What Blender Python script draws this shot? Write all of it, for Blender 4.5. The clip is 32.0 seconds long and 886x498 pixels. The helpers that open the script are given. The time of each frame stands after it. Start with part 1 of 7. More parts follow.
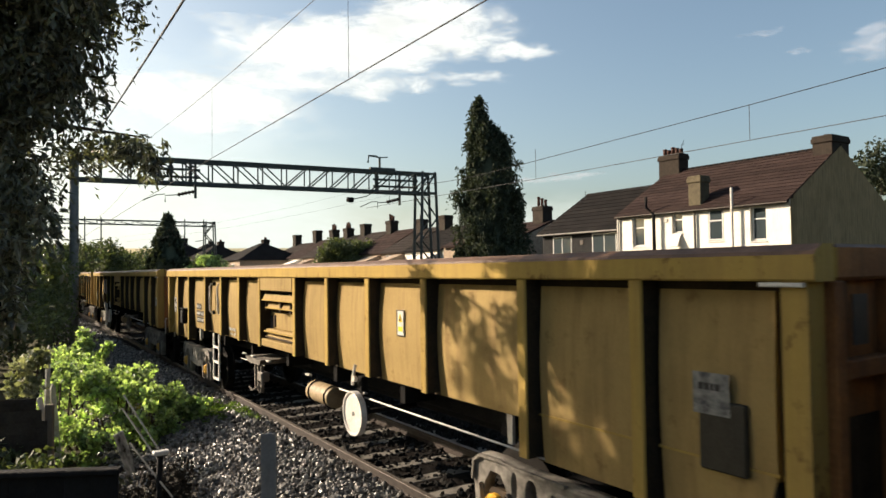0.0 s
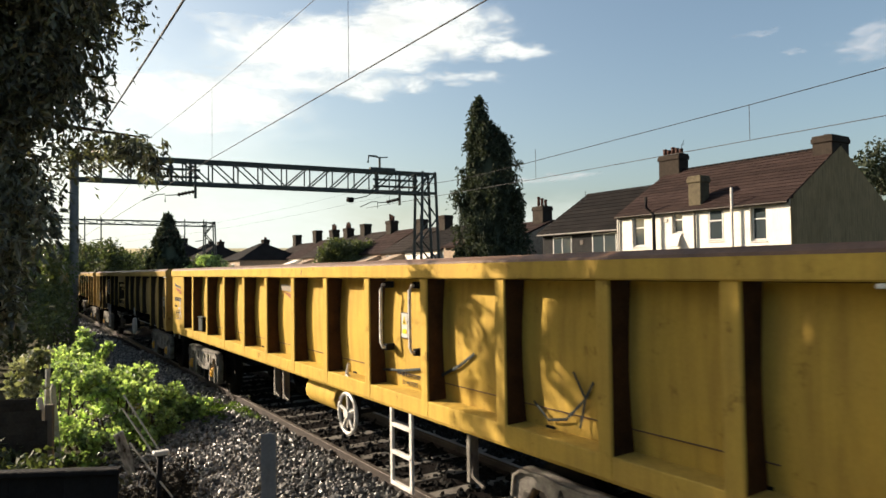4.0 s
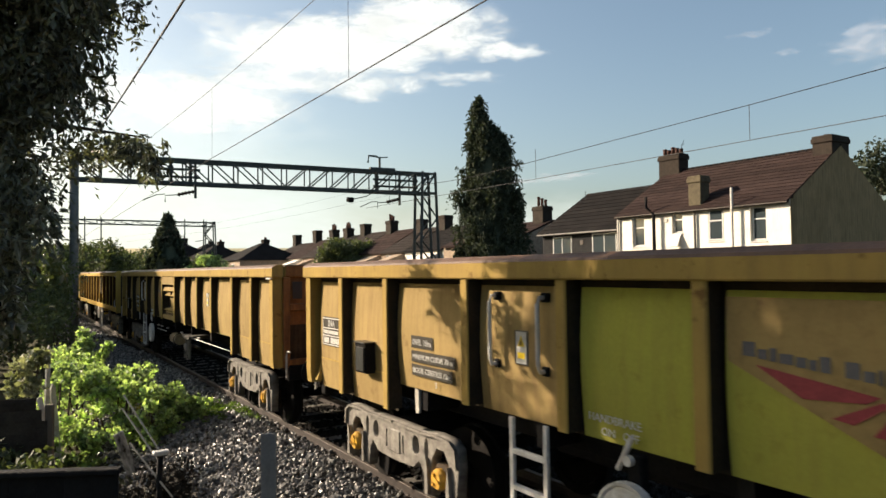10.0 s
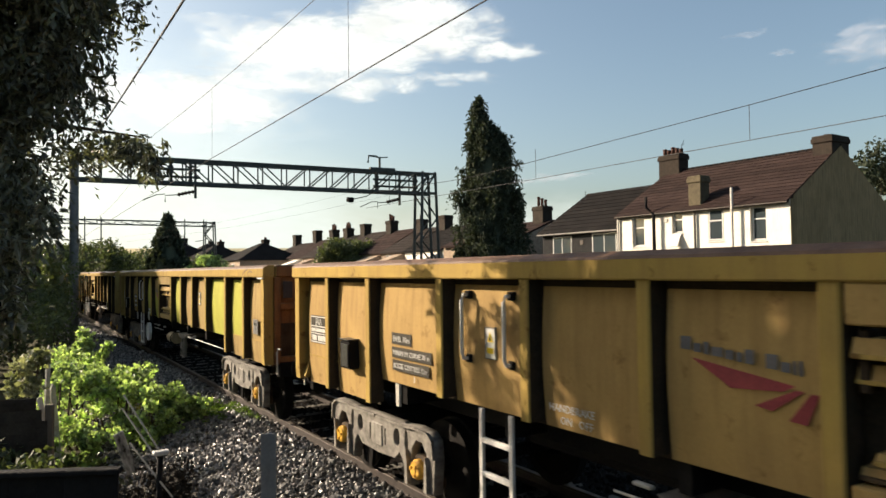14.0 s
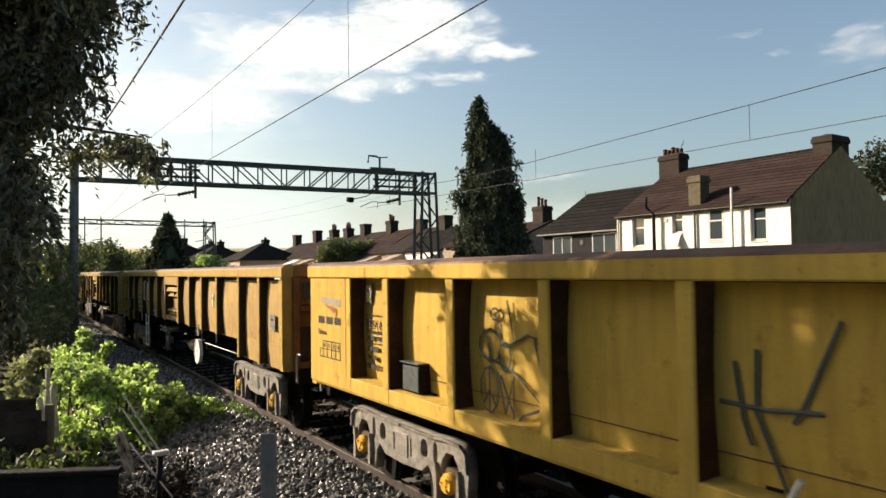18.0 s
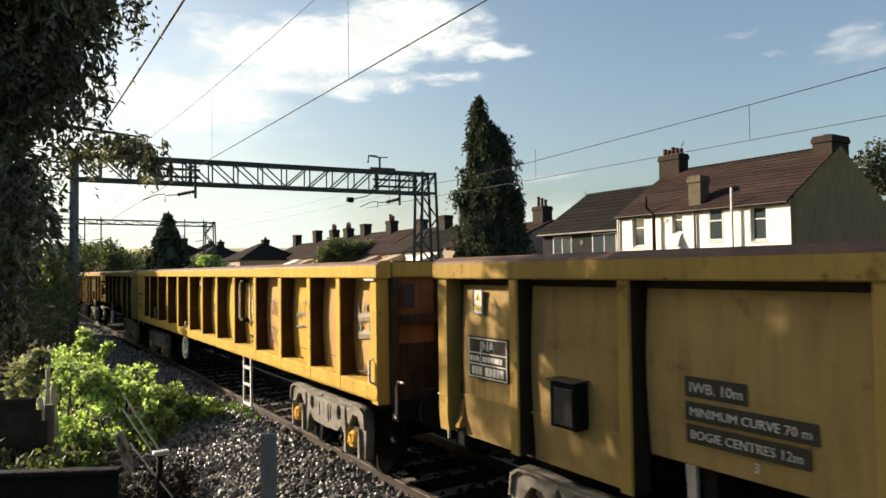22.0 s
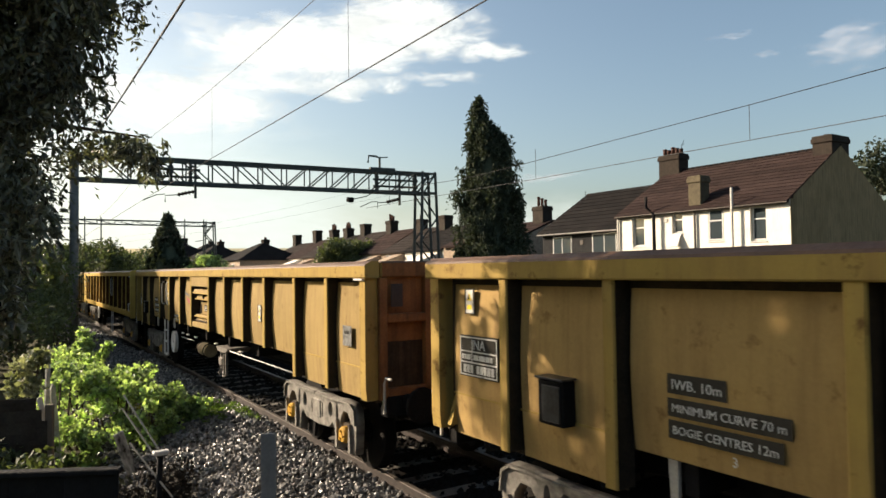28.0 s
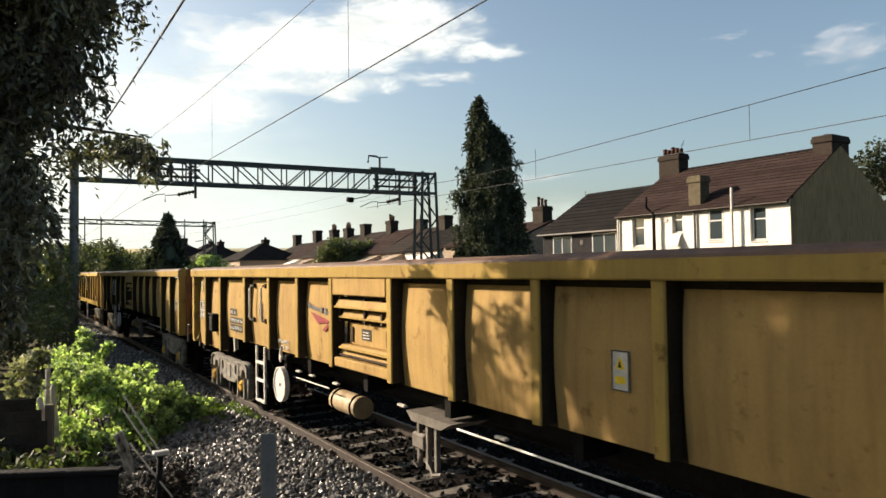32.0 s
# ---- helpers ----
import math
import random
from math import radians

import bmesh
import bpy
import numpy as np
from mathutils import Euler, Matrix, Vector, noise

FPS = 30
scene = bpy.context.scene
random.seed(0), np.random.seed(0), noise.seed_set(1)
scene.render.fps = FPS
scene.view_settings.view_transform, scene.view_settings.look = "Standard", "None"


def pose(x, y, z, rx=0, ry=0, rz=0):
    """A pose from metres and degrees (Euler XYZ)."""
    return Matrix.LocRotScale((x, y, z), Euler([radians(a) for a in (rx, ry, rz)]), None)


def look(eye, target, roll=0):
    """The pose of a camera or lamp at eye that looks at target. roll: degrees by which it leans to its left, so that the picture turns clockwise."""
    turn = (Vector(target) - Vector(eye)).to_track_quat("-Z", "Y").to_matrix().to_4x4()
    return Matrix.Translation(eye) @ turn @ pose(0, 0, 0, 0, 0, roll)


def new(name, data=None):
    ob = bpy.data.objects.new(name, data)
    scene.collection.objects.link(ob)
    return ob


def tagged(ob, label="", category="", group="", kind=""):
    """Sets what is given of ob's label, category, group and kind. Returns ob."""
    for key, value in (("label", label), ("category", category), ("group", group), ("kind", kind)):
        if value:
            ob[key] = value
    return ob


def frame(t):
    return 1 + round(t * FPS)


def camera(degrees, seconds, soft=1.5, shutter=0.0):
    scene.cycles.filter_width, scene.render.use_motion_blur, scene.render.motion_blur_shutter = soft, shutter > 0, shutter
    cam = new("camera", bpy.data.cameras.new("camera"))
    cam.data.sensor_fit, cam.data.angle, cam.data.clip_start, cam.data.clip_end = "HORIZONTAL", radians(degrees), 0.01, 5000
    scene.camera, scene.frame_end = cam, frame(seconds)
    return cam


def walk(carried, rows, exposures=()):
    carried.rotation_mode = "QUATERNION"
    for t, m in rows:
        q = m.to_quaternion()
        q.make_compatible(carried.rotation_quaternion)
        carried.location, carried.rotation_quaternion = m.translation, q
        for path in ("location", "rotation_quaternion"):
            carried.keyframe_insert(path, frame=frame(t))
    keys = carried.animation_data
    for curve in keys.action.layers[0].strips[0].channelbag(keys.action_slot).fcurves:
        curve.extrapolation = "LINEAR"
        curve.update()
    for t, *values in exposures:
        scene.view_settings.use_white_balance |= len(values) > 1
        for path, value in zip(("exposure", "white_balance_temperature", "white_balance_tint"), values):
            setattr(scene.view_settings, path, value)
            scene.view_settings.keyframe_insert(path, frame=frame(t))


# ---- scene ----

# ---------------------------------------------------------------- camera
cam = camera(66.73, 32.0, soft=1.55, shutter=0.16)
YAW, TILT, LEAN, EYE = radians(32.85), radians(1.75), -0.765, (0.0, 0.0, 2.514)
AIM = (math.sin(YAW) * math.cos(TILT), math.cos(YAW) * math.cos(TILT), EYE[2] + math.sin(TILT))
walk(cam, [(0, look(EYE, AIM, LEAN)), (32, look(EYE, AIM, LEAN))], [(0, 0.82, 6400, 3), (32, 0.82, 6400, 3)])

# ---------------------------------------------------------------- light
SUN_DIR = Vector((-1.0, 1.3, 0.72)).normalized()      # towards the sun
SUN_EL = math.asin(SUN_DIR.z)
SUN_AZ = math.atan2(SUN_DIR.x, SUN_DIR.y)
sun = new("sun", bpy.data.lights.new("sun", "SUN"))
sun.data.energy, sun.data.angle, sun.data.color = 6.9, radians(0.6), (1.0, 0.782, 0.615)
sun.rotation_mode = "QUATERNION"
sun.rotation_quaternion = (-SUN_DIR).to_track_quat("-Z", "Y")
sun.location = (-20, 30, 30)
world = bpy.data.worlds.new("sky")
scene.world = world
world.use_nodes = True
wn, wl = world.node_tree.nodes, world.node_tree.links
sky = wn.new("ShaderNodeTexSky")
sky.sky_type, sky.sun_disc = "NISHITA", False
sky.sun_elevation, sky.sun_rotation = SUN_EL, SUN_AZ
sky.air_density, sky.dust_density, sky.ozone_density, sky.altitude = 1.0, 3.2, 0.2, 50
wl.new(sky.outputs[0], wn["Background"].inputs[0])
wn["Background"].inputs[1].default_value = 0.098

# ---------------------------------------------------------------- materials
def nodes_of(name):
    m = bpy.data.materials.new(name)
    m.use_nodes = True
    return m, m.node_tree.nodes, m.node_tree.links


def mat(name, col, col2=None, rough=0.7, metal=0.0, scale=3.0, fine=40.0, bump=0.15, stretch=(1, 1, 1), dirt=None, dirt_amt=0.45,
        spread=0.10, island=False, translucent=0.0, rust=0.0):
    """Two-tone surface: broad patches between col and col2, fine grain, optional dirt streaks, a spread of value from piece to piece."""
    m, n, l = nodes_of(name)
    b = n["Principled BSDF"]
    tc = n.new("ShaderNodeTexCoord")
    mp = n.new("ShaderNodeMapping")
    mp.inputs["Scale"].default_value = stretch
    l.new(tc.outputs["Object"], mp.inputs[0])
    info = n.new("ShaderNodeObjectInfo")
    shift = n.new("ShaderNodeVectorMath")
    shift.operation = "MULTIPLY_ADD"
    shift.inputs[1].default_value = (7.3, 5.1, 9.7)
    comb = n.new("ShaderNodeCombineXYZ")
    for i in range(3):
        l.new(info.outputs["Random"], comb.inputs[i])
    l.new(comb.outputs[0], shift.inputs[0])
    l.new(mp.outputs[0], shift.inputs[2])
    big = n.new("ShaderNodeTexNoise")
    big.inputs["Scale"].default_value, big.inputs["Detail"].default_value, big.inputs["Roughness"].default_value = scale, 6, 0.62
    l.new(shift.outputs[0], big.inputs["Vector"])
    small = n.new("ShaderNodeTexNoise")
    small.inputs["Scale"].default_value, small.inputs["Detail"].default_value = fine, 4
    l.new(shift.outputs[0], small.inputs["Vector"])
    ramp = n.new("ShaderNodeValToRGB")
    ramp.color_ramp.elements[0].position, ramp.color_ramp.elements[1].position = 0.36, 0.66
    ramp.color_ramp.elements[0].color = (*col, 1)
    ramp.color_ramp.elements[1].color = (*(col2 or [c * 0.72 for c in col]), 1)
    l.new(big.outputs[0], ramp.inputs[0])
    out = ramp.outputs[0]
    if dirt:
        st = n.new("ShaderNodeMapping")
        st.inputs["Scale"].default_value = (9, 9, 0.9)
        l.new(shift.outputs[0], st.inputs[0])
        dn = n.new("ShaderNodeTexNoise")
        dn.inputs["Scale"].default_value, dn.inputs["Detail"].default_value = 1.3, 7
        l.new(st.outputs[0], dn.inputs["Vector"])
        dr = n.new("ShaderNodeMapRange")
        dr.inputs[1].default_value, dr.inputs[2].default_value, dr.inputs[3].default_value, dr.inputs[4].default_value = 0.45, 0.72, 0, dirt_amt
        l.new(dn.outputs[0], dr.inputs[0])
        mx = n.new("ShaderNodeMix")
        mx.data_type = "RGBA"
        l.new(dr.outputs[0], mx.inputs[0])
        l.new(out, mx.inputs[6])
        mx.inputs[7].default_value = (*dirt, 1)
        out = mx.outputs[2]
    if rust:
        rn = n.new("ShaderNodeTexNoise")
        rn.inputs["Scale"].default_value, rn.inputs["Detail"].default_value, rn.inputs["Roughness"].default_value = 4.5, 9, 0.7
        l.new(shift.outputs[0], rn.inputs["Vector"])
        rm = n.new("ShaderNodeMapRange")
        rm.inputs[1].default_value, rm.inputs[2].default_value, rm.inputs[3].default_value, rm.inputs[4].default_value = 0.585, 0.68, 0, rust
        l.new(rn.outputs[0], rm.inputs[0])
        rx = n.new("ShaderNodeMix")
        rx.data_type = "RGBA"
        l.new(rm.outputs[0], rx.inputs[0])
        l.new(out, rx.inputs[6])
        rx.inputs[7].default_value = (0.085, 0.040, 0.018, 1)
        out = rx.outputs[2]
    hsv = n.new("ShaderNodeHueSaturation")
    rnd = n.new("ShaderNodeNewGeometry").outputs["Random Per Island"] if island else info.outputs["Random"]
    vr = n.new("ShaderNodeMapRange")
    vr.inputs[3].default_value, vr.inputs[4].default_value = 1 - spread, 1 + spread
    l.new(rnd, vr.inputs[0])
    fm = n.new("ShaderNodeMapRange")
    fm.inputs[1].default_value, fm.inputs[2].default_value, fm.inputs[3].default_value, fm.inputs[4].default_value = (0.3, 0.7, 0.95, 1.04) if rust else (0.3, 0.7, 0.86, 1.12)
    l.new(small.outputs[0], fm.inputs[0])
    mul = n.new("ShaderNodeMath")
    mul.operation = "MULTIPLY"
    l.new(vr.outputs[0], mul.inputs[0])
    l.new(fm.outputs[0], mul.inputs[1])
    l.new(mul.outputs[0], hsv.inputs["Value"])
    l.new(out, hsv.inputs["Color"])
    l.new(hsv.outputs[0], b.inputs["Base Color"])
    rr = n.new("ShaderNodeMapRange")
    rr.inputs[3].default_value, rr.inputs[4].default_value = max(0.03, rough - 0.12), min(1, rough + 0.12)
    l.new(big.outputs[0], rr.inputs[0])
    l.new(rr.outputs[0], b.inputs["Roughness"])
    b.inputs["Metallic"].default_value = metal
    b.inputs["Specular IOR Level"].default_value = 0.5 if metal else 0.05 if rust or rough > 0.92 else (0.12 if rough > 0.7 else 0.28)
    if bump and not rust:
        bp = n.new("ShaderNodeBump")
        bp.inputs["Strength"].default_value, bp.inputs["Distance"].default_value = bump, 0.02
        l.new(small.outputs[0], bp.inputs["Height"])
        l.new(bp.outputs[0], b.inputs["Normal"])
    if translucent:
        tr = n.new("ShaderNodeBsdfTranslucent")
        bright = n.new("ShaderNodeMix")
        bright.data_type, bright.blend_type = "RGBA", "MULTIPLY"
        bright.inputs[0].default_value = 1.0
        bright.inputs[7].default_value = (1.5, 1.6, 0.7, 1)
        l.new(hsv.outputs[0], bright.inputs[6])
        l.new(bright.outputs[2], tr.inputs["Color"])
        ms = n.new("ShaderNodeMixShader")
        ms.inputs[0].default_value = translucent
        l.new(b.outputs[0], ms.inputs[1])
        l.new(tr.outputs[0], ms.inputs[2])
        l.new(ms.outputs[0], n["Material Output"].inputs[0])
    return m


def plain(name, col, rough=0.6, metal=0.0):
    return mat(name, col, [c * 0.8 for c in col], rough, metal, scale=8, fine=60, bump=0.05, spread=0.04)


DUST = (0.16, 0.10, 0.05)
OCHRE = mat("dusty ochre paint", (0.298, 0.217, 0.090), (0.248, 0.180, 0.077), 0.76, scale=1.6, dirt=DUST, dirt_amt=0.42, spread=0.05, rust=0.38)
OCHRE_RIB = mat("ochre rib paint", (0.340, 0.240, 0.070), (0.285, 0.200, 0.064), 0.74, scale=2.5, dirt=DUST, dirt_amt=0.35, spread=0.06, rust=0.75)
YELLOW = mat("bright yellow paint", (0.462, 0.318, 0.066), (0.395, 0.270, 0.066), 0.72, scale=1.3, dirt=(0.20, 0.12, 0.04), dirt_amt=0.38, spread=0.04, rust=0.4)
YELLOW_RIB = mat("yellow rib paint", (0.465, 0.320, 0.070), (0.400, 0.274, 0.068), 0.72, scale=2.0, dirt=(0.20, 0.12, 0.04), dirt_amt=0.32, spread=0.05, rust=0.6)
FADED_YELLOW = mat("sun-faded yellow paint", (0.410, 0.275, 0.105), (0.350, 0.225, 0.100), 0.74, scale=1.3, dirt=(0.24, 0.14, 0.08), dirt_amt=0.45, spread=0.05, rust=0.45)
AMBER = mat("amber paint", (0.355, 0.242, 0.094), (0.295, 0.200, 0.082), 0.74, scale=1.6, dirt=DUST, dirt_amt=0.4, spread=0.05, rust=0.5)
GREEN_YELLOW = mat("repainted yellow green panel", (0.325, 0.322, 0.060), (0.282, 0.280, 0.058), 0.72, scale=1.6, dirt=DUST, dirt_amt=0.22, spread=0.05, rust=0.2)
RUST_END = mat("rusty orange end plate", (0.250, 0.115, 0.042), (0.150, 0.070, 0.030), 0.75, scale=2.2, dirt=(0.06, 0.035, 0.02), dirt_amt=0.6)
RIM_TOP = mat("worn brown rim top", (0.12, 0.068, 0.04), (0.075, 0.042, 0.027), 0.6, scale=4)
UNDER = mat("near-black underframe", (0.011, 0.011, 0.012), (0.016, 0.015, 0.014), 0.97, scale=5)
BOGIE = mat("dusty grey bogie steel", (0.222, 0.208, 0.184), (0.124, 0.114, 0.099), 0.7, scale=7, dirt=(0.030, 0.027, 0.024), dirt_amt=0.6)
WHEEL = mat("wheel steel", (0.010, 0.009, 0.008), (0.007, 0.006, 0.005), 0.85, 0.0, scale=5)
CAP = mat("yellow axle cap", (0.524, 0.304, 0.025), (0.381, 0.212, 0.034), 0.5, scale=9, dirt=DUST)
WHITE = mat("white painted steel", (0.640, 0.630, 0.610), (0.500, 0.485, 0.455), 0.45, scale=6, dirt=(0.25, 0.2, 0.15), dirt_amt=0.35)
# Dirt plus the shade of recesses and unlit rib sides, in one dark colour.
GRIME_SHADE = mat("black dirt and painted shade in the gutters", (0.030, 0.026, 0.018), (0.048, 0.036, 0.024), 0.9, scale=5, bump=0.1)
GRIME_SHADE_B = mat("brown dirt and painted shade in the gutters", (0.075, 0.036, 0.014), (0.040, 0.022, 0.011), 0.85, scale=4, bump=0.1)
DARK_PLATE = plain("dusty black plate", (0.046, 0.042, 0.034), 0.8)
EAVES = plain("weathered grey gutter", (0.16, 0.15, 0.14), 0.6)
GLASSY = mat("grey white flap", (0.035, 0.037, 0.040), (0.020, 0.020, 0.020), 0.35, scale=12)
LETTER = plain("white lettering", (0.525, 0.525, 0.504), 0.5)
LETTER_D = plain("black lettering", (0.03, 0.03, 0.03), 0.5)
RED = plain("crimson stripe", (0.230, 0.034, 0.046), 0.5)
BLUE = plain("slate blue lettering", (0.105, 0.105, 0.115), 0.55)
SIGN_Y = plain("sign yellow", (0.75, 0.55, 0.02), 0.45)
SPRAY = plain("dark spray paint", (0.022, 0.030, 0.032), 0.5)
SPRAY_G = plain("blue grey spray paint", (0.050, 0.058, 0.055), 0.35)
SPRAY_F = plain("faded lilac grey spray paint", (0.23, 0.20, 0.15), 0.6)
CARD = mat("silvery notice card", (0.24, 0.24, 0.235), (0.06, 0.065, 0.07), 0.35, scale=16)
RED_F = plain("faded red stripe", (0.24, 0.075, 0.020), 0.5)
PANE_G = mat("scratched clear holder pane", (0.10, 0.11, 0.11), (0.06, 0.07, 0.07), 0.3, scale=12)
SPRAY_P = plain("purple brown spray paint", (0.10, 0.045, 0.045), 0.5)
SPRAY_W = plain("pale grey spray paint", (0.336, 0.322, 0.308), 0.6)
# Sooty steel, also used where a part's shade is given by dark colour.
SOOT_SHADE = mat("sooty, shade-dark brown steel", (0.050, 0.036, 0.022), (0.024, 0.018, 0.013), 0.8, scale=4, dirt=DUST, dirt_amt=0.25)
TAN = mat("tan brake tank", (0.360, 0.285, 0.175), (0.230, 0.170, 0.095), 0.6, scale=4, dirt=DUST)
RAIL = mat("rusty rail", (0.032, 0.022, 0.016), (0.020, 0.014, 0.011), 0.7, 0.2, scale=6)
RAIL_TOP = mat("polished rail head", (0.085, 0.070, 0.055), (0.060, 0.048, 0.038), 0.6, 0.3, scale=6)
CONCRETE = mat("weathered concrete", (0.165, 0.155, 0.138), (0.100, 0.092, 0.080), 0.9, scale=4, bump=0.3)
# Near-black ballast: the shade beneath the train is put into these two colours.
STONE_D = mat("shade-dark ballast stone", (0.012, 0.011, 0.010), (0.007, 0.007, 0.006), 0.9, scale=9, fine=90, spread=0.4, island=True)
BED_D = mat("shade-dark ballast bed", (0.009, 0.007, 0.006), (0.006, 0.005, 0.004), 0.95, scale=14, fine=60, bump=0.9)
STACK = mat("olive grey brick", (0.105, 0.090, 0.058), (0.075, 0.062, 0.042), 0.9, scale=5, fine=30, bump=0.4)
MAST = mat("grey mast steel", (0.210, 0.210, 0.195), (0.140, 0.140, 0.130), 0.8, scale=5)
STONE = mat("ballast stone", (0.218, 0.212, 0.202), (0.042, 0.041, 0.040), 0.34, scale=9, fine=90, spread=0.75, island=True)
BED = mat("ballast bed", (0.070, 0.060, 0.052), (0.038, 0.032, 0.029), 0.95, scale=14, fine=60, bump=0.9)
EARTH = mat("dark earth", (0.052, 0.050, 0.028), (0.036, 0.036, 0.020), 0.95, scale=1.5, fine=20, bump=0.6)
STEEL = mat("galvanised lattice steel", (0.080, 0.088, 0.084), (0.050, 0.057, 0.053), 0.75, 0.0, scale=5)
WIRE = plain("overhead wire", (0.022, 0.022, 0.022), 0.75)
WIRE_L = plain("weathered overhead wire", (0.075, 0.075, 0.075), 0.75)
RENDER_W = mat("white rendered wall", (0.720, 0.690, 0.615), (0.640, 0.600, 0.530), 0.85, scale=1.2, dirt=(0.5, 0.45, 0.38), dirt_amt=0.3, bump=0.2)
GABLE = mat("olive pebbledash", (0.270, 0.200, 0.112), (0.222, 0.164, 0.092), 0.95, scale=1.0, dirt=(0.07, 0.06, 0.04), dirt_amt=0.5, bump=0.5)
BROKEN = mat("bleached concrete post", (0.50, 0.49, 0.46), (0.30, 0.29, 0.26), 0.85, scale=7, bump=0.4)
ROTTEN = mat("bleached rotten timber", (0.46, 0.45, 0.42), (0.030, 0.028, 0.024), 0.9, scale=16, bump=0.6, stretch=(1, 1, 0.4))
GEAR = mat("dull grey brake gear", (0.15, 0.135, 0.115), (0.09, 0.08, 0.07), 0.7, scale=6)
TILE = mat("brown roof tile", (0.037, 0.025, 0.022), (0.022, 0.015, 0.014), 0.95, scale=1.1, spread=0.16)
TILE_D = mat("dark brown roof tile", (0.015, 0.0135, 0.013), (0.009, 0.0085, 0.0085), 0.95, scale=0.9, spread=0.16)
TILE_G = mat("grey brown roof tile", (0.034, 0.028, 0.025), (0.024, 0.020, 0.018), 0.95, scale=1.4, spread=0.16)
BRICK = mat("sooty brick", (0.034, 0.027, 0.021), (0.023, 0.018, 0.015), 0.9, scale=5, fine=30, bump=0.4)
BRICK_L = mat("pale brick", (0.34, 0.27, 0.20), (0.25, 0.19, 0.14), 0.9, scale=5, fine=30, bump=0.4)
POT = mat("terracotta chimney pot", (0.075, 0.038, 0.030), (0.050, 0.028, 0.022), 0.85, scale=8)
UPVC = plain("white window frame", (0.560, 0.560, 0.546), 0.4)
PIPE_D = plain("dark drainpipe", (0.07, 0.06, 0.05), 0.5)
PIPE_G = plain("grey drainpipe", (0.42, 0.40, 0.36), 0.5)
CURTAIN = mat("net curtain", (0.50, 0.46, 0.38), (0.35, 0.32, 0.27), 0.9, scale=4)
LEAF = mat("tree leaf", (0.118, 0.122, 0.096), (0.066, 0.070, 0.056), 0.32, scale=2, spread=0.75, island=True, translucent=0.26)
LEAF_B = mat("bright shrub leaf", (0.375, 0.478, 0.230), (0.118, 0.168, 0.096), 0.42, scale=2, spread=0.6, island=True, translucent=0.5)
LEAF_S = mat("sunlit hedge leaf", (0.085, 0.130, 0.032), (0.060, 0.100, 0.024), 0.5, scale=2, spread=0.4, island=True, translucent=0.5)
# Pale leaf colour that imitates sunlit highlights on the ivy.
LEAF_P = mat("highlight-pale leaf", (0.360, 0.360, 0.300), (0.100, 0.115, 0.060), 0.6, scale=2, spread=0.4, island=True, translucent=0.3)
LEAF_C = mat("conifer spray", (0.058, 0.070, 0.048), (0.036, 0.044, 0.030), 0.9, scale=1.5, spread=0.4, island=True, translucent=0.12)
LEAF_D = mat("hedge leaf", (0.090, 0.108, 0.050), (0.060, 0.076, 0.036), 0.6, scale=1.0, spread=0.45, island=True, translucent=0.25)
DEAD = mat("dead bramble leaf darkened for shade", (0.036, 0.031, 0.024), (0.022, 0.020, 0.016), 0.8, scale=2, spread=0.4, island=True)
GRASS = mat("dry grass", (0.16, 0.14, 0.05), (0.10, 0.11, 0.035), 0.8, scale=2, spread=0.4, island=True, translucent=0.4)
BARK = mat("bark", (0.075, 0.055, 0.04), (0.045, 0.035, 0.028), 0.95, scale=4, fine=20, bump=0.8, stretch=(1, 1, 0.3))
WOOD = mat("grey weathered timber", (0.17, 0.14, 0.11), (0.10, 0.085, 0.07), 0.9, scale=3, fine=30, bump=0.5, stretch=(1, 1, 0.2))
# Board colour dark enough to include the shade on the panel.
SHADE_BOARDS = mat("panel boards darkened for shade", (0.055, 0.047, 0.038), (0.036, 0.030, 0.025), 0.9, scale=3, fine=30, bump=0.5)
# Near-black timber colour that carries the shade of the surfaces it covers.
SHADE_WOOD = mat("timber darkened for shade", (0.016, 0.016, 0.017), (0.011, 0.011, 0.012), 0.8, scale=3, fine=30, bump=0.4)
POST_G = mat("grey painted post", (0.250, 0.245, 0.235), (0.200, 0.195, 0.188), 0.6, scale=5, dirt=(0.12, 0.1, 0.08))


def glass_mat(name):
    m, n, l = nodes_of(name)
    b = n["Principled BSDF"]
    b.inputs["Base Color"].default_value = (0.035, 0.045, 0.05, 1)
    b.inputs["Roughness"].default_value = 0.06
    b.inputs["Specular IOR Level"].default_value = 0.5
    return m


GLASS = glass_mat("window glass")


# ---------------------------------------------------------------- mesh helpers
def box(bm, x0, x1, y0, y1, z0, z1, bevel=0.0):
    lo, hi = (min(x0, x1), min(y0, y1), min(z0, z1)), (max(x0, x1), max(y0, y1), max(z0, z1))
    v = [bm.verts.new((hi[0] if i & 1 else lo[0], hi[1] if i & 2 else lo[1], hi[2] if i & 4 else lo[2])) for i in range(8)]
    f = [bm.faces.new([v[i] for i in q]) for q in ((0, 2, 3, 1), (4, 5, 7, 6), (0, 1, 5, 4), (2, 6, 7, 3), (0, 4, 6, 2), (1, 3, 7, 5))]
    if bevel:
        bmesh.ops.bevel(bm, geom=list({e for q in f for e in q.edges}), offset=bevel, segments=1, affect="EDGES")
    return v


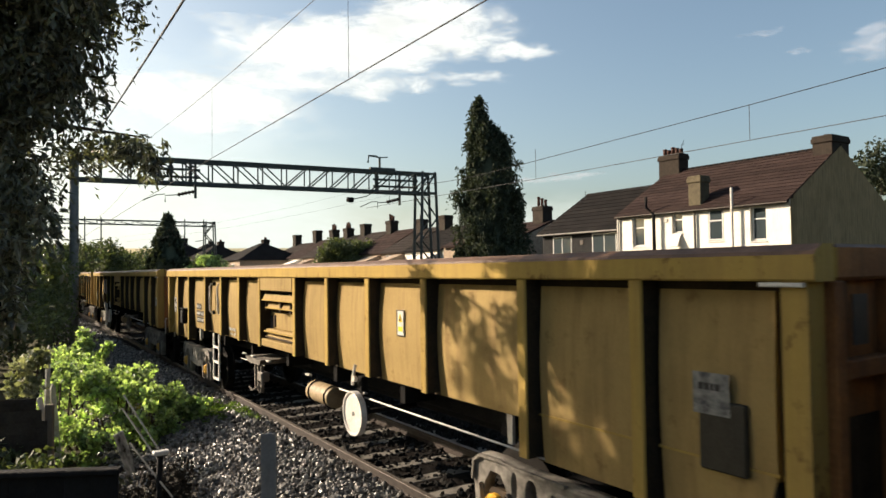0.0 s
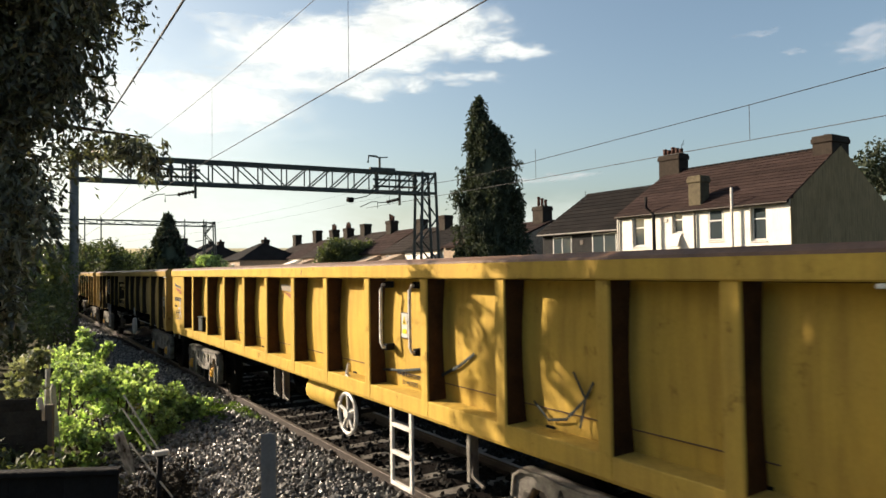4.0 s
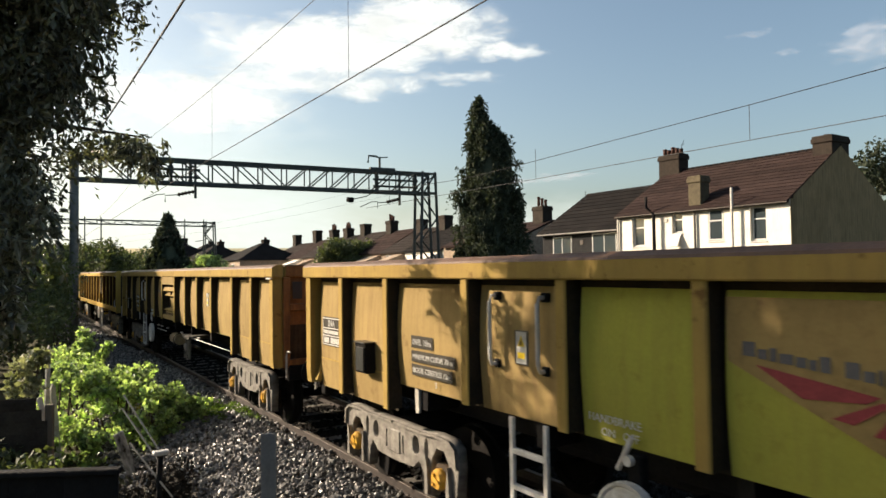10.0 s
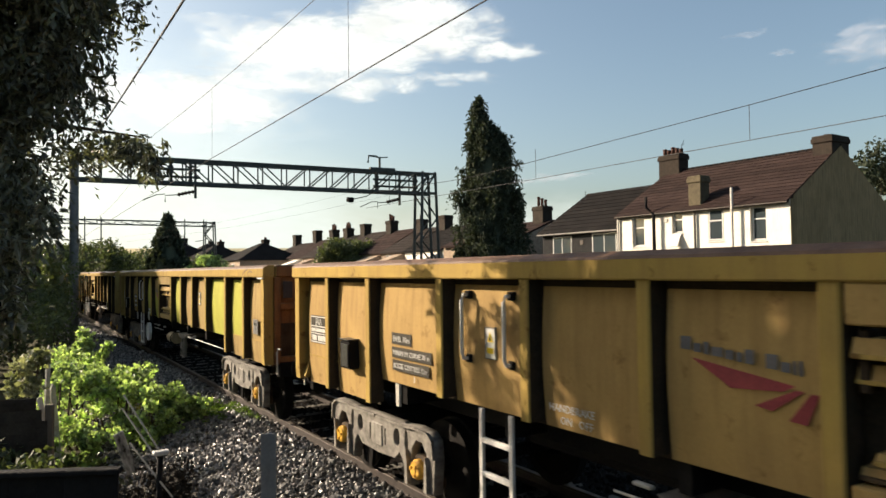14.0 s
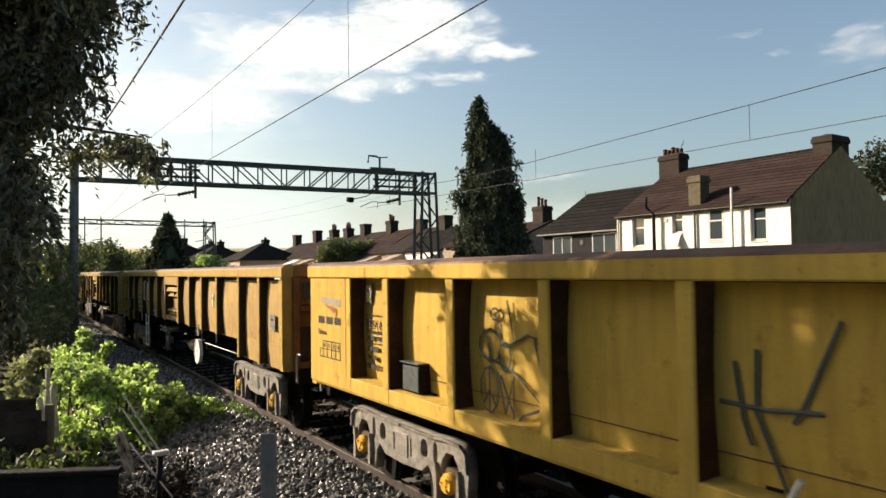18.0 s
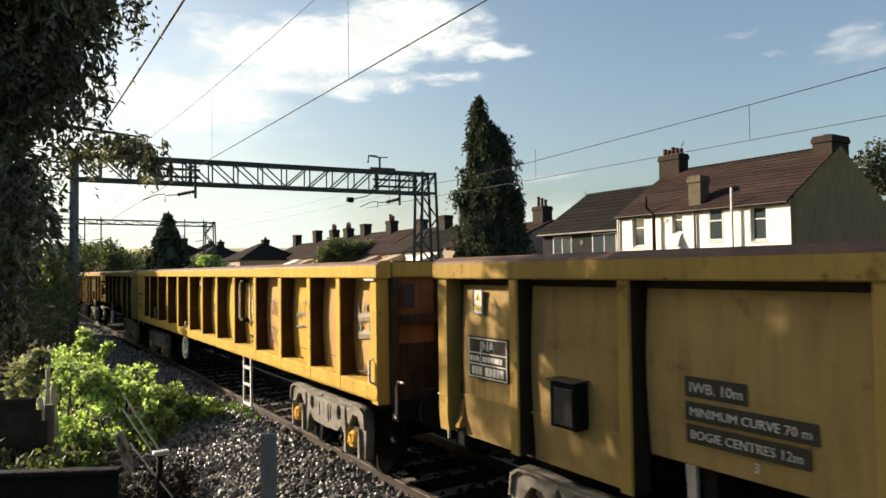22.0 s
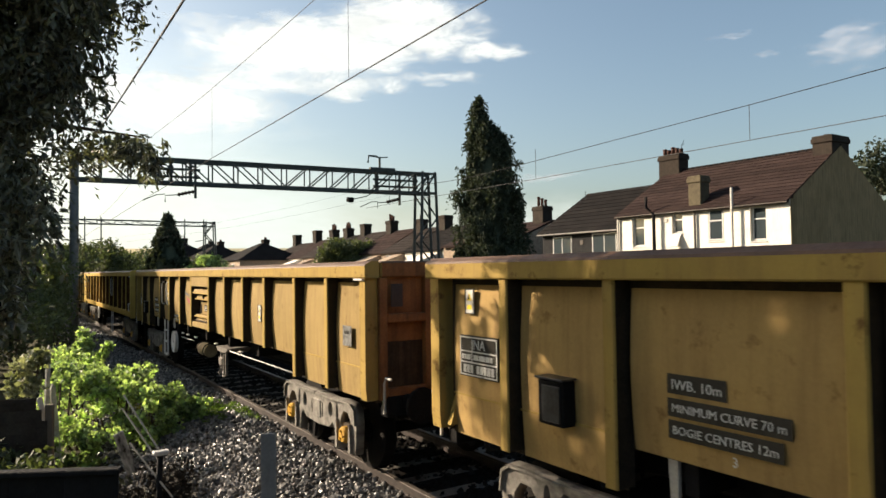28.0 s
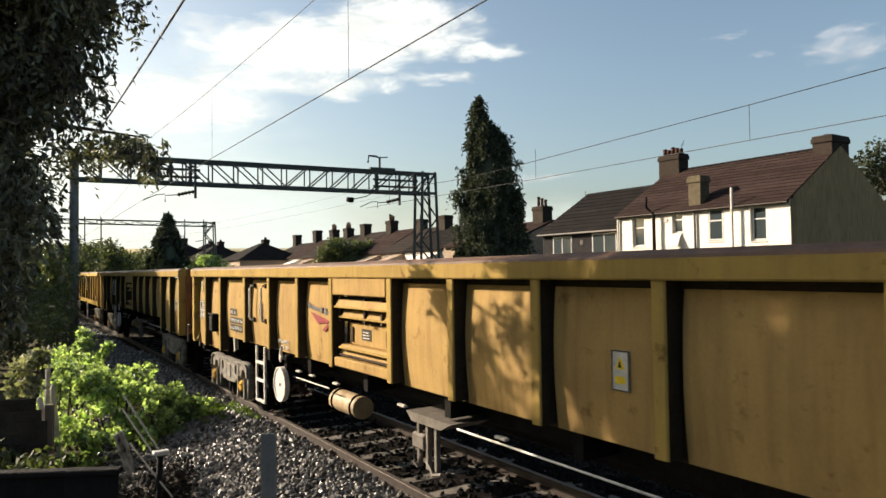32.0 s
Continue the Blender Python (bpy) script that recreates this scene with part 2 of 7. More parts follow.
def prism(bm, pts, axis, a, b):
    """Extrudes a closed outline of (p, q) pairs along axis from a to b."""
    def at(p, q, r):
        return {"x": (r, p, q), "y": (p, r, q), "z": (p, q, r)}[axis]
    u = [bm.verts.new(at(p, q, a)) for p, q in pts]
    w = [bm.verts.new(at(p, q, b)) for p, q in pts]
    k = len(pts)
    bm.faces.new(u[::-1])
    bm.faces.new(w)
    for i in range(k):
        bm.faces.new((u[i], u[(i + 1) % k], w[(i + 1) % k], w[i]))
    bmesh.ops.recalc_face_normals(bm, faces=bm.faces)


def tube(bm, pts, r, seg=6, caps=True, r_end=None):
    pts = [Vector(p) for p in pts]
    rings = []
    for i, p in enumerate(pts):
        d = (pts[min(i + 1, len(pts) - 1)] - pts[max(i - 1, 0)]).normalized()
        s = d.cross(Vector((0, 0, 1) if abs(d.z) < 0.9 else (1, 0, 0))).normalized()
        u = s.cross(d)
        rad = r if r_end is None else r + (r_end - r) * i / (len(pts) - 1)
        rings.append([bm.verts.new(p + rad * (math.cos(a) * s + math.sin(a) * u)) for a in [2 * math.pi * k / seg for k in range(seg)]])
    for a, b in zip(rings, rings[1:]):
        for k in range(seg):
            f = bm.faces.new((a[k], a[(k + 1) % seg], b[(k + 1) % seg], b[k]))
            f.smooth = seg > 6
    if caps:
        bm.faces.new(rings[0][::-1])
        bm.faces.new(rings[-1])


def lathe(bm, profile, axis_x0, cy, cz, seg=20):
    """Turns (x, radius) pairs about an axis along x through (cy, cz)."""
    rings = [[bm.verts.new((axis_x0 + x, cy + r * math.cos(a), cz + r * math.sin(a))) for a in [2 * math.pi * k / seg for k in range(seg)]] for x, r in profile]
    for a, b in zip(rings, rings[1:]):
        for k in range(seg):
            bm.faces.new((a[k], a[(k + 1) % seg], b[(k + 1) % seg], b[k]))
    bm.faces.new(rings[0][::-1])
    bm.faces.new(rings[-1])
    bmesh.ops.recalc_face_normals(bm, faces=bm.faces)


MESHES = {}


def mesh_of(bm, material, name):
    me = bpy.data.meshes.new(name)
    bm.to_mesh(me)
    bm.free()
    for m in material if isinstance(material, (list, tuple)) else [material]:
        me.materials.append(m)
    return me


def part(name, bm, material, parent, label="", at=None):
    ob = new(name, bm if isinstance(bm, bpy.types.Mesh) else mesh_of(bm, material, name))
    ob.parent = parent
    if at is not None:
        ob.location = at
    if label:
        ob["label"] = label
    return ob


def shared(key, material, make):
    """One mesh for all alike pieces."""
    k = (key, material[0].name if isinstance(material, list) else material.name)
    if k not in MESHES:
        bm = bmesh.new()
        make(bm)
        MESHES[k] = mesh_of(bm, material, str(key[0]) if isinstance(key, tuple) else key)
    return MESHES[k]


def thing(name, bm, material, label, category, group="", kind="", at=(0, 0, 0)):
    ob = new(name, None if bm is None else mesh_of(bm, material, name))
    ob.location = at
    return tagged(ob, label, category, group, kind)


def curve_mesh(name, loops, depth, material, bevel=0.0):
    """A flat plate from closed 2D outlines (inner ones are holes), thickness 2 * depth, in the xy plane."""
    cu = bpy.data.curves.new(name, "CURVE")
    cu.dimensions, cu.fill_mode, cu.extrude, cu.bevel_depth = "2D", "BOTH", depth, bevel
    cu.bevel_resolution = 0
    for loop in loops:
        sp = cu.splines.new("POLY")
        sp.points.add(len(loop) - 1)
        for p, (x, y) in zip(sp.points, loop):
            p.co = (x, y, 0, 1)
        sp.use_cyclic_u = True
    tmp = bpy.data.objects.new(name, cu)
    me = bpy.data.meshes.new_from_object(tmp)
    bpy.data.objects.remove(tmp)
    me.name = name
    me.materials.clear()
    me.materials.append(material)
    return me


def text_mesh(words, size, material):
    cu = bpy.data.curves.new("lettering", "FONT")
    cu.body, cu.size, cu.extrude, cu.align_x, cu.resolution_u = words, size, 0.002, "LEFT", 2
    tmp = bpy.data.objects.new("lettering", cu)
    me = bpy.data.meshes.new_from_object(tmp)
    bpy.data.objects.remove(tmp)
    me.materials.clear()
    me.materials.append(material)
    return me


def circle(cx, cy, r, k=14, ry=None):
    return [(cx + r * math.cos(2 * math.pi * i / k), cy + (ry or r) * math.sin(2 * math.pi * i / k)) for i in range(k)]


SIDE = Matrix(((0, 0, -1, 0), (-1, 0, 0, 0), (0, 1, 0, 0), (0, 0, 0, 1)))   # plate x to the rear, y up, facing the near side


def on_side(name, me, parent, d, z, x, label=""):
    """Sets a flat mesh on the near side, its left lower corner d metres behind the front end."""
    ob = part(name, me, None, parent, label)
    ob.matrix_basis = Matrix.Translation((x, -d, z)) @ SIDE
    return ob


# ---------------------------------------------------------------- ground and track
TRACK_X = 4.708
HALF_GAUGE = 0.7525
RS = np.random.RandomState(7)


def ground_height(x, y):
    """Level of the ground: the ballast shoulder falls away from the track."""
    off = abs(x - TRACK_X)
    return -0.16 - 0.34 * max(0.0, min(1.0, (off - 1.9) / 1.2)) - (0.12 if x < 1.2 else 0.0)


def build_ground():
    xs = [-3000, -400, -60, -20, -10, -6, -4, -3, -2, -1, -0.4, 0.2, 0.8, 1.2, 1.6, 2.0, 2.4, 2.8, 3.3, 4.7, 6.1, 6.6, 7.2, 8, 12, 20, 60, 400, 3000]
    ys = [-3000, -400, -60, -20, -5, 0, 5, 10, 20, 30, 45, 60, 100, 200, 600, 3000]
    bm = bmesh.new()
    grid = [[bm.verts.new((x, y, ground_height(x, y) + (0.05 * noise.noise((x, y * 0.3, 0)) if -10 < x < 2.4 else 0))) for y in ys] for x in xs]
    for i in range(len(xs) - 1):
        for j in range(len(ys) - 1):
            f = bm.faces.new((grid[i][j], grid[i + 1][j], grid[i + 1][j + 1], grid[i][j + 1]))
            # Index 2 paints the train's shade onto the bed under and beyond it.
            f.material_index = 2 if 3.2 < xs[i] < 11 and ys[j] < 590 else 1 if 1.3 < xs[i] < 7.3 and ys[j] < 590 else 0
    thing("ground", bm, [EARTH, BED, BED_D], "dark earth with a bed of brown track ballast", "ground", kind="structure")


build_ground()


def scatter_stones(name, count, area, size, seed, label, material, heap=0.0):
    """Broken ballast stones, each a bent lump with flat faces."""
    rs = np.random.RandomState(seed)
    t = (1 + 5 ** 0.5) / 2
    base = np.array([(-1, t, 0), (1, t, 0), (-1, -t, 0), (1, -t, 0), (0, -1, t), (0, 1, t), (0, -1, -t), (0, 1, -t), (t, 0, -1), (t, 0, 1), (-t, 0, -1), (-t, 0, 1)]) / 1.9
    tri = np.array([(0, 11, 5), (0, 5, 1), (0, 1, 7), (0, 7, 10), (0, 10, 11), (1, 5, 9), (5, 11, 4), (11, 10, 2), (10, 7, 6), (7, 1, 8),
                    (3, 9, 4), (3, 4, 2), (3, 2, 6), (3, 6, 8), (3, 8, 9), (4, 9, 5), (2, 4, 11), (6, 2, 10), (8, 6, 7), (9, 8, 1)])
    verts, faces = [], []
    x0, x1, y0, y1 = area
    for i in range(count):
        x = x0 + (x1 - x0) * rs.rand()
        y = y0 + (y1 - y0) * rs.rand() ** 1.5
        if x < 2.7 and 6.0 < y < 13 and rs.rand() > 0.25 + (x - 1.25) / 1.9:
            x += 0.9 * rs.rand()
        s = size * (0.6 + 0.8 * rs.rand() ** 1.6)
        v = base * (1 + 1.0 * (rs.rand(12, 1) - 0.5)) * s * (0.6 + 0.8 * rs.rand(3))
        a, b = rs.rand(2) * 6.28
        ca, sa, cb, sb = math.cos(a), math.sin(a), math.cos(b), math.sin(b)
        v = v @ np.array([(ca, -sa, 0), (sa, ca, 0), (0, 0, 1)]) @ np.array([(1, 0, 0), (0, cb, -sb), (0, sb, cb)])
        off = abs(x - TRACK_X)
        lift = 0.03 if off > 1.0 else -0.01
        v += (x, y, ground_height(x, y) + lift * rs.rand() + 0.005 + heap * rs.rand())
        faces.append(tri + 12 * i)
        verts.append(v)
    me = bpy.data.meshes.new(name)
    me.from_pydata(np.concatenate(verts).tolist(), [], np.concatenate(faces).tolist())
    me.materials.append(material)
    return tagged(new(name, me), label, "ballast", kind="stuff")


scatter_stones("ballast", 27000, (1.25, 3.80, 4.5, 27), 0.027, 3, "loose brown grey broken stone ballast beside the rails", STONE)
scatter_stones("ballast", 2500, (1.6, 3.62, 27, 52), 0.05, 4, "loose brown grey broken stone ballast beside the rails", STONE)
scatter_stones("ballast", 3600, (3.40, 3.895, 4.5, 24), 0.027, 6, "brown grey ballast heaped against the rail", STONE, 0.09)
# Stones under the train, coloured as dark as its shade.
scatter_stones("ballast", 9500, (4.02, 7.8, 3.5, 30), 0.036, 5, "ballast between the rails, darkened for the train's shade", STONE_D)


def build_track():
    root = thing("railway_track", None, None, "worn steel rails on weathered concrete sleepers in ballast", "railway track", kind="structure")
    prof = [(-0.07, -0.155), (0.07, -0.155), (0.07, -0.14), (0.012, -0.115), (0.012, -0.045), (0.036, -0.03), (0.036, -0.006), (0.028, 0), (-0.028, 0), (-0.036, -0.006), (-0.036, -0.03), (-0.012, -0.045), (-0.012, -0.115), (-0.07, -0.14)]
    for side in (-1, 1):
        bm = bmesh.new()
        prism(bm, [(TRACK_X + side * HALF_GAUGE + p, z) for p, z in prof], "y", -60, 260)
        for f in bm.faces:
            if f.normal.z > 0.6 and f.calc_center_median().z > -0.01:
                f.material_index = 1
        part("rail", bm, [RAIL, RAIL_TOP], root)
    def sleeper(bm):
        prism(bm, [(-0.14, -0.2), (0.14, -0.2), (0.12, 0), (0.10, 0.012), (-0.10, 0.012), (-0.12, 0)], "x", -1.26, 1.26)
    def clip(bm):
        box(bm, -0.05, 0.05, -0.06, 0.06, 0, 0.05, 0.01)
        tube(bm, [(-0.06, 0.05, 0.05), (0.03, 0.06, 0.075), (0.05, 0, 0.08), (0.03, -0.06, 0.075), (-0.06, -0.05, 0.05)], 0.012, 5)
    for i in range(75):
        y = 1.0 + i * 0.65
        s = part("sleeper", shared("sleeper", CONCRETE, sleeper), None, root, at=(TRACK_X, y, -0.165))
        if i < 45:
            for off in (-HALF_GAUGE - 0.11, HALF_GAUGE + 0.11):
                part("rail_clip", shared("rail_clip", RAIL, clip), None, s, at=(off, 0, 0.0))


build_track()


# ---------------------------------------------------------------- wagons
LEN = 16.05
NEAR = -1.38          # outer face of ribs and rim, from the track's centre
RIM0, RIM1 = 2.43, 2.62
JNA_RIBS = (1.15, 2.28, 3.75, 4.97, 6.13, 7.27, 8.82, 9.96, 11.10, 12.30, 13.77, 14.90)
LATE_RIBS = (1.15, 2.28, 3.83, 5.09, 6.30, 7.46, 8.98, 10.14, 11.30, 12.45, 13.77, 14.90)     # later batch of the same wagon
IEA_RIBS = (1.20, 2.12, 3.35, 4.62, 5.86, 7.04, 8.21, 9.36, 10.53, 11.74, 12.93, 14.05, 15.00)


def panel_x(z, low, back=0.0):
    """Depth of the bowed side sheet at height z."""
    k = (z - low) / (RIM0 - low)
    return NEAR + 0.138 + back - 0.034 * math.sin(math.pi * min(1, max(0, k)))


def sheet(bm, width, low, high, steps=7, depth=0.03, back=0.0):
    prev = None
    for i in range(steps + 1):
        z = low + (high - low) * i / steps
        x = panel_x(z, low, back)
        row = [bm.verts.new((x, 0, z)), bm.verts.new((x, -width, z)), bm.verts.new((x + depth, -width, z)), bm.verts.new((x + depth, 0, z))]
        if prev:
            for a, b in ((0, 1), (1, 2), (2, 3), (3, 0)):
                bm.faces.new((prev[a], prev[b], row[b], row[a]))
        else:
            bm.faces.new(row)
        prev = row
    bm.faces.new(prev[::-1])
    bmesh.ops.recalc_face_normals(bm, faces=bm.faces)


def mirror_x(ob):
    ob.scale = (-1, 1, 1)


def bogie_frame_mesh(material):
    if "bogie" not in MESHES:
        half = [(0.0, 0.86), (0.62, 0.855), (0.86, 0.875), (1.12, 0.865), (1.215, 0.80), (1.24, 0.62), (1.20, 0.27), (1.10, 0.25), (1.085, 0.46), (1.075, 0.64), (0.99, 0.745),
                (0.86, 0.745), (0.775, 0.64), (0.765, 0.46), (0.75, 0.26), (0.64, 0.25), (0.60, 0.46), (0.52, 0.55), (0.40, 0.46), (0.0, 0.44)]
        outline = half + [(-a, b) for a, b in half[::-1][1:-1]]
        loops = [outline]
        for s in (-1, 1):
            loops.append(circle(s * 0.45, 0.69, 0.075, 12, 0.105))
            loops.append(circle(s * 0.665, 0.69, 0.042, 12, 0.125))
            loops.append([(s * 0.17, 0.55), (s * 0.20, 0.55), (s * 0.20, 0.74), (s * 0.17, 0.74)])
        MESHES["bogie"] = curve_mesh("side_frame", loops, 0.045, material, 0.012)
    return MESHES["bogie"]


def wheelset_mesh(bm):
    for s in (-1, 1):
        lathe(bm, [(-0.07, 0.40), (-0.065, 0.46), (0.05, 0.46), (0.06, 0.485), (0.075, 0.485), (0.08, 0.39), (0.04, 0.37), (0.03, 0.15), (0.09, 0.13), (-0.09, 0.13), (-0.03, 0.15), (-0.04, 0.37)],
              0, 0, 0, 24)
        for v in bm.verts:
            if not v.tag:
                v.co.x = s * (0.75 - v.co.x) if s > 0 else -(0.75 - v.co.x)
                v.tag = True
    tube(bm, [(-1.10, 0, 0), (1.10, 0, 0)], 0.075, 10)


def cap_mesh(bm):
    lathe(bm, [(-0.03, 0.085), (0.0, 0.105), (0.05, 0.105)], -1.17, 0, 0, 16)
    for k in range(3):
        a = 2 * math.pi * k / 3
        lathe(bm, [(-0.03, 0.018), (0.01, 0.018)], -1.19, 0.055 * math.cos(a), 0.055 * math.sin(a), 6)
    lathe(bm, [(-0.02, 0.028), (0.01, 0.028)], -1.19, 0, 0, 8)


def axlebox_mesh(bm):
    box(bm, -1.13, -0.92, -0.13, 0.13, -0.14, 0.13, 0.03)
    box(bm, -1.10, -0.95, -0.24, -0.15, -0.17, -0.05, 0.02)
    box(bm, -1.10, -0.95, 0.15, 0.24, -0.17, -0.05, 0.02)


def spring_mesh(bm):
    for yy in (-0.195, 0.195):
        pts = [(-1.03 + 0.05 * math.cos(a), yy + 0.05 * math.sin(a), -0.05 + 0.20 * a / (2 * math.pi * 5)) for a in [2 * math.pi * 5 * k / 40 for k in range(41)]]
        tube(bm, pts, 0.011, 4)


def build_bogie(wagon, dc, caps):
    """One two-axle bogie: side frames, bolster, axle boxes, springs; returns its wheelsets."""
    for s in (-1, 1):
        f = part("bogie_frame", bogie_frame_mesh(BOGIE), None, wagon)
        f.matrix_basis = Matrix.Translation((s * 1.085, -dc, 0)) @ SIDE
        if s < 0:
            def raised(bm):
                box(bm, -1.155, -1.13, -0.13, 0.13, 0.52, 0.77, 0.012)
            part("cover_plate", shared("cover_plate", BOGIE, raised), None, wagon, at=(0, -dc, 0))
            for a in (-1, 1):
                def flange(bm):
                    prism(bm, [(a * 0.02, 0.865), (a * 0.62, 0.860), (a * 0.86, 0.880), (a * 1.12, 0.870), (a * 1.22, 0.805), (a * 1.245, 0.62), (a * 1.225, 0.62), (a * 1.20, 0.79), (a * 1.11, 0.845), (a * 0.86, 0.855), (a * 0.62, 0.835), (a * 0.02, 0.840)], "x", -1.175, -1.128)
                part("frame_flange", shared(("frame_flange", a), BOGIE, flange), None, wagon, at=(0, -dc, 0))
                for b in (0.72, 1.11):
                    def guide(bm):
                        prism(bm, [(a * (b - 0.03), 0.27), (a * (b + 0.03), 0.27), (a * (b + 0.02), 0.50), (a * b, 0.62), (a * (b - 0.02), 0.50)], "x", -1.185, -1.128)
                    part("horn_guide", shared(("horn_guide", a, b), BOGIE, guide), None, wagon, at=(0, -dc, 0))
                # Added black plate that stands in for the shaded gap behind the legs.
                def liner(bm):
                    prism(bm, [(a * 0.34, 0.46), (a * 0.60, 0.50), (a * 0.62, 0.20), (a * 0.40, 0.16)], "x", -1.02, -0.98)
                part("brake_shield", shared(("brake_shield", a), UNDER, liner), None, wagon, at=(0, -dc, 0))
    def bolster(bm):
        box(bm, -1.0, 1.0, -0.22, 0.22, 0.55, 0.86, 0.03)
        box(bm, -0.9, 0.9, -0.95, -0.85, 0.62, 0.74, 0.02)
        box(bm, -0.9, 0.9, 0.85, 0.95, 0.62, 0.74, 0.02)
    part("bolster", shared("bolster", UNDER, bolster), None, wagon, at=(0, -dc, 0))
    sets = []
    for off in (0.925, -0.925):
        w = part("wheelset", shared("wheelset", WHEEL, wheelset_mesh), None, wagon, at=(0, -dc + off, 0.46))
        part("axle_cap", shared("axle_cap", caps, cap_mesh), None, w, "yellow axle end cap")
        # Dark axlebox colour stands for the shaded opening in the frame.
        part("axlebox", shared("axlebox", SOOT_SHADE, axlebox_mesh), None, wagon, at=(0, -dc + off, 0.46))
        part("spring", shared("spring", UNDER, spring_mesh), None, wagon, at=(0, -dc + off, 0.46))
        sets.append((w, -dc + off))
    return sets


def ladder(wagon, d, drop=0.0):
    """Two stiles and three rungs hung below the body."""
    def stile(bm):
        box(bm, -1.36, -1.33, -0.025, 0.025, 0.46, 1.34, 0.005)
    def rung(bm):
        box(bm, -1.365, -1.32, -0.40, 0, -0.02, 0.02, 0.005)
    l = part("ladder", shared("stile", WHITE, stile), None, wagon, "white painted step ladder", at=(0, -d, -drop))
    part("stile", shared("stile", WHITE, stile), None, l, at=(0, -0.40, 0))
    for z in (0.48, 0.80, 1.08):
        part("rung", shared("rung", WHITE, rung), None, l, at=(0, 0, z))


def handwheel(wagon, d, spoked):
    bm = bmesh.new()
    r = 0.235 if spoked else 0.25
    if spoked:
        ring = [(-1.33, r * math.cos(a), r * math.sin(a)) for a in [2 * math.pi * k / 28 for k in range(29)]]
        tube(bm, ring, 0.024, 6, caps=False)
        for k in range(5):
            a = 2 * math.pi * k / 5 + 0.3
            tube(bm, [(-1.32, 0, 0), (-1.33, r * math.cos(a), r * math.sin(a))], 0.019, 5)
        lathe(bm, [(-0.03, 0.06), (0.05, 0.06)], -1.33, 0, 0, 12)
    else:
        lathe(bm, [(-0.022, 0.02), (-0.026, 0.21), (-0.022, 0.222), (-0.040, 0.236), (-0.040, 0.255), (0.03, 0.255), (0.03, 0.18)], -1.32, 0, 0, 32)
        lathe(bm, [(-0.065, 0.012), (-0.06, 0.022), (0.0, 0.022)], -1.30, 0, 0, 10)
    h = part("handbrake_wheel", bm, WHITE, wagon, "white painted handbrake wheel", at=(0, -d, 0.83 if spoked else 0.86))
    bm = bmesh.new()
    tube(bm, [(-1.29, 0, 0), (-0.5, 0, 0)], 0.03, 8)
    box(bm, -1.26, -1.18, -0.06, 0.06, -0.08, 0.42, 0.01)
    part("shaft", bm, UNDER, h)
    bm = bmesh.new()
    tube(bm, [(-1.30, 0.10, 0.32), (-1.33, 0.02, 0.42), (-1.34, -0.06, 0.56)], 0.02, 6)
    lathe(bm, [(-0.02, 0.035), (0.02, 0.035)], -1.33, -0.02, 0.40, 10)
    part("brake_lever", bm, WHITE, wagon, "white brake release lever", at=(0, -d, 0.86))


def grab(wagon, d, z0, z1, x):
    def make(bm):
        tube(bm, [(x + 0.13, 0, z0 - 0.03), (x + 0.02, 0, z0 - 0.03), (x, 0, z0 + 0.02), (x, 0, z1 - 0.02), (x + 0.02, 0, z1 + 0.03), (x + 0.13, 0, z1 + 0.03)], 0.017, 6)
    part("grab_handle", shared(("grab", round(z0, 2), round(z1, 2)), WHITE, make), None, wagon, "white tubular grab handle", at=(0, -d, 0))
    def foot(bm):
        box(bm, x + 0.06, x + 0.16, -0.035, 0.035, -0.035, 0.035, 0.008)
    for z in (z0 - 0.03, z1 + 0.03):
        part("handle_bracket", shared("grabfoot", UNDER, foot), None, wagon, at=(0, -d, z))


def hazard_sign(wagon, d, z, x, w=0.15, h=0.27):
    bm = bmesh.new()
    box(bm, x, x + 0.006, 0, -w, 0, h)
    s = part("warning_sign", bm, LETTER, wagon, "white and yellow electrical warning sign", at=(0, -d, z))
    me = curve_mesh("triangle", [[(0.032, h * 0.54), (w - 0.032, h * 0.54), (w / 2, h * 0.86)]], 0.001, SIGN_Y)
    t = on_side("triangle", me, s, 0, 0, x - 0.003)
    t2 = on_side("symbol", curve_mesh("symbol", [[(w / 2 - 0.016, h * 0.58), (w / 2 + 0.016, h * 0.58), (w / 2, h * 0.78)]], 0.001, LETTER_D), s, 0, 0, x - 0.006)
    t3 = on_side("caption", curve_mesh("caption", [[(0.03, h * 0.18), (w - 0.03, h * 0.18), (w - 0.03, h * 0.36), (0.03, h * 0.36)]], 0.001, SIGN_Y), s, 0, 0, x - 0.003)
    on_side("border", curve_mesh("border", [[(0, 0), (w, 0), (w, h), (0, h)], [(0.008, 0.008), (w - 0.008, 0.008), (w - 0.008, h - 0.008), (0.008, h - 0.008)]], 0.001, LETTER_D), s, 0, 0, x - 0.003)


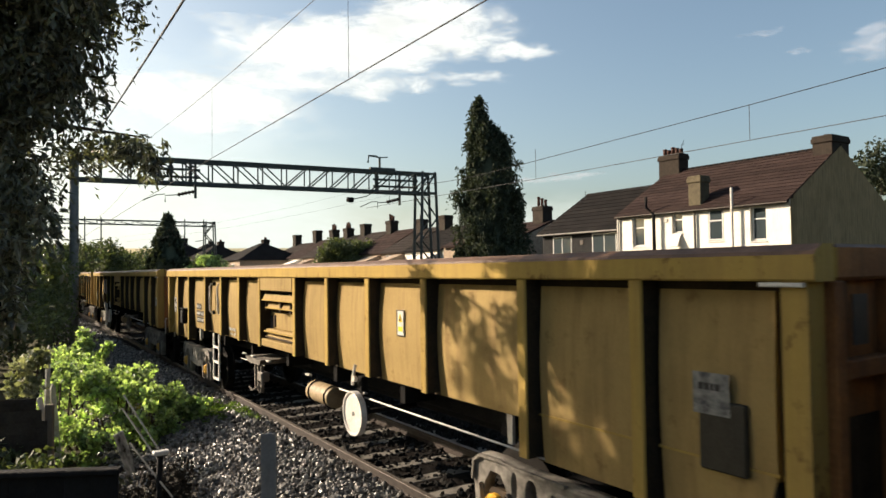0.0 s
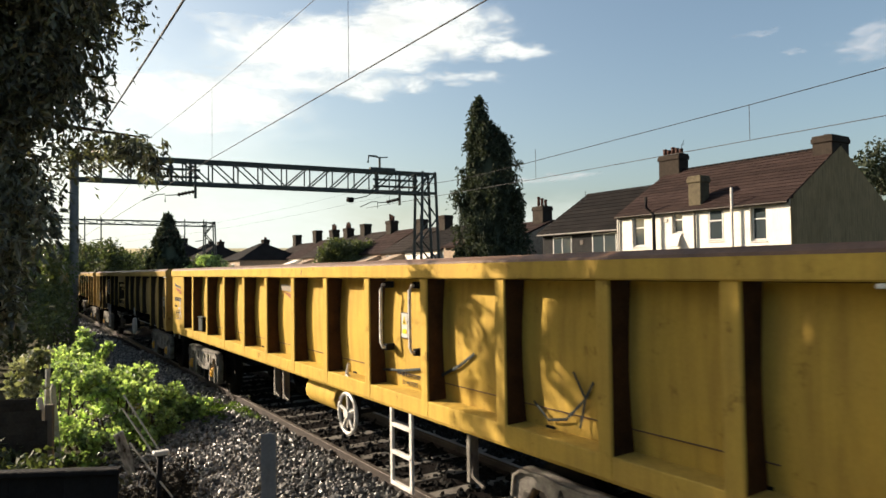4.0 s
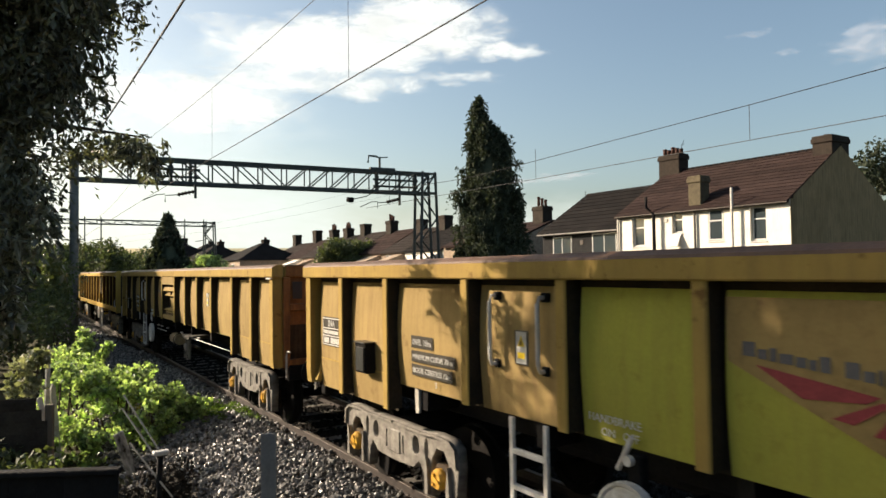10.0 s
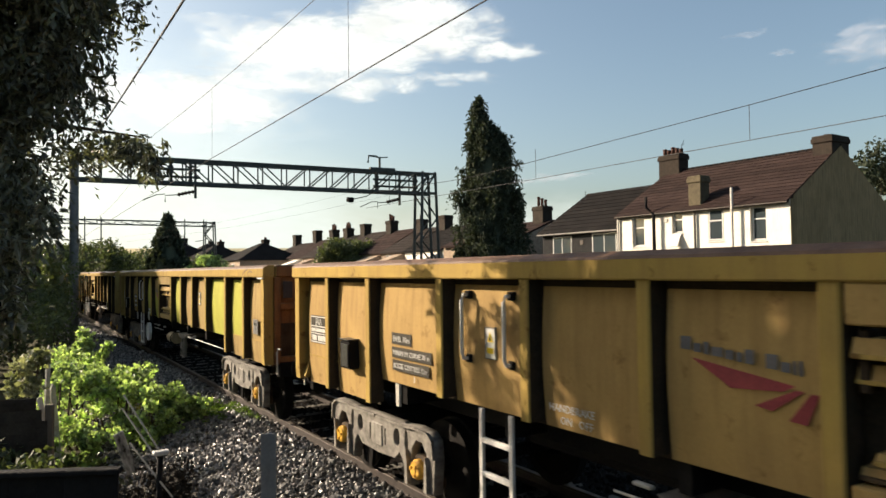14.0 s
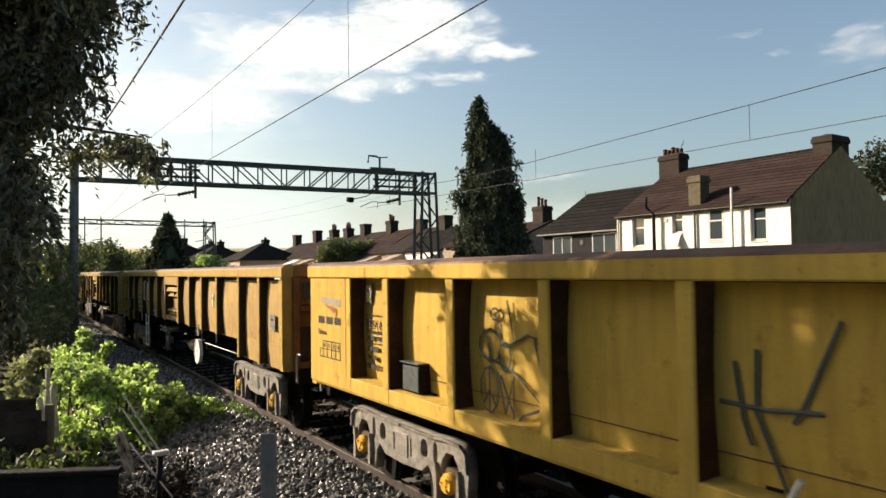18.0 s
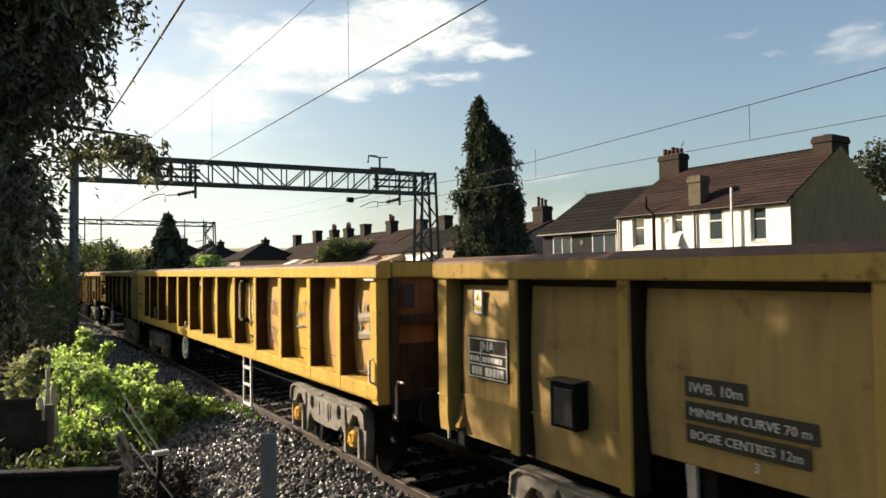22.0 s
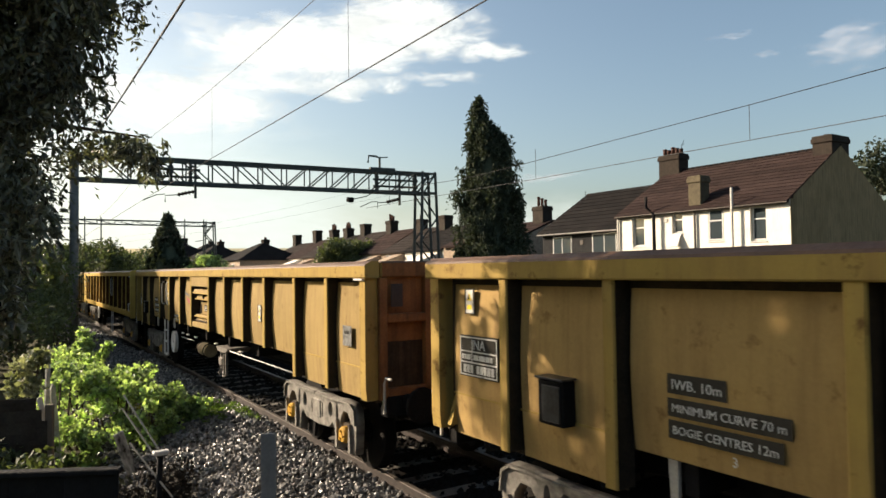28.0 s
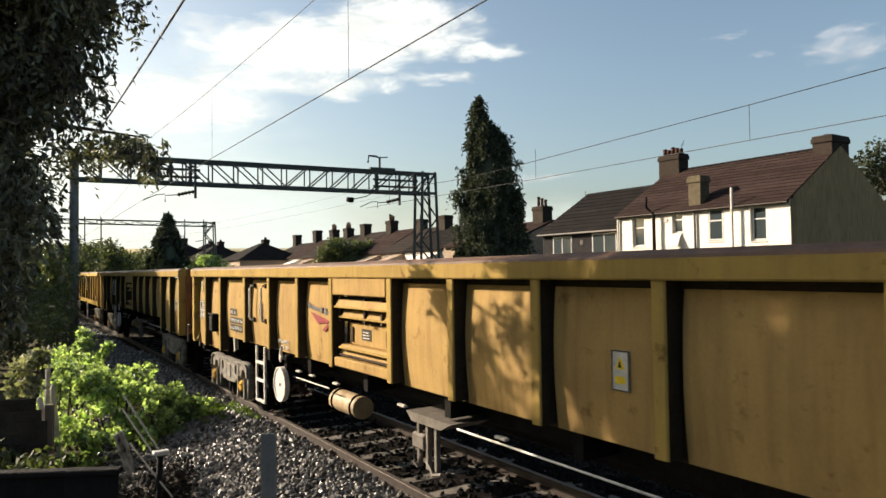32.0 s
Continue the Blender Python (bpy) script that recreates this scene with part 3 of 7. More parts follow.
def brand_mark(wagon, d, z, x, scale=1.0, faded=False, flat=1.0):
    """The owner's mark, drawn as plain shapes: a row of blue bars above a red swept stripe."""
    bars, u = [], 0.0
    for k, (wd, tall) in enumerate(((0.10, 1.0), (0.07, 0.66), (0.05, 0.9), (0.10, 0.66), (0.07, 0.66), (0.05, 0.66), (0.07, 1.0), (-0.05, 0), (0.09, 1.0), (0.07, 0.66), (0.022, 0.9), (0.022, 1.0))):
        if wd > 0:
            z0, th = 0.16 - 0.012 * u / 0.115, 0.105 * tall
            bars.append([(u * scale, z0 * scale), ((u + wd) * scale, (z0 - 0.004) * scale), ((u + wd) * scale, (z0 + th) * scale), (u * scale, (z0 + th) * scale)])
        u += abs(wd) + 0.022
    if faded:
        on_side("owner_patch", curve_mesh("owner_patch", [[(0.0, 0.12 * scale), (1.15 * scale, 0.04 * scale), (1.15 * scale, 0.22 * scale), (0.0, 0.27 * scale)]], 0.001, SPRAY_F), wagon, d, z, x, "faded patch of scraped lettering")
        wedge = [[(0.14 * scale, 0.09 * scale), (0.95 * scale, 0.0), (0.80 * scale, -0.12 * scale)], [(0.86 * scale, -0.14 * scale), (1.0 * scale, -0.03 * scale), (0.92 * scale, -0.24 * scale)]]
        on_side("owner_stripe", curve_mesh("owner_stripe", wedge, 0.001, RED_F), wagon, d, z, x - 0.002, "faded red swept stripe")
        return
    on_side("owner_lettering", curve_mesh("owner_lettering", bars, 0.001, BLUE), wagon, d, z, x, "row of slate blue bars")
    sw = [[(0.10 * scale, 0.10 * scale), (0.95 * scale, -0.02 * scale), (0.86 * scale, -0.07 * scale), (0.45 * scale, -0.10 * scale)],
          [(0.95 * scale, -0.05 * scale), (1.02 * scale, -0.05 * scale), (0.78 * scale, -0.22 * scale), (0.64 * scale, -0.20 * scale)],
          [(1.06 * scale, -0.06 * scale), (1.12 * scale, -0.06 * scale), (1.03 * scale, -0.28 * scale), (0.90 * scale, -0.27 * scale)]]
    sw = [[(u, v * flat + (1 - flat) * 0.10 * scale) for u, v in piece] for piece in sw]
    on_side("owner_stripe", curve_mesh("owner_stripe", sw, 0.001, RED), wagon, d, z, x, "crimson swept stripe")


def scrawl(wagon, d, z, x, strokes, material, r, label, wide=1.0):
    tag = None
    for s in strokes:
        bm = bmesh.new()
        tube(bm, [(x, -u * wide, v) for u, v in s], r, 4)
        for vtx in bm.verts:
            vtx.co.x = x + (vtx.co.x - x) * 0.15
        if tag is None:
            tag = part("graffiti", bm, material, wagon, label, at=(0, -d, z))
        else:
            part("stroke", bm, material, tag)


def build_wagon(kind, front, paint, ribpaint, marks, panels=None, label=""):
    """A bogie box wagon whose front end stands `front` metres along the track when the clip is six seconds old."""
    jna = kind == "box"
    w = thing("box_wagon", None, None, label, "railway wagon", "wagons of the ballast train")
    ribs = (LATE_RIBS if marks.get("late") else JNA_RIBS) if jna else IEA_RIBS
    edges = (0.20,) + ribs + (LEN - 0.20,)
    rw = 0.112 if jna else 0.135
    flank_shade = GRIME_SHADE if jna else GRIME_SHADE_B
    back = 0.0 if jna else 0.072
    gut = rw / 2 + (0.038 if jna else 0.0)
    top = RIM0 - (0.055 if jna else 0.012)
    lows = []
    for i, (a, b) in enumerate(zip(edges, edges[1:])):
        k = len(edges) - 2
        low = 1.03 if (not jna or i in (0, 1, k - 1, k)) else 1.32
        if not jna:
            low = 1.268
        lows.append(low)
        pm = (panels or {}).get(i, paint)
        width = b - a
        louvre = jna and i == 6
        if louvre:
            continue
        key = ("side_panel", round(width, 2), low)
        part("side_panel", shared(key, pm, lambda bm: sheet(bm, width - 2 * gut, low, top, depth=0.05, back=back)), None, w, at=(0, -a - gut, 0))
        # Dark strip behind the panel edges, coloured for the shade beside each rib.
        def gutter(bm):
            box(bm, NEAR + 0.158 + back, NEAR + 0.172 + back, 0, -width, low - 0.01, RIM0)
        part("panel_gutter", shared(("panel_gutter", round(width, 2), low), flank_shade, gutter), None, w, at=(0, -a, 0))
        key2 = ("side_panel", round(width, 2), low)
        mirror_x(part("side_panel", shared(key2, paint, lambda bm: sheet(bm, width, low, RIM0)), None, w, at=(0, -a, 0)))
        if jna and low < 1.2:
            part("lower_panel", shared(("lower_panel", round(width, 2)), paint, lambda bm: sheet(bm, width - 2 * gut - 0.02, low, 1.385, 3, depth=0.02, back=-0.007)), None, w, at=(0, -a - gut - 0.01, 0))
            def seam(bm):
                xx = panel_x(1.38, low) - 0.004
                box(bm, xx - 0.006, xx + 0.02, -0.08, -width + 0.08, 1.385, 1.40)
            part("seam", shared(("seam", round(width, 2)), ribpaint, seam), None, w, at=(0, -a, 0))
    for i, d in enumerate(ribs):
        if jna:
            low = 1.06 if i in (0, 1, 10, 11) else 1.34
            if i in (10,):
                low = 1.06
        else:
            low = 1.12
        def rib(bm):
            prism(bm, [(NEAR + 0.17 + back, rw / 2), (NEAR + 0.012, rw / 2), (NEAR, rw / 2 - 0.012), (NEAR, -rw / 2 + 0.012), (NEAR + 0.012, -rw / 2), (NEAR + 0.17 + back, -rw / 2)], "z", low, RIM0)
            # Rib flanks get the dark colour that stands for their unlit side.
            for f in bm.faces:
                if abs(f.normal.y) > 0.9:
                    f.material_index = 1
        part("rib", shared(("rib", low, rw), [ribpaint, flank_shade], rib), None, w, at=(0, -d, 0))
        mirror_x(part("rib", shared(("rib", low, rw), [ribpaint, flank_shade], rib), None, w, at=(0, -d, 0)))
    def post(bm):
        prism(bm, [(NEAR + 0.16, 1.06), (NEAR + 0.02, 1.06), (NEAR + 0.005, 1.2), (NEAR + 0.005, RIM0), (NEAR + 0.16, RIM0)], "y", -0.07, 0.07)
    for d in (0.12, LEN - 0.12):
        part("corner_post", shared("corner_post", ribpaint, post), None, w, at=(0, -d, 0))
        mirror_x(part("corner_post", shared("corner_post", ribpaint, post), None, w, at=(0, -d, 0)))
    # rim round the top
    bm = bmesh.new()
    for s in (-1, 1):
        prism(bm, [(s * 1.22, RIM0), (s * 1.39, RIM0), (s * 1.40, RIM0 + 0.012), (s * 1.40, RIM1 - 0.055), (s * 1.385, RIM1 - 0.035), (s * 1.32, RIM1), (s * 1.22, RIM1)], "y", -LEN, 0)
    for d in (0, LEN - 0.2):
        box(bm, -1.199, 1.199, -d, -d - 0.2, RIM0 + 0.001, RIM1 - 0.001, 0.018)
    # Box wagon end beams (index 2) go rust dark to imitate their shaded face.
    for f in bm.faces:
        if f.normal.z > 0.3:
            f.material_index = 1
        elif abs(f.calc_center_median().x) < 1.2 and abs(f.normal.x) < 0.5:
            f.material_index = 2
    part("top_rim", bm, [ribpaint, RIM_TOP, RUST_END if jna else ribpaint], w)
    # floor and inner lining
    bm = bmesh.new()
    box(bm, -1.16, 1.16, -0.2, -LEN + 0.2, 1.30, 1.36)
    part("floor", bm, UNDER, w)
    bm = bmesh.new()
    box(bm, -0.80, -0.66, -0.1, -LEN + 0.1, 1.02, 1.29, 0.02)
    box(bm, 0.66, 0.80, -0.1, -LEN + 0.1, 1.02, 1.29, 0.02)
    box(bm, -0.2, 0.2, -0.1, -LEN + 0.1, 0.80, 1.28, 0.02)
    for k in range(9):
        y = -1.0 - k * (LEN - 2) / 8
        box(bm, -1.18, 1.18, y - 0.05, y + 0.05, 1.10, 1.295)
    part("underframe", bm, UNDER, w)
    # Added black box that hides the far rail, standing in for underside shade.
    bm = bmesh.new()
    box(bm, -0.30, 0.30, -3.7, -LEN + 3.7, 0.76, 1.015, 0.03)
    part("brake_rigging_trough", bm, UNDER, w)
    # ends
    for d, s in ((0.0, 1), (LEN, -1)):
        bm = bmesh.new()
        y = -d - s * 0.10
        box(bm, -1.22, 1.22, y - 0.02, y + 0.02, 1.70, RIM0)
        part("end_plate", bm, RUST_END, w)
        # Lower end split off in a darker colour: painted shade below the lit top.
        bm = bmesh.new()
        box(bm, -1.22, 1.22, y - 0.02, y + 0.02, 1.02, 1.698)
        part("end_skirt", bm, SOOT_SHADE, w, "lower end plate with shade in its sooty black")
        def bars(bm):
            for x0, x1, z0, z1 in ((-1.22, -1.12, 1.06, RIM0), (1.12, 1.22, 1.06, RIM0), (-0.62, -0.50, 1.06, RIM0), (0.50, 0.62, 1.06, RIM0), (-1.12, -0.62, 1.92, 2.02), (0.62, 1.12, 1.92, 2.02), (-1.12, 1.12, 1.06, 1.18)):
                box(bm, x0, x1, -0.045, 0.045, z0, z1, 0.008)
        part("end_frame", shared("end_frame", RUST_END if jna else SOOT_SHADE, bars), None, w, at=(0, y + s * 0.06, 0))
        if not jna:
            bm = bmesh.new()
            box(bm, -0.36, -0.22, y + s * 0.02, y + s * 0.13, 1.62, RIM0, 0.01)
            part("end_post", bm, ribpaint, w)
        bm = bmesh.new()
        for x in (-0.87, 0.87):
            yy = -d
            tube(bm, [(x, yy - s * 0.10, 1.02), (x, yy + s * 0.30, 1.02)], 0.085, 10)
            tube(bm, [(x, yy + s * 0.30, 1.02), (x, yy + s * 0.36, 1.02)], 0.20, 14)
        box(bm, -1.15, 1.15, -d + s * 0.02, -d - s * 0.14, 0.86, 1.10, 0.02)
        part("buffer_beam", bm, UNDER, w)
        bm = bmesh.new()
        tube(bm, [(0, -d + s * 0.0, 0.98), (0, -d + s * 0.66, 0.96)], 0.05, 6)
        tube(bm, [(-0.35, -d + s * 0.02, 0.95), (-0.36, -d + s * 0.25, 0.62), (-0.33, -d + s * 0.5, 0.55), (-0.3, -d + s * 0.62, 0.75)], 0.025, 6)
        part("coupling", bm, UNDER, w)
        def rung(bm):
            tube(bm, [(0, 0, 0), (0, 0, 0.34), (0.0, s * 0.04, 0.40), (0, s * 0.16, 0.40)], 0.015, 6)
        part("shunter_handle", shared(("shunter", s), PIPE_G, rung), None, w, "grey bent shunter handle", at=(-1.20, -d + s * 0.06, 0.92))
        bm = bmesh.new()
        tube(bm, [(-0.35, -d + s * 0.03, 1.60), (-0.35, -d + s * 0.03, 1.78)], 0.03, 8)
        part("lamp_bracket", bm, WHITE, w, "white lamp bracket")
        if s < 0:
            bm = bmesh.new()
            box(bm, NEAR - 0.02, NEAR + 0.10, -d + 0.06, -d + 0.30, RIM0 - 0.03, RIM0 - 0.006, 0.005)
            part("lifting_lug", bm, WHITE, w, "white painted lug under the rim")
            bm = bmesh.new()
            box(bm, -1.08, -0.93, -d - 0.012, -d - 0.02, 2.10, 2.36)
            part("end_sign", bm, LETTER_D, w, "faded warning notice")
    # running gear
    w_sets = build_bogie(w, 2.04, CAP) + build_bogie(w, 14.02, CAP)
    if jna:
        build_box_fittings(w, paint, ribpaint, marks)
    else:
        build_steel_fittings(w, paint, ribpaint, marks)
    WAGONS.append((w, front, w_sets))
    return w


def stencil(wagon, d, z, x, words, size, material=None, backing=None):
    me = text_mesh(words, size, material or LETTER)
    xs = [v.co.x for v in me.vertices]
    ob = on_side("lettering", me, wagon, d, z, x - 0.006)
    if backing:
        bw = max(xs) + 0.03
        on_side("lettering_ground", curve_mesh("lettering_ground", [[(-0.03, -0.03), (bw, -0.03), (bw, size * 0.72 + 0.03), (-0.03, size * 0.72 + 0.03)]], 0.001, backing), wagon, d, z, x - 0.002)


def bars_row(wagon, name, d, z, x, widths, h, material, gap=0.02):
    loops, u = [], 0
    for b in widths:
        if b > 0:
            loops.append([(u, 0), (u + b, 0), (u + b, h), (u, h)])
        u += abs(b) + gap
    on_side(name, curve_mesh(name, loops, 0.001, material), wagon, d, z, x)


def thing_at(w, turned):
    """Gear hung below the floor sits the other way round on some wagons."""
    return (lambda y: -LEN - y) if turned else (lambda y: y)


def build_box_fittings(w, paint, ribpaint, marks):
    """Plates, flap, lettering, handles, step panel, ladder, handwheel and brake gear of the box wagon."""
    px = NEAR + 0.100
    # data plate on the first panel
    bm = bmesh.new()
    box(bm, px - 0.012, px + 0.02, 0, -0.56, 0, 0.36, 0.004)
    plate = part("data_plate", bm, DARK_PLATE, w, "black data plate with white border and lettering", at=(0, -0.41, 1.57))
    on_side("plate_border", curve_mesh("plate_border", [[(0.01, 0.01), (0.55, 0.01), (0.55, 0.35), (0.01, 0.35)], [(0.022, 0.022), (0.538, 0.022), (0.538, 0.12), (0.022, 0.12)],
            [(0.022, 0.132), (0.18, 0.132), (0.18, 0.215), (0.022, 0.215)], [(0.192, 0.132), (0.538, 0.132), (0.538, 0.215), (0.192, 0.215)], [(0.022, 0.227), (0.538, 0.227), (0.538, 0.338), (0.022, 0.338)]], 0.001, LETTER), plate, 0, 0, px - 0.015)
    on_side("lettering", text_mesh("JNA", 0.12, LETTER), plate, 0.18, 0.242, px - 0.016)
    bars_row(plate, "number_bars", 0.06, 0.035, px - 0.016, (0.042, 0.042, 0.042, -0.03, 0.042, 0.042, 0.042, 0.042, 0.042), 0.07, LETTER, 0.010)
    bars_row(plate, "small_bars", 0.04, 0.15, px - 0.016, (0.03, 0.03, 0.05, -0.03, 0.07, 0.09, 0.06, 0.03), 0.045, LETTER, 0.008)
    if marks.get("late"):
        hazard_sign(w, 0.50, 2.12, px - 0.01, 0.13, 0.22)
    # flap with its dark recess on the second panel
    bm = bmesh.new()
    box(bm, px - 0.115, px + 0.03, 0, -0.27, 0.0, 0.33, 0.012)
    f = part("label_holder", bm, UNDER, w, "dark document holder box", at=(0, -1.58, 1.37))
    bm = bmesh.new()
    box(bm, px - 0.132, px - 0.118, -0.06, -0.25, 0.03, 0.29, 0.004)
    part("holder_flap", bm, GLASSY, f, "scratched grey holder flap")
    bm = bmesh.new()
    box(bm, px - 0.14, px + 0.01, 0.01, -0.29, 0.334, 0.348, 0.004)
    part("holder_lid", bm, GLASSY, f)
    # step-shaped gusset below the first panel
    bm = bmesh.new()
    prism(bm, [(NEAR + 0.05, 1.10), (NEAR + 0.25, 1.10), (NEAR + 0.25, 1.42), (NEAR + 0.14, 1.36)], "y", -0.30, -0.24)
    part("gusset", bm, ribpaint, w)
    bm = bmesh.new()
    prism(bm, [(-LEN + 0.27, 1.10), (-LEN + 0.36, 1.10), (-LEN + 0.29, 1.36)], "x", NEAR + 0.09, NEAR + 0.16)
    part("pocket", bm, UNDER, w)
    for yy in (-2.62, -LEN + 2.62 + 0.06):
        bm = bmesh.new()
        prism(bm, [(yy, 1.06), (yy - 0.06, 1.06), (yy - 0.06, 1.40), (yy + 0.02, 1.40)], "x", NEAR + 0.17, NEAR + 0.20)
        part("bracket", bm, PIPE_G, w)
    # lettering on the third panel
    stencil(w, 2.70, 1.765, px, "IWB. 10m", 0.086, LETTER, DARK_PLATE)
    stencil(w, 2.70, 1.625, px, "MINIMUM CURVE 70 m", 0.073, LETTER, DARK_PLATE)
    stencil(w, 2.70, 1.49, px + 0.004, "BOGIE CENTRES 12m", 0.073, LETTER, DARK_PLATE)
    stencil(w, 3.10, 1.38, px + 0.01, "3", 0.08)
    # grab handles and sign on the fourth
    for d in (4.10, 4.70):
        grab(w, d, 1.76, 2.26, NEAR + 0.02)
    late = 1 if marks.get("late") else 0
    l0, l1 = (LATE_RIBS if late else JNA_RIBS)[5:7]
    hazard_sign(w, 4.34 + 0.05 * late, 1.75, px - 0.004)
    stencil(w, 5.13 + 0.1 * late, 1.45, px + 0.012, "HANDBRAKE", 0.080)
    stencil(w, 5.24 + 0.1 * late, 1.36, px + 0.022, "ON   OFF", 0.080)
    if marks.get("brand", True):
        brand_mark(w, 6.34 + 0.18 * late, 1.90, px - 0.008, 0.74)
    if marks.get("old_patch"):
        patch = [[(0.06, 1.98), (0.98, 1.56), (0.98, 2.34), (0.06, 2.34)]]
        on_side("old_paint_patch", curve_mesh("old_paint_patch", patch, 0.001, paint), w, 6.18, 0, px - 0.001, "patch of older ochre paint")
    # step panel: a recess with shade in its dark colour, crossed by bands, ledges and stiffeners
    bm = bmesh.new()
    box(bm, NEAR + 0.0, NEAR + 0.17, -l0 - 0.07, -l1 + 0.07, 2.225, RIM0, 0.01)
    sp = part("step_panel", bm, paint, w)
    bm = bmesh.new()
    box(bm, NEAR + 0.02, NEAR + 0.17, -l0 - 0.07, -l1 + 0.07, 1.36, 1.47, 0.01)
    part("lower_plate", bm, paint, sp)
    bm = bmesh.new()
    # Back of the recess, its shade painted in.
    box(bm, NEAR + 0.23, NEAR + 0.26, -l0, -l1, 1.36, 2.26)
    part("back_plate", bm, GRIME_SHADE, sp, "recessed plate darkened for shade")
    bm = bmesh.new()
    box(bm, NEAR + 0.17, NEAR + 0.229, -l0 - 0.20, -l1 + 0.05, 1.63, 1.885, 0.006)
    part("step_plate", bm, paint, sp)

    def step_band(x0, x1, z0, z1, a, b, lip):
        bm = bmesh.new()
        prism(bm, [(x0, z0), (x1, z0 + 0.012), (x1, z1), (x0 + 0.035, z1)], "y", -l0 - a, -l1 + b)
        rail = part("step_rail", bm, paint, sp)
        bm = bmesh.new()
        box(bm, x0 - 0.012, x0 + 0.015, -l0 - a, -l1 + b, z0 - 0.012, z0 + 0.012, 0.004)
        part("rail_lip", bm, ribpaint if lip else SOOT_SHADE, rail)

    step_band(NEAR + 0.03, NEAR + 0.20, 2.080, 2.165, 0.08, 0.06, True)
    step_band(NEAR + 0.08, NEAR + 0.20, 1.955, 2.035, 0.08, 0.06, True)
    step_band(NEAR + 0.05, NEAR + 0.22, 1.590, 1.628, 0.16, 0.06, True)
    step_band(NEAR + 0.08, NEAR + 0.20, 1.500, 1.545, 0.08, 0.06, False)
    def stiffener(bm):
        box(bm, NEAR + 0.07, NEAR + 0.23, -0.022, 0.022, 1.90, 2.20, 0.004)
    for y in (0.12, 0.80, 1.22, 1.42):
        part("stiffener", shared("stiffener", SOOT_SHADE, stiffener), None, sp, at=(0, -l0 - y, 0))
    def gusset(bm):
        box(bm, NEAR + 0.150, NEAR + 0.169, -0.03, 0.03, 1.66, 1.84, 0.004)
    for y in (0.30, 1.20):
        part("gusset", shared("gusset", SOOT_SHADE, gusset), None, sp, at=(0, -l0 - y, 0))
    if late:
        on_side("data_plate", curve_mesh("data_plate", [[(0, 0), (0.24, 0), (0.24, 0.13), (0, 0.13)]], 0.002, DARK_PLATE), w, l0 + 0.55, 1.70, NEAR + 0.166, "small black data plate")
        for z, ws in ((1.785, (0.05, 0.08)), (1.755, (0.10, 0.04)), (1.72, (0.17,))):
            bars_row(w, "plate_bars", l0 + 0.58, z, NEAR + 0.161, ws, 0.012, LETTER, 0.02)
    hazard_sign(w, 11.62 + marks.get("sign", (0, 0))[0], 1.83 + marks.get("sign", (0, 0))[1], px - 0.006)
    if marks.get("holder"):
        bm = bmesh.new()
        box(bm, px - 0.03, px + 0.02, 0, -0.30, 0, 0.40, 0.01)
        part("document_bag", bm, DARK_PLATE, w, "black hanging document bag", at=(0, -15.30, 1.34))
    if marks.get("end_card", True):
        on_side("load_card", curve_mesh("load_card", [[(0, 0), (0.24, 0), (0.24, 0.24), (0, 0.24)]], 0.001, CARD), w, 15.27, 1.62 + marks.get("card", 0), px - 0.034, "silvery creased notice card")
        bars_row(w, "card_bars", 15.31, 1.76 + marks.get("card", 0), px - 0.037, (0.03, 0.03, 0.02, 0.03), 0.04, LETTER_D, 0.01)
    # ladder, handwheel, tank, rod, brake gear
    ladder(w, 4.36 + 0.07 * late)
    turned = marks.get("turned")
    handwheel(w, 10.65 if turned else 5.52, False)
    gear = thing_at(w, turned)
    bm = bmesh.new()
    tube(bm, [(-0.96, gear(y), 0.79) for y in (-6.74, -6.79, -7.46, -7.51)], 0.142, 16)
    t = part("brake_tank", bm, TAN, w, "tan cylindrical brake reservoir")
    for y in (gear(-6.84), gear(-7.40)):
        bm = bmesh.new()
        hoop = [(-0.96 + 0.148 * math.cos(a), y, 0.79 + 0.148 * math.sin(a)) for a in [2 * math.pi * k / 16 for k in range(17)]]
        tube(bm, hoop, 0.014, 5, caps=False)
        part("tank_strap", bm, UNDER, t)
    bm = bmesh.new()
    prism(bm, [(gear(-9.10), 1.07), (gear(-9.95), 1.07), (gear(-9.75), 0.98), (gear(-9.2), 0.98)], "x", -1.25, -0.8)
    br = part("equipment_shelf", bm, GEAR, w, "dusty steel equipment shelf")
    def hanger(bm):
        box(bm, -1.2, -1.15, -0.025, 0.025, 0.52, 0.985, 0.006)
    for y in (-9.25, -9.42, -9.58):
        part("hanger", shared("hanger", GEAR, hanger), None, br, at=(0, gear(y), 0))
    bm = bmesh.new()
    box(bm, -1.22, -1.08, gear(-9.15), gear(-9.40), 0.70, 0.86, 0.02)
    part("valve_box", bm, GEAR, br, "pale steel valve box")
    bm = bmesh.new()
    tube(bm, [(-1.2, gear(-9.16), 0.7), (-1.22, gear(-9.2), 0.55), (-1.22, gear(-9.27), 0.52), (-1.2, gear(-9.3), 0.66)], 0.012, 5)
    part("pull_ring", bm, GEAR, br)
    bm = bmesh.new()
    tube(bm, [(-1.2, gear(-9.42), 0.6), (-1.24, gear(-9.6), 0.52), (-1.24, gear(-9.75), 0.56)], 0.018, 5)
    part("valve_handle", bm, GEAR, br)
    bm = bmesh.new()
    tube(bm, [(-1.22, -10.0, 1.04), (-1.22, -13.9, 1.04)], 0.010, 8)
    part("brake_pipe", bm, WHITE, w, "long white brake pipe")
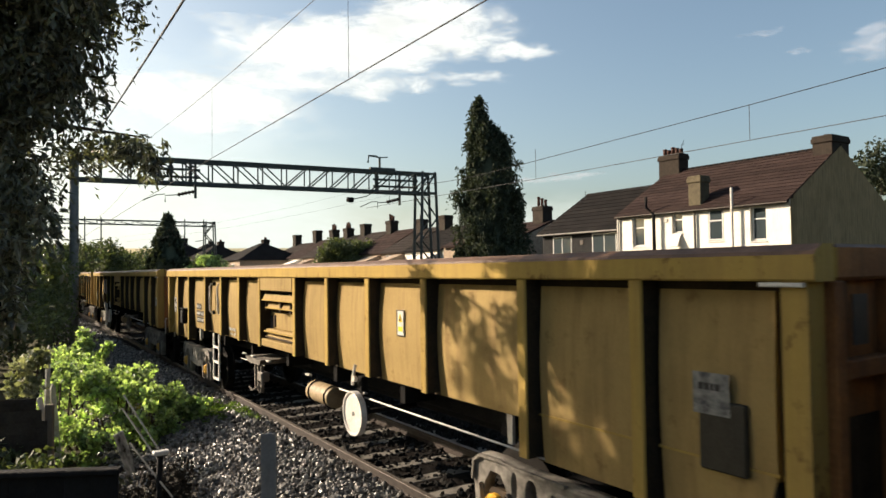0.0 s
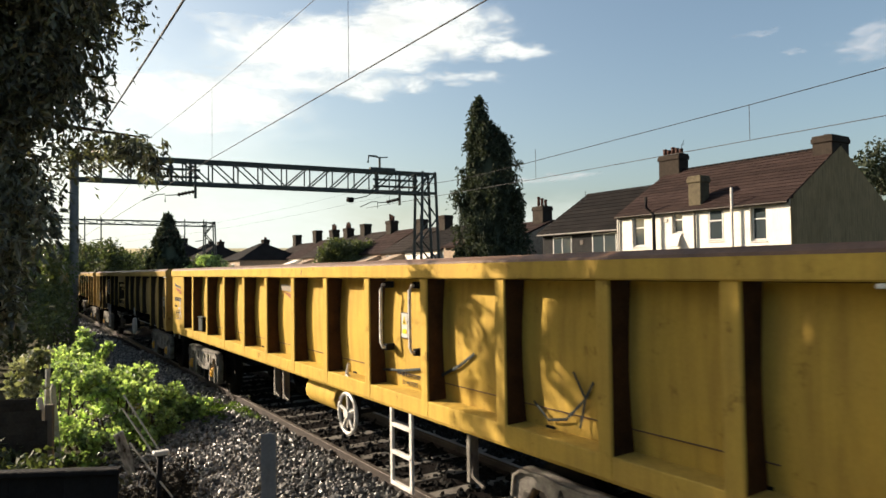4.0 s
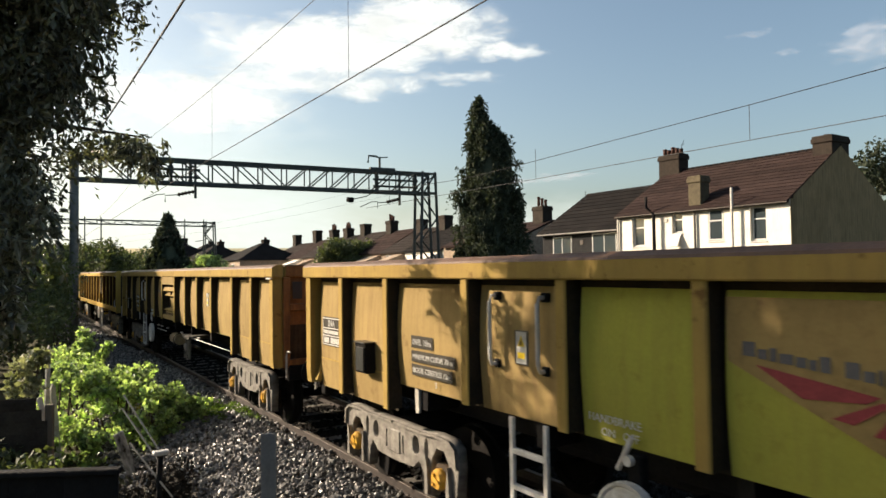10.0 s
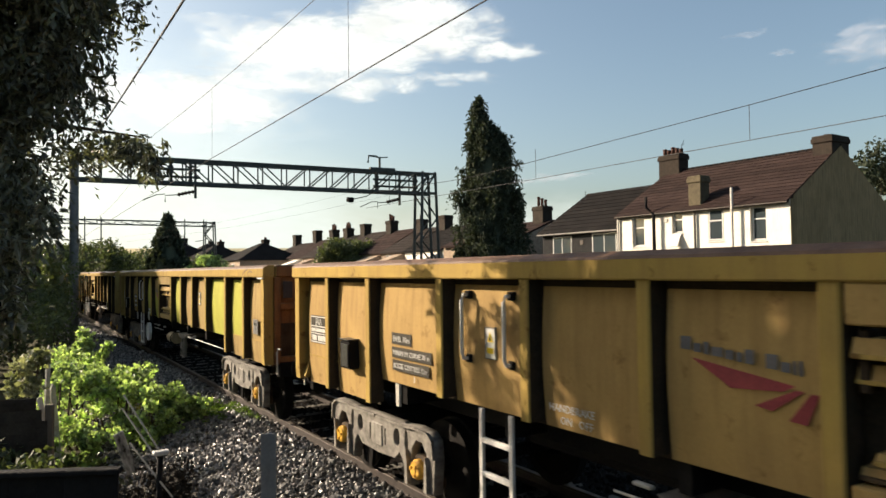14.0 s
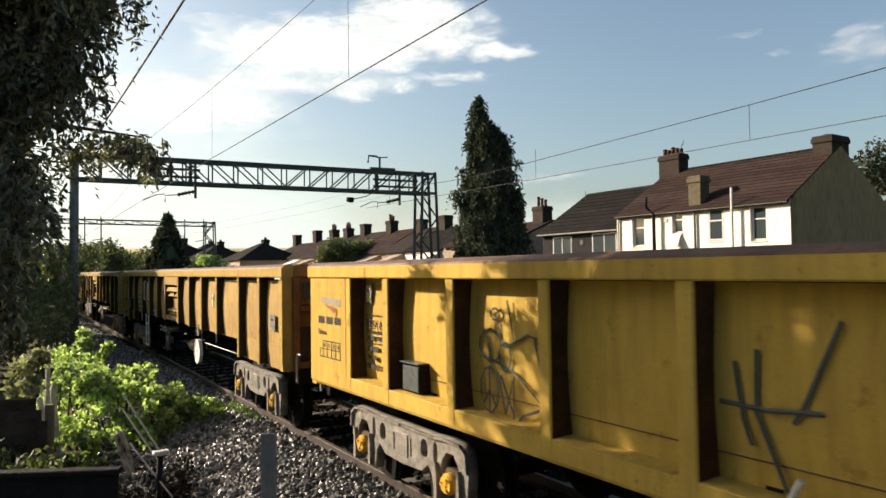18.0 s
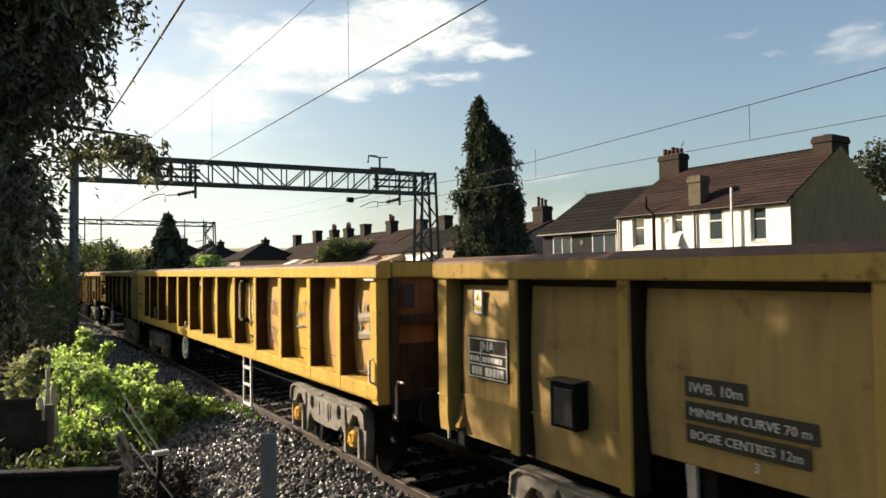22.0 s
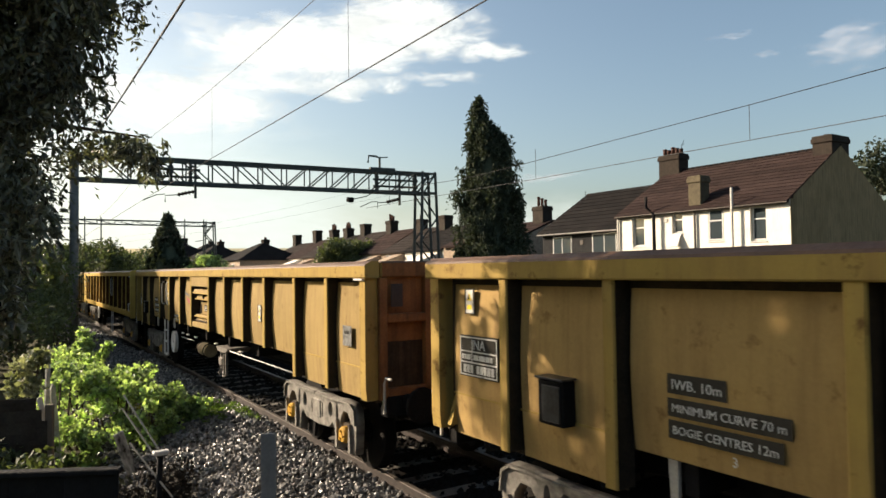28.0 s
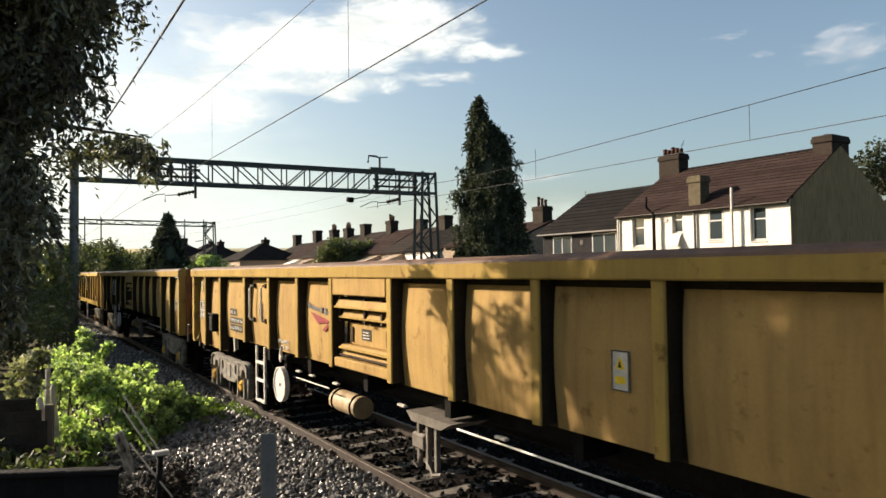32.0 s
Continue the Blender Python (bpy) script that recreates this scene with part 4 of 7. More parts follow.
    bm = bmesh.new()
    tube(bm, [(-1.2, -5.7, 0.98), (-1.2, -7.0, 0.99)], 0.010, 6)
    part("brake_pipe", bm, PIPE_G, w)
    def tab(bm):
        box(bm, -1.25, -1.20, 0, -0.15, 1.08, 1.105, 0.006)
    for y in (-5.9, -6.4, -7.2, -8.9, -10.6):
        part("pipe_bracket", shared("pipe_bracket", PIPE_G, tab), None, w, at=(0, y, 0))


def build_steel_fittings(w, paint, ribpaint, marks):
    """Sill, plates, lettering, handles, ladder and handwheel of the yellow wagon."""
    px = NEAR + 0.172
    bm = bmesh.new()
    prism(bm, [(NEAR + 0.02, 1.09), (NEAR + 0.004, 1.12), (NEAR + 0.004, 1.262), (NEAR + 0.010, 1.27), (NEAR + 0.23, 1.275), (NEAR + 0.23, 1.09)], "y", -0.06, -LEN + 0.06)
    part("side_sill", bm, ribpaint, w)
    bm = bmesh.new()
    box(bm, NEAR + 0.186, NEAR + 0.22, -1.25, -LEN + 0.9, 1.424, 1.431)
    part("seam", bm, RIM_TOP, w)
    bm = bmesh.new()
    prism(bm, [(-NEAR - 0.14, 1.09), (-NEAR - 0.02, 1.09), (-NEAR - 0.004, 1.27), (-NEAR - 0.09, 1.34), (-NEAR - 0.14, 1.34)], "y", -0.06, -LEN + 0.06)
    part("side_sill", bm, ribpaint, w)
    first = bmesh.new()
    box(first, NEAR + 0.001, NEAR + 0.14, -0.045, -1.128, 1.115, RIM0 - 0.002, 0.006)
    part("lettering_panel", first, paint, w)
    fx = NEAR + 0.001
    if marks.get("tank"):
        brand_mark(w, 0.34, 2.11, fx - 0.004, 0.62, flat=0.66)
    else:
        brand_mark(w, 0.42, 2.06, fx - 0.004, 0.5, faded=True)
    bars_row(w, "number_bars", 0.32, 1.86, fx - 0.004, (0.04, 0.04, 0.04, 0.04, -0.03, 0.04, 0.04, 0.04, 0.04, -0.03, 0.04, 0.04, 0.04, 0.02), 0.09, LETTER_D, 0.012)
    stencil(w, 0.32, 1.72, fx, "Ealnos", 0.10, LETTER_D)
    grid_loops = [[(0, 0), (0.62, 0), (0.62, 0.012), (0, 0.012)], [(0, 0.10), (0.62, 0.10), (0.62, 0.112), (0, 0.112)], [(0.10, 0.20), (0.62, 0.20), (0.62, 0.212), (0.10, 0.212)]]
    for u in (0, 0.10, 0.22, 0.35, 0.48, 0.61):
        grid_loops.append([(u, 0.014), (u + 0.012, 0.014), (u + 0.012, 0.098), (u, 0.098)])
        if u:
            grid_loops.append([(u, 0.114), (u + 0.012, 0.114), (u + 0.012, 0.198), (u, 0.198)])
    on_side("load_table", curve_mesh("load_table", grid_loops, 0.001, LETTER_D), w, 0.36, 1.44, fx - 0.004, "black ruled load table")
    bars_row(w, "load_bars", 0.50, 1.57, fx - 0.004, (0.03, -0.06, 0.03, -0.07, 0.03, -0.07, 0.03), 0.05, LETTER_D, 0.02)
    stencil(w, 1.40, 1.86, px - 0.012, "IEA (A)", 0.14, LETTER_D)
    on_side("box_outline", curve_mesh("box_outline", [[(0, 0), (0.58, 0), (0.58, 0.19), (0, 0.19)], [(0.01, 0.01), (0.57, 0.01), (0.57, 0.18), (0.01, 0.18)]], 0.001, LETTER_D), w, 1.36, 1.82, px - 0.012)
    on_side("box_outline", curve_mesh("box_outline", [[(0, 0), (0.58, 0), (0.58, 0.13), (0, 0.13)], [(0.01, 0.01), (0.57, 0.01), (0.57, 0.12), (0.01, 0.12)]], 0.001, LETTER_D), w, 1.36, 1.68, px - 0.010)
    for z, ws in ((1.72, (0.05, 0.09, -0.02, 0.06, 0.12)), (1.60, (0.10, 0.14)), (1.50, (0.06, -0.02, 0.10)), (1.40, (0.06, 0.09, 0.10))):
        bars_row(w, "small_bars", 1.40, z, px - 0.012, ws, 0.05, LETTER_D, 0.02)
    hazard_sign(w, 1.36, 2.14, px - 0.012, 0.13, 0.22)
    # document holder
    bm = bmesh.new()
    box(bm, NEAR + 0.09, px + 0.03, 0, -0.36, 0, 0.29, 0.006)
    h = part("label_holder", bm, UNDER, w, "dark document holder frame", at=(0, -2.34, 1.28))
    bm = bmesh.new()
    box(bm, NEAR + 0.07, NEAR + 0.083, -0.025, -0.335, 0.02, 0.27, 0.004)
    box(bm, NEAR + 0.05, NEAR + 0.18, -0.0, -0.36, 0.292, 0.306, 0.004)
    part("holder_flap", bm, PANE_G, h, "scratched grey holder flap")
    if marks.get("spoke_at"):
        handwheel(w, marks["spoke_at"], True)
    if marks.get("tank"):
        bm = bmesh.new()
        tube(bm, [(-1.0, -8.2, 0.86), (-1.0, -8.25, 0.86), (-1.0, -9.15, 0.86), (-1.0, -9.2, 0.86)], 0.19, 14)
        part("brake_tank", bm, ribpaint, w, "yellow cylindrical brake reservoir")
    def bracket(bm):
        box(bm, -1.2, -1.1, -0.03, 0.03, 0.58, 1.095, 0.008)
    def lever(bm):
        tube(bm, [(-1.16, 0.02, 0.95), (-1.22, -0.10, 0.66), (-1.2, -0.24, 0.6)], 0.02, 5)
    for y in (-6.9, -7.3, -9.6, -12.2) if marks.get("tank") else ():
        rig = part("brake_hanger", shared("brake_hanger", BOGIE, bracket), None, w, "dusty brake hanger", at=(0, y, 0))
        part("brake_lever", shared("brake_lever", GEAR, lever), None, rig)
    for d in (10.81, 11.43):
        grab(w, d, 1.72, 2.33, NEAR + 0.03)
    hazard_sign(w, 11.02, 1.80, px - 0.012)
    stencil(w, 10.93, 1.40, px - 0.004, "MINIMUM CURVE", 0.068, LETTER_D)
    stencil(w, 11.02, 1.315, px + 0.002, "70 METRES", 0.068, LETTER_D)
    ladder(w, 11.03, 0.16)
    brand_mark(w, 7.28, 2.17, px - 0.008, 0.58, faded=True)
    bm = bmesh.new()
    tube(bm, [(-1.36, -LEN + 0.13, 1.28), (-1.42, -LEN + 0.13, 1.31), (-1.42, -LEN + 0.13, 1.53), (-1.36, -LEN + 0.13, 1.56)], 0.016, 6)
    part("tie_handle", bm, WHITE, w, "white looped tie handle")


WAGONS = []
BROWN = "ochre steel box wagon dusty with use, ribbed sides, on two bogies"
build_wagon("box", 77.5, OCHRE, OCHRE_RIB, {}, label=BROWN)
build_wagon("box", 60.2, AMBER, OCHRE_RIB, {}, label=BROWN)
build_wagon("box", 42.85, OCHRE, OCHRE_RIB, {"brand": False, "holder": True, "turned": True, "card": 0.04}, label=BROWN)
yel1 = build_wagon("steel", 26.05, YELLOW, YELLOW_RIB, {"spoke_at": 9.90, "tank": True}, label="bright yellow steel box wagon with scraped sides and spoked handwheel")
build_wagon("box", 8.50, OCHRE, OCHRE_RIB, {"end_card": False}, label=BROWN)
build_wagon("box", -8.82, OCHRE, OCHRE_RIB, {"sign": (-0.25, 0.0), "card": -0.12, "old_patch": True}, panels={4: GREEN_YELLOW, 5: GREEN_YELLOW, 7: GREEN_YELLOW, 10: GREEN_YELLOW, 11: GREEN_YELLOW}, label="ochre steel box wagon with some panels repainted yellow green")
build_wagon("box", -26.15, AMBER, OCHRE_RIB, {"turned": True}, label=BROWN)
yel2 = build_wagon("steel", -43.22, YELLOW, YELLOW_RIB, {"spoke_at": 6.45}, panels={10: FADED_YELLOW, 12: FADED_YELLOW, 13: FADED_YELLOW}, label="bright yellow steel box wagon covered in graffiti tags")
build_wagon("box", -60.42, OCHRE, OCHRE_RIB, {"sign": (0.27, -0.12), "late": True}, label=BROWN)
build_wagon("box", -77.76, AMBER, OCHRE_RIB, {"sign": (0.36, -0.14), "late": True}, label=BROWN)

GX = NEAR + 0.160
# scrapes on rims
scrawl(WAGONS[4][0], 6.25, 2.50, NEAR - 0.021, [[(0.0, 0.05), (0.10, 0.01), (0.22, -0.01), (0.34, 0.0), (0.46, 0.05)], [(0.16, 0.0), (0.18, -0.03)]], RIM_TOP, 0.008, "dark curved scrape")
scrawl(WAGONS[5][0], 14.95, 2.46, NEAR - 0.021, [[(0.0, 0.0), (0.10, 0.06), (0.30, 0.10)], [(0.30, 0.03), (0.42, 0.07), (0.55, 0.05)]], RIM_TOP, 0.010, "dark curved scrape")
scrawl(WAGONS[3][0], 8.6, 2.47, NEAR - 0.021, [[(0.0, 0.0), (0.02, 0.05), (0.01, 0.08)]], RIM_TOP, 0.014, "dark rust chip")
# graffiti on the second yellow wagon
def arc(cx, cy, rx, ry, a0, a1, k=9):
    return [(cx + rx * math.cos(radians(a0 + (a1 - a0) * i / k)), cy + ry * math.sin(radians(a0 + (a1 - a0) * i / k))) for i in range(k + 1)]


scrawl(yel2, 3.55, 1.2, GX, [arc(0.27, 0.93, 0.06, 0.05, 0, 360), [(0.44, 1.05), (0.50, 0.82), (0.52, 0.72)], [(0.30, 0.86), (0.34, 0.70), (0.42, 0.66), (0.70, 0.78), (0.78, 0.76), (0.92, 0.20), (0.55, 0.45), (0.30, 0.52), (0.06, 0.56)],
                            arc(0.20, 0.66, 0.16, 0.14, 20, 330), [(0.16, 0.74), (0.20, 0.50)], arc(0.40, 0.58, 0.08, 0.12, 0, 360), arc(0.18, 0.28, 0.13, 0.20, 0, 360), [(0.18, 0.46), (0.18, 0.10)],
                            [(0.18, 0.28), (0.10, 0.16)], [(0.18, 0.28), (0.27, 0.14)], [(0.30, 0.44), (0.40, 0.10)], [(0.40, 0.10), (0.52, 0.44), (0.50, 0.0)], [(0.34, 0.42), (0.50, 0.12)], [(0.50, 0.0), (0.62, 0.12), (0.88, 0.22)]],
       SPRAY_G, 0.012, "looping blue grey spray tag")
scrawl(yel2, 5.95, 1.25, GX, [[(0.26, 0.80), (0.25, 0.45), (0.42, 0.05)], [(0.02, 0.48), (0.30, 0.47), (0.62, 0.50)], [(0.12, 0.72), (0.17, 0.40), (0.22, 0.26)], [(0.72, 0.98), (0.52, 0.52), (0.46, 0.42)]], SPRAY_G, 0.015, "crossed blue grey spray strokes")
scrawl(yel2, 7.35, 1.35, GX, [[(0.36, 0.62), (0.36, 0.40), (0.30, 0.22)], [(0.20, 0.20), (0.36, 0.28), (0.55, 0.36)], [(0.22, 0.40), (0.40, 0.18)], [(0.10, 0.14), (0.75, 0.12)]], SPRAY_P, 0.005, "scratched faded spray strokes")
scrawl(yel2, 8.40, 1.36, GX, [[(0.04, 0.55), (0.16, 0.50), (0.14, 0.40), (0.02, 0.42)], arc(0.24, 0.44, 0.06, 0.07, 0, 360), [(0.32, 0.56), (0.36, 0.34)], [(0.32, 0.44), (0.44, 0.54)], [(0.44, 0.56), (0.44, 0.34)], [(0.44, 0.44), (0.54, 0.54)],
                            [(0.44, 0.44), (0.55, 0.34)], arc(0.62, 0.40, 0.06, 0.06, 0, 300), arc(0.75, 0.42, 0.07, 0.07, -150, 150), [(0.69, 0.48), (0.67, 0.28), (0.62, 0.20)], [(0.72, 0.34), (0.82, 0.16), (0.84, 0.0)]], SPRAY, 0.014, "dark scribbled spray tag", 0.9)
scrawl(yel2, 11.80, 1.28, GX, [[(0.05, 0.90), (0.14, 0.60), (0.22, 0.80)], arc(0.34, 0.68, 0.07, 0.10, 0, 360), [(0.46, 0.82), (0.46, 0.58), (0.56, 0.56)], arc(0.64, 0.66, 0.06, 0.09, 0, 360), [(0.76, 0.76), (0.80, 0.54), (0.90, 0.74)],
                             [(0.10, 0.42), (0.24, 0.12), (0.12, 0.10)], [(0.28, 0.40), (0.30, 0.10)], [(0.28, 0.38), (0.48, 0.34), (0.32, 0.24)], arc(0.58, 0.22, 0.08, 0.12, 0, 360), [(0.72, 0.36), (0.70, 0.06), (0.92, 0.40)]], SPRAY_P, 0.013, "faded purple spray lettering in loops")
scrawl(yel2, 13.05, 1.50, GX, [[(0.10, 0.62), (0.16, 0.30), (0.22, 0.60), (0.30, 0.32)], [(0.06, 0.36), (0.40, 0.42), (0.70, 0.34)], arc(0.50, 0.50, 0.12, 0.12, 0, 330), [(0.62, 0.62), (0.66, 0.30), (0.78, 0.50)], [(0.12, 0.22), (0.60, 0.26)]], CARD, 0.014, "pale lilac outlined spray tag")
scrawl(yel2, 15.10, 1.40, GX, [[(0.10, 0.75), (0.22, 0.40), (0.32, 0.72), (0.45, 0.42), (0.55, 0.7)], [(0.08, 0.55), (0.6, 0.6)], [(0.1, 0.35), (0.6, 0.4)]], SPRAY_F, 0.05, "pale lilac grey blurred spray tag")
scrawl(yel2, 15.12, 1.14, GX, [[(0.05, 0.05), (0.20, 0.30), (0.24, 0.02)], [(0.12, 0.18), (0.55, 0.24), (0.50, 0.02)], [(0.3, 0.3), (0.36, 0.04), (0.62, 0.3)]], SPRAY, 0.012, "thin dark spray tag")
# marks on the first yellow wagon
scrawl(yel1, 0.66, 1.43, NEAR - 0.003, [arc(0.24, 0.42, 0.04, 0.05, 0, 360), [(0.06, 0.26), (0.22, 0.28), (0.30, 0.14), (0.38, 0.06)], [(0.24, 0.36), (0.26, 0.22), (0.14, 0.02)]], SPRAY_W, 0.026, "white sprayed stick mark")
scrawl(yel1, 2.85, 1.35, GX, [[(0.02, 0.60), (0.10, 0.22), (0.08, 0.0)], [(0.30, 0.50), (0.12, 0.24), (0.34, 0.18)]], SPRAY, 0.010, "thin dark spray strokes", 0.85)
scrawl(yel1, 10.60, 1.42, GX, [[(0.0, 0.0), (0.45, 0.04), (0.85, 0.10)]], SPRAY, 0.014, "long dark scrape")
scrawl(yel1, 11.80, 1.50, GX, [[(0.0, 0.0), (0.30, 0.12), (0.55, 0.26)]], SPRAY, 0.016, "long dark scrape")
scrawl(yel1, 13.10, 1.15, GX, [[(0.05, 0.32), (0.22, 0.20), (0.42, 0.24), (0.62, 0.42), (0.70, 0.55)], [(0.5, 0.6), (0.62, 0.42), (0.56, 0.2)]], SPRAY, 0.012, "curved dark scrape")

TRAIN = ((0, -25.02), (1, -21.09), (2, -17.05), (3, -12.93), (4.5, -6.67), (6, 0.0), (7, 4.28), (8, 8.54), (9, 12.96), (10, 17.41), (11, 21.69), (12, 25.92), (13, 30.51), (14, 35.15),
         (15.5, 41.42), (17, 47.57), (18, 51.64), (19, 55.37), (20, 58.91), (21, 62.24), (22, 65.73), (23, 69.10), (24, 72.23), (25, 75.02), (26.5, 79.02), (28, 83.20), (29, 85.86),
         (30, 88.33), (31, 90.75), (32, 92.96))


# ---------------------------------------------------------------- overhead line
def lattice_portal(y, x0, x1, z0, z1, skew, label, detail=True):
    """A portal: a lattice beam on a lattice leg at one end and a plain mast at the other."""
    root = thing("overhead_line_portal", None, None, label, "gantry", "overhead line portals", at=(0, y, 0))
    def yy(x):
        return skew * (x - x0) / (x1 - x0)
    th = 0.046 if detail else 0.03
    for z in (z0, z1):
        for o in (-0.35, 0.35):
            bm = bmesh.new()
            a, b = Vector((x0, yy(x0) + o, z)), Vector((x1, yy(x1) + o, z))
            h = 0.065 if detail else 0.035
            v = []
            for p in (a, b):
                for dy, dz in ((-h * 0.6, -h), (h * 0.6, -h), (h * 0.6, h), (-h * 0.6, h)):
                    v.append(bm.verts.new(p + Vector((0, dy, dz))))
            for q in ((0, 1, 2, 3), (7, 6, 5, 4), (0, 4, 5, 1), (1, 5, 6, 2), (2, 6, 7, 3), (3, 7, 4, 0)):
                bm.faces.new([v[i] for i in q])
            bmesh.ops.recalc_face_normals(bm, faces=bm.faces)
            part("chord", bm, STEEL, root)
    n = 15 if detail else 9
    mid = (x0 + x1) / 2
    for k in range(n + 1):
        x = x0 + (x1 - x0) * k / n
        for o in (-0.35, 0.35):
            bm = bmesh.new()
            tube(bm, [(x, yy(x) + o, z0), (x, yy(x) + o, z1)], th * 0.75, 4)
            part("upright", bm, STEEL, root)
            if k < n:
                xn = x0 + (x1 - x0) * (k + 1) / n
                up = (x + xn) / 2 > mid + 0.5
                bm = bmesh.new()
                tube(bm, [(x, yy(x) + o, z0 if up else z1), (xn, yy(xn) + o, z1 if up else z0)], th * 0.7, 4)
                part("diagonal", bm, STEEL, root)
    # lattice leg
    tops, feet = (x1 - 0.75, x1), (x1 - 1.0, x1 + 0.30)
    for o in (-0.35, 0.35):
        for t, f in zip(tops, feet):
            bm = bmesh.new()
            tube(bm, [(t, yy(x1) + o, z1 + 0.1), (f, yy(x1) + o, -0.5)], 0.085 if detail else 0.06, 4)
            part("leg", bm, STEEL, root)
        m = 7
        for k in range(m):
            def side(i, e):
                u = i / m
                return ((tops[e] * u + feet[e] * (1 - u)), yy(x1) + o, -0.5 + (z1 + 0.5) * u)
            bm = bmesh.new()
            tube(bm, [side(k, k % 2), side(k + 1, 1 - k % 2)], 0.045, 4)
            part("leg_brace", bm, STEEL, root)
    # mast at the other end
    bm = bmesh.new()
    tube(bm, [(x0 + (0.14 if detail else -0.1), yy(x0), -0.6), (x0 + (0.14 if detail else -0.1), yy(x0), z1 + 0.1)], 0.17 if detail else 0.1, 8)
    part("mast", bm, MAST, root)
    return root, yy


portal, py = lattice_portal(31.3, 2.1, 18.40, 6.42, 7.42, -1.8, "dark steel lattice portal carrying the overhead wires")


def registration_arm(root, yy, x, tip, z_beam, z_tip):
    """A drop bracket below the beam with insulator and a bent steady arm."""
    bm = bmesh.new()
    box(bm, x - 0.05, x + 0.05, yy(x) - 0.05, yy(x) + 0.05, z_beam - 0.62, z_beam + 0.9, 0.01)
    a = part("drop_bracket", bm, STEEL, root)
    bm = bmesh.new()
    pts = [(x - 0.05, yy(x), z_beam - 0.32), (x - 0.75, yy(x), z_beam - 0.50)]
    tube(bm, pts, 0.05, 8)
    for k in range(5):
        c = Vector(pts[0]).lerp(Vector(pts[1]), (k + 0.5) / 5)
        d = (Vector(pts[1]) - Vector(pts[0])).normalized() * 0.02
        tube(bm, [c - d, c + d], 0.09, 8)
    part("insulator", bm, BRICK, a, "brown ribbed insulator")
    bm = bmesh.new()
    e = Vector((x - 1.25, yy(x), z_beam - 0.55))
    tube(bm, [pts[1], e, e + Vector((0, 0, -0.28))], 0.025, 5)
    tube(bm, [e + Vector((0, 0, 0.06)), e + Vector((-0.35, 0, 0.02)), (tip, yy(x), z_tip)], 0.02, 5)
    part("steady_arm", bm, STEEL, a)


registration_arm(portal, py, 6.90, 4.75, 6.42, 5.62)
registration_arm(portal, py, 16.60, 14.4, 6.42, 5.62)
for x in (5.9, 6.7, 15.4, 17.4):
    bm = bmesh.new()
    tube(bm, [(x, py(x), 6.45), (x, py(x), 7.40)], 0.07, 8)
    for k in range(6):
        z = 6.55 + k * 0.15
        tube(bm, [(x, py(x), z), (x, py(x), z + 0.05)], 0.11, 8)
    part("insulator_stack", bm, STEEL, portal)
for z in (6.72, 7.05):
    for x0, x1 in ((5.2, 7.1), (15.2, 17.6)):
        bm = bmesh.new()
        tube(bm, [(x0, py(x0), z), (x1, py(x1), z)], 0.06, 6)
        part("cross_pipe", bm, STEEL, portal)
# switch horn on top of the beam
bm = bmesh.new()
tube(bm, [(15.55, py(15.5), 7.4), (15.55, py(15.5), 8.12), (15.35, py(15.5), 8.2), (14.95, py(15.5), 8.2), (14.9, py(15.5), 7.85)], 0.055, 6)
tube(bm, [(15.5, py(15.5), 8.15), (16.0, py(15.5), 8.2)], 0.03, 5)
tube(bm, [(15.0, py(15.5), 7.55), (16.4, py(15.5), 7.58)], 0.10, 6)
part("switch_horn", bm, STEEL, portal)
bm = bmesh.new()
tube(bm, [(13.85, py(14), 5.98), (14.15, py(14), 5.98)], 0.13, 10)
tube(bm, [(14.1, py(14), 6.0), (14.9, py(14), 6.2), (15.2, py(15), 6.4)], 0.02, 4)
part("hanging_insulator", bm, UNDER, portal)

far_portal, fpy = lattice_portal(62.0, 3.4, 15.5, 6.65, 7.0, 0.0, "thin steel portal further along the line", False)
for x in (5.2, 6.4, 13.0, 14.6):
    bm = bmesh.new()
    tube(bm, [(x, 0, 7.25), (x, 0, 5.2)], 0.05, 4)
    tube(bm, [(x, 0, 5.4), (x - 0.7, 0, 5.3)], 0.03, 4)
    part("drop_bracket", bm, STEEL, far_portal)


def sagging(p, q, sag, k=14):
    p, q = Vector(p), Vector(q)
    return [p.lerp(q, i / k) - Vector((0, 0, 4 * sag * (i / k) * (1 - i / k))) for i in range(k + 1)]


def wire(name, runs, r, material, label):
    bm = bmesh.new()
    for pts in runs:
        tube(bm, pts, r, 5, caps=False)
    return thing(name, bm, material, label, "overhead wire", "overhead line wires")


# near track: contact wire, catenary and droppers
near_contact = [(4.70, -12.0, 5.68), (4.71, 6.3, 5.68), (4.71, 19.0, 5.68), (4.75, 31.0, 5.62), (4.70, 62.0, 5.3), (4.7, 110, 5.3)]
near_cat = sagging((4.71, -26, 9.0), (4.71, 31.2, 8.05), 0.95, 20)
wire("contact_wire", [near_contact], 0.010, WIRE, "dark copper contact wire above the near rails")
wire("catenary_wire", [near_cat, sagging((4.71, 31.2, 6.95), (4.71, 62, 6.6), 0.7)], 0.007, WIRE_L, "thin dark catenary wire above the near rails")
drops = []
for y, top in ((10.1, 7.55), (19.0, 7.66), (2.0, 7.7)):
    drops.append([(4.71, y, 5.70), (4.71, y, top)])
wire("dropper_wires", drops, 0.0045, WIRE, "thin upright dropper wires")
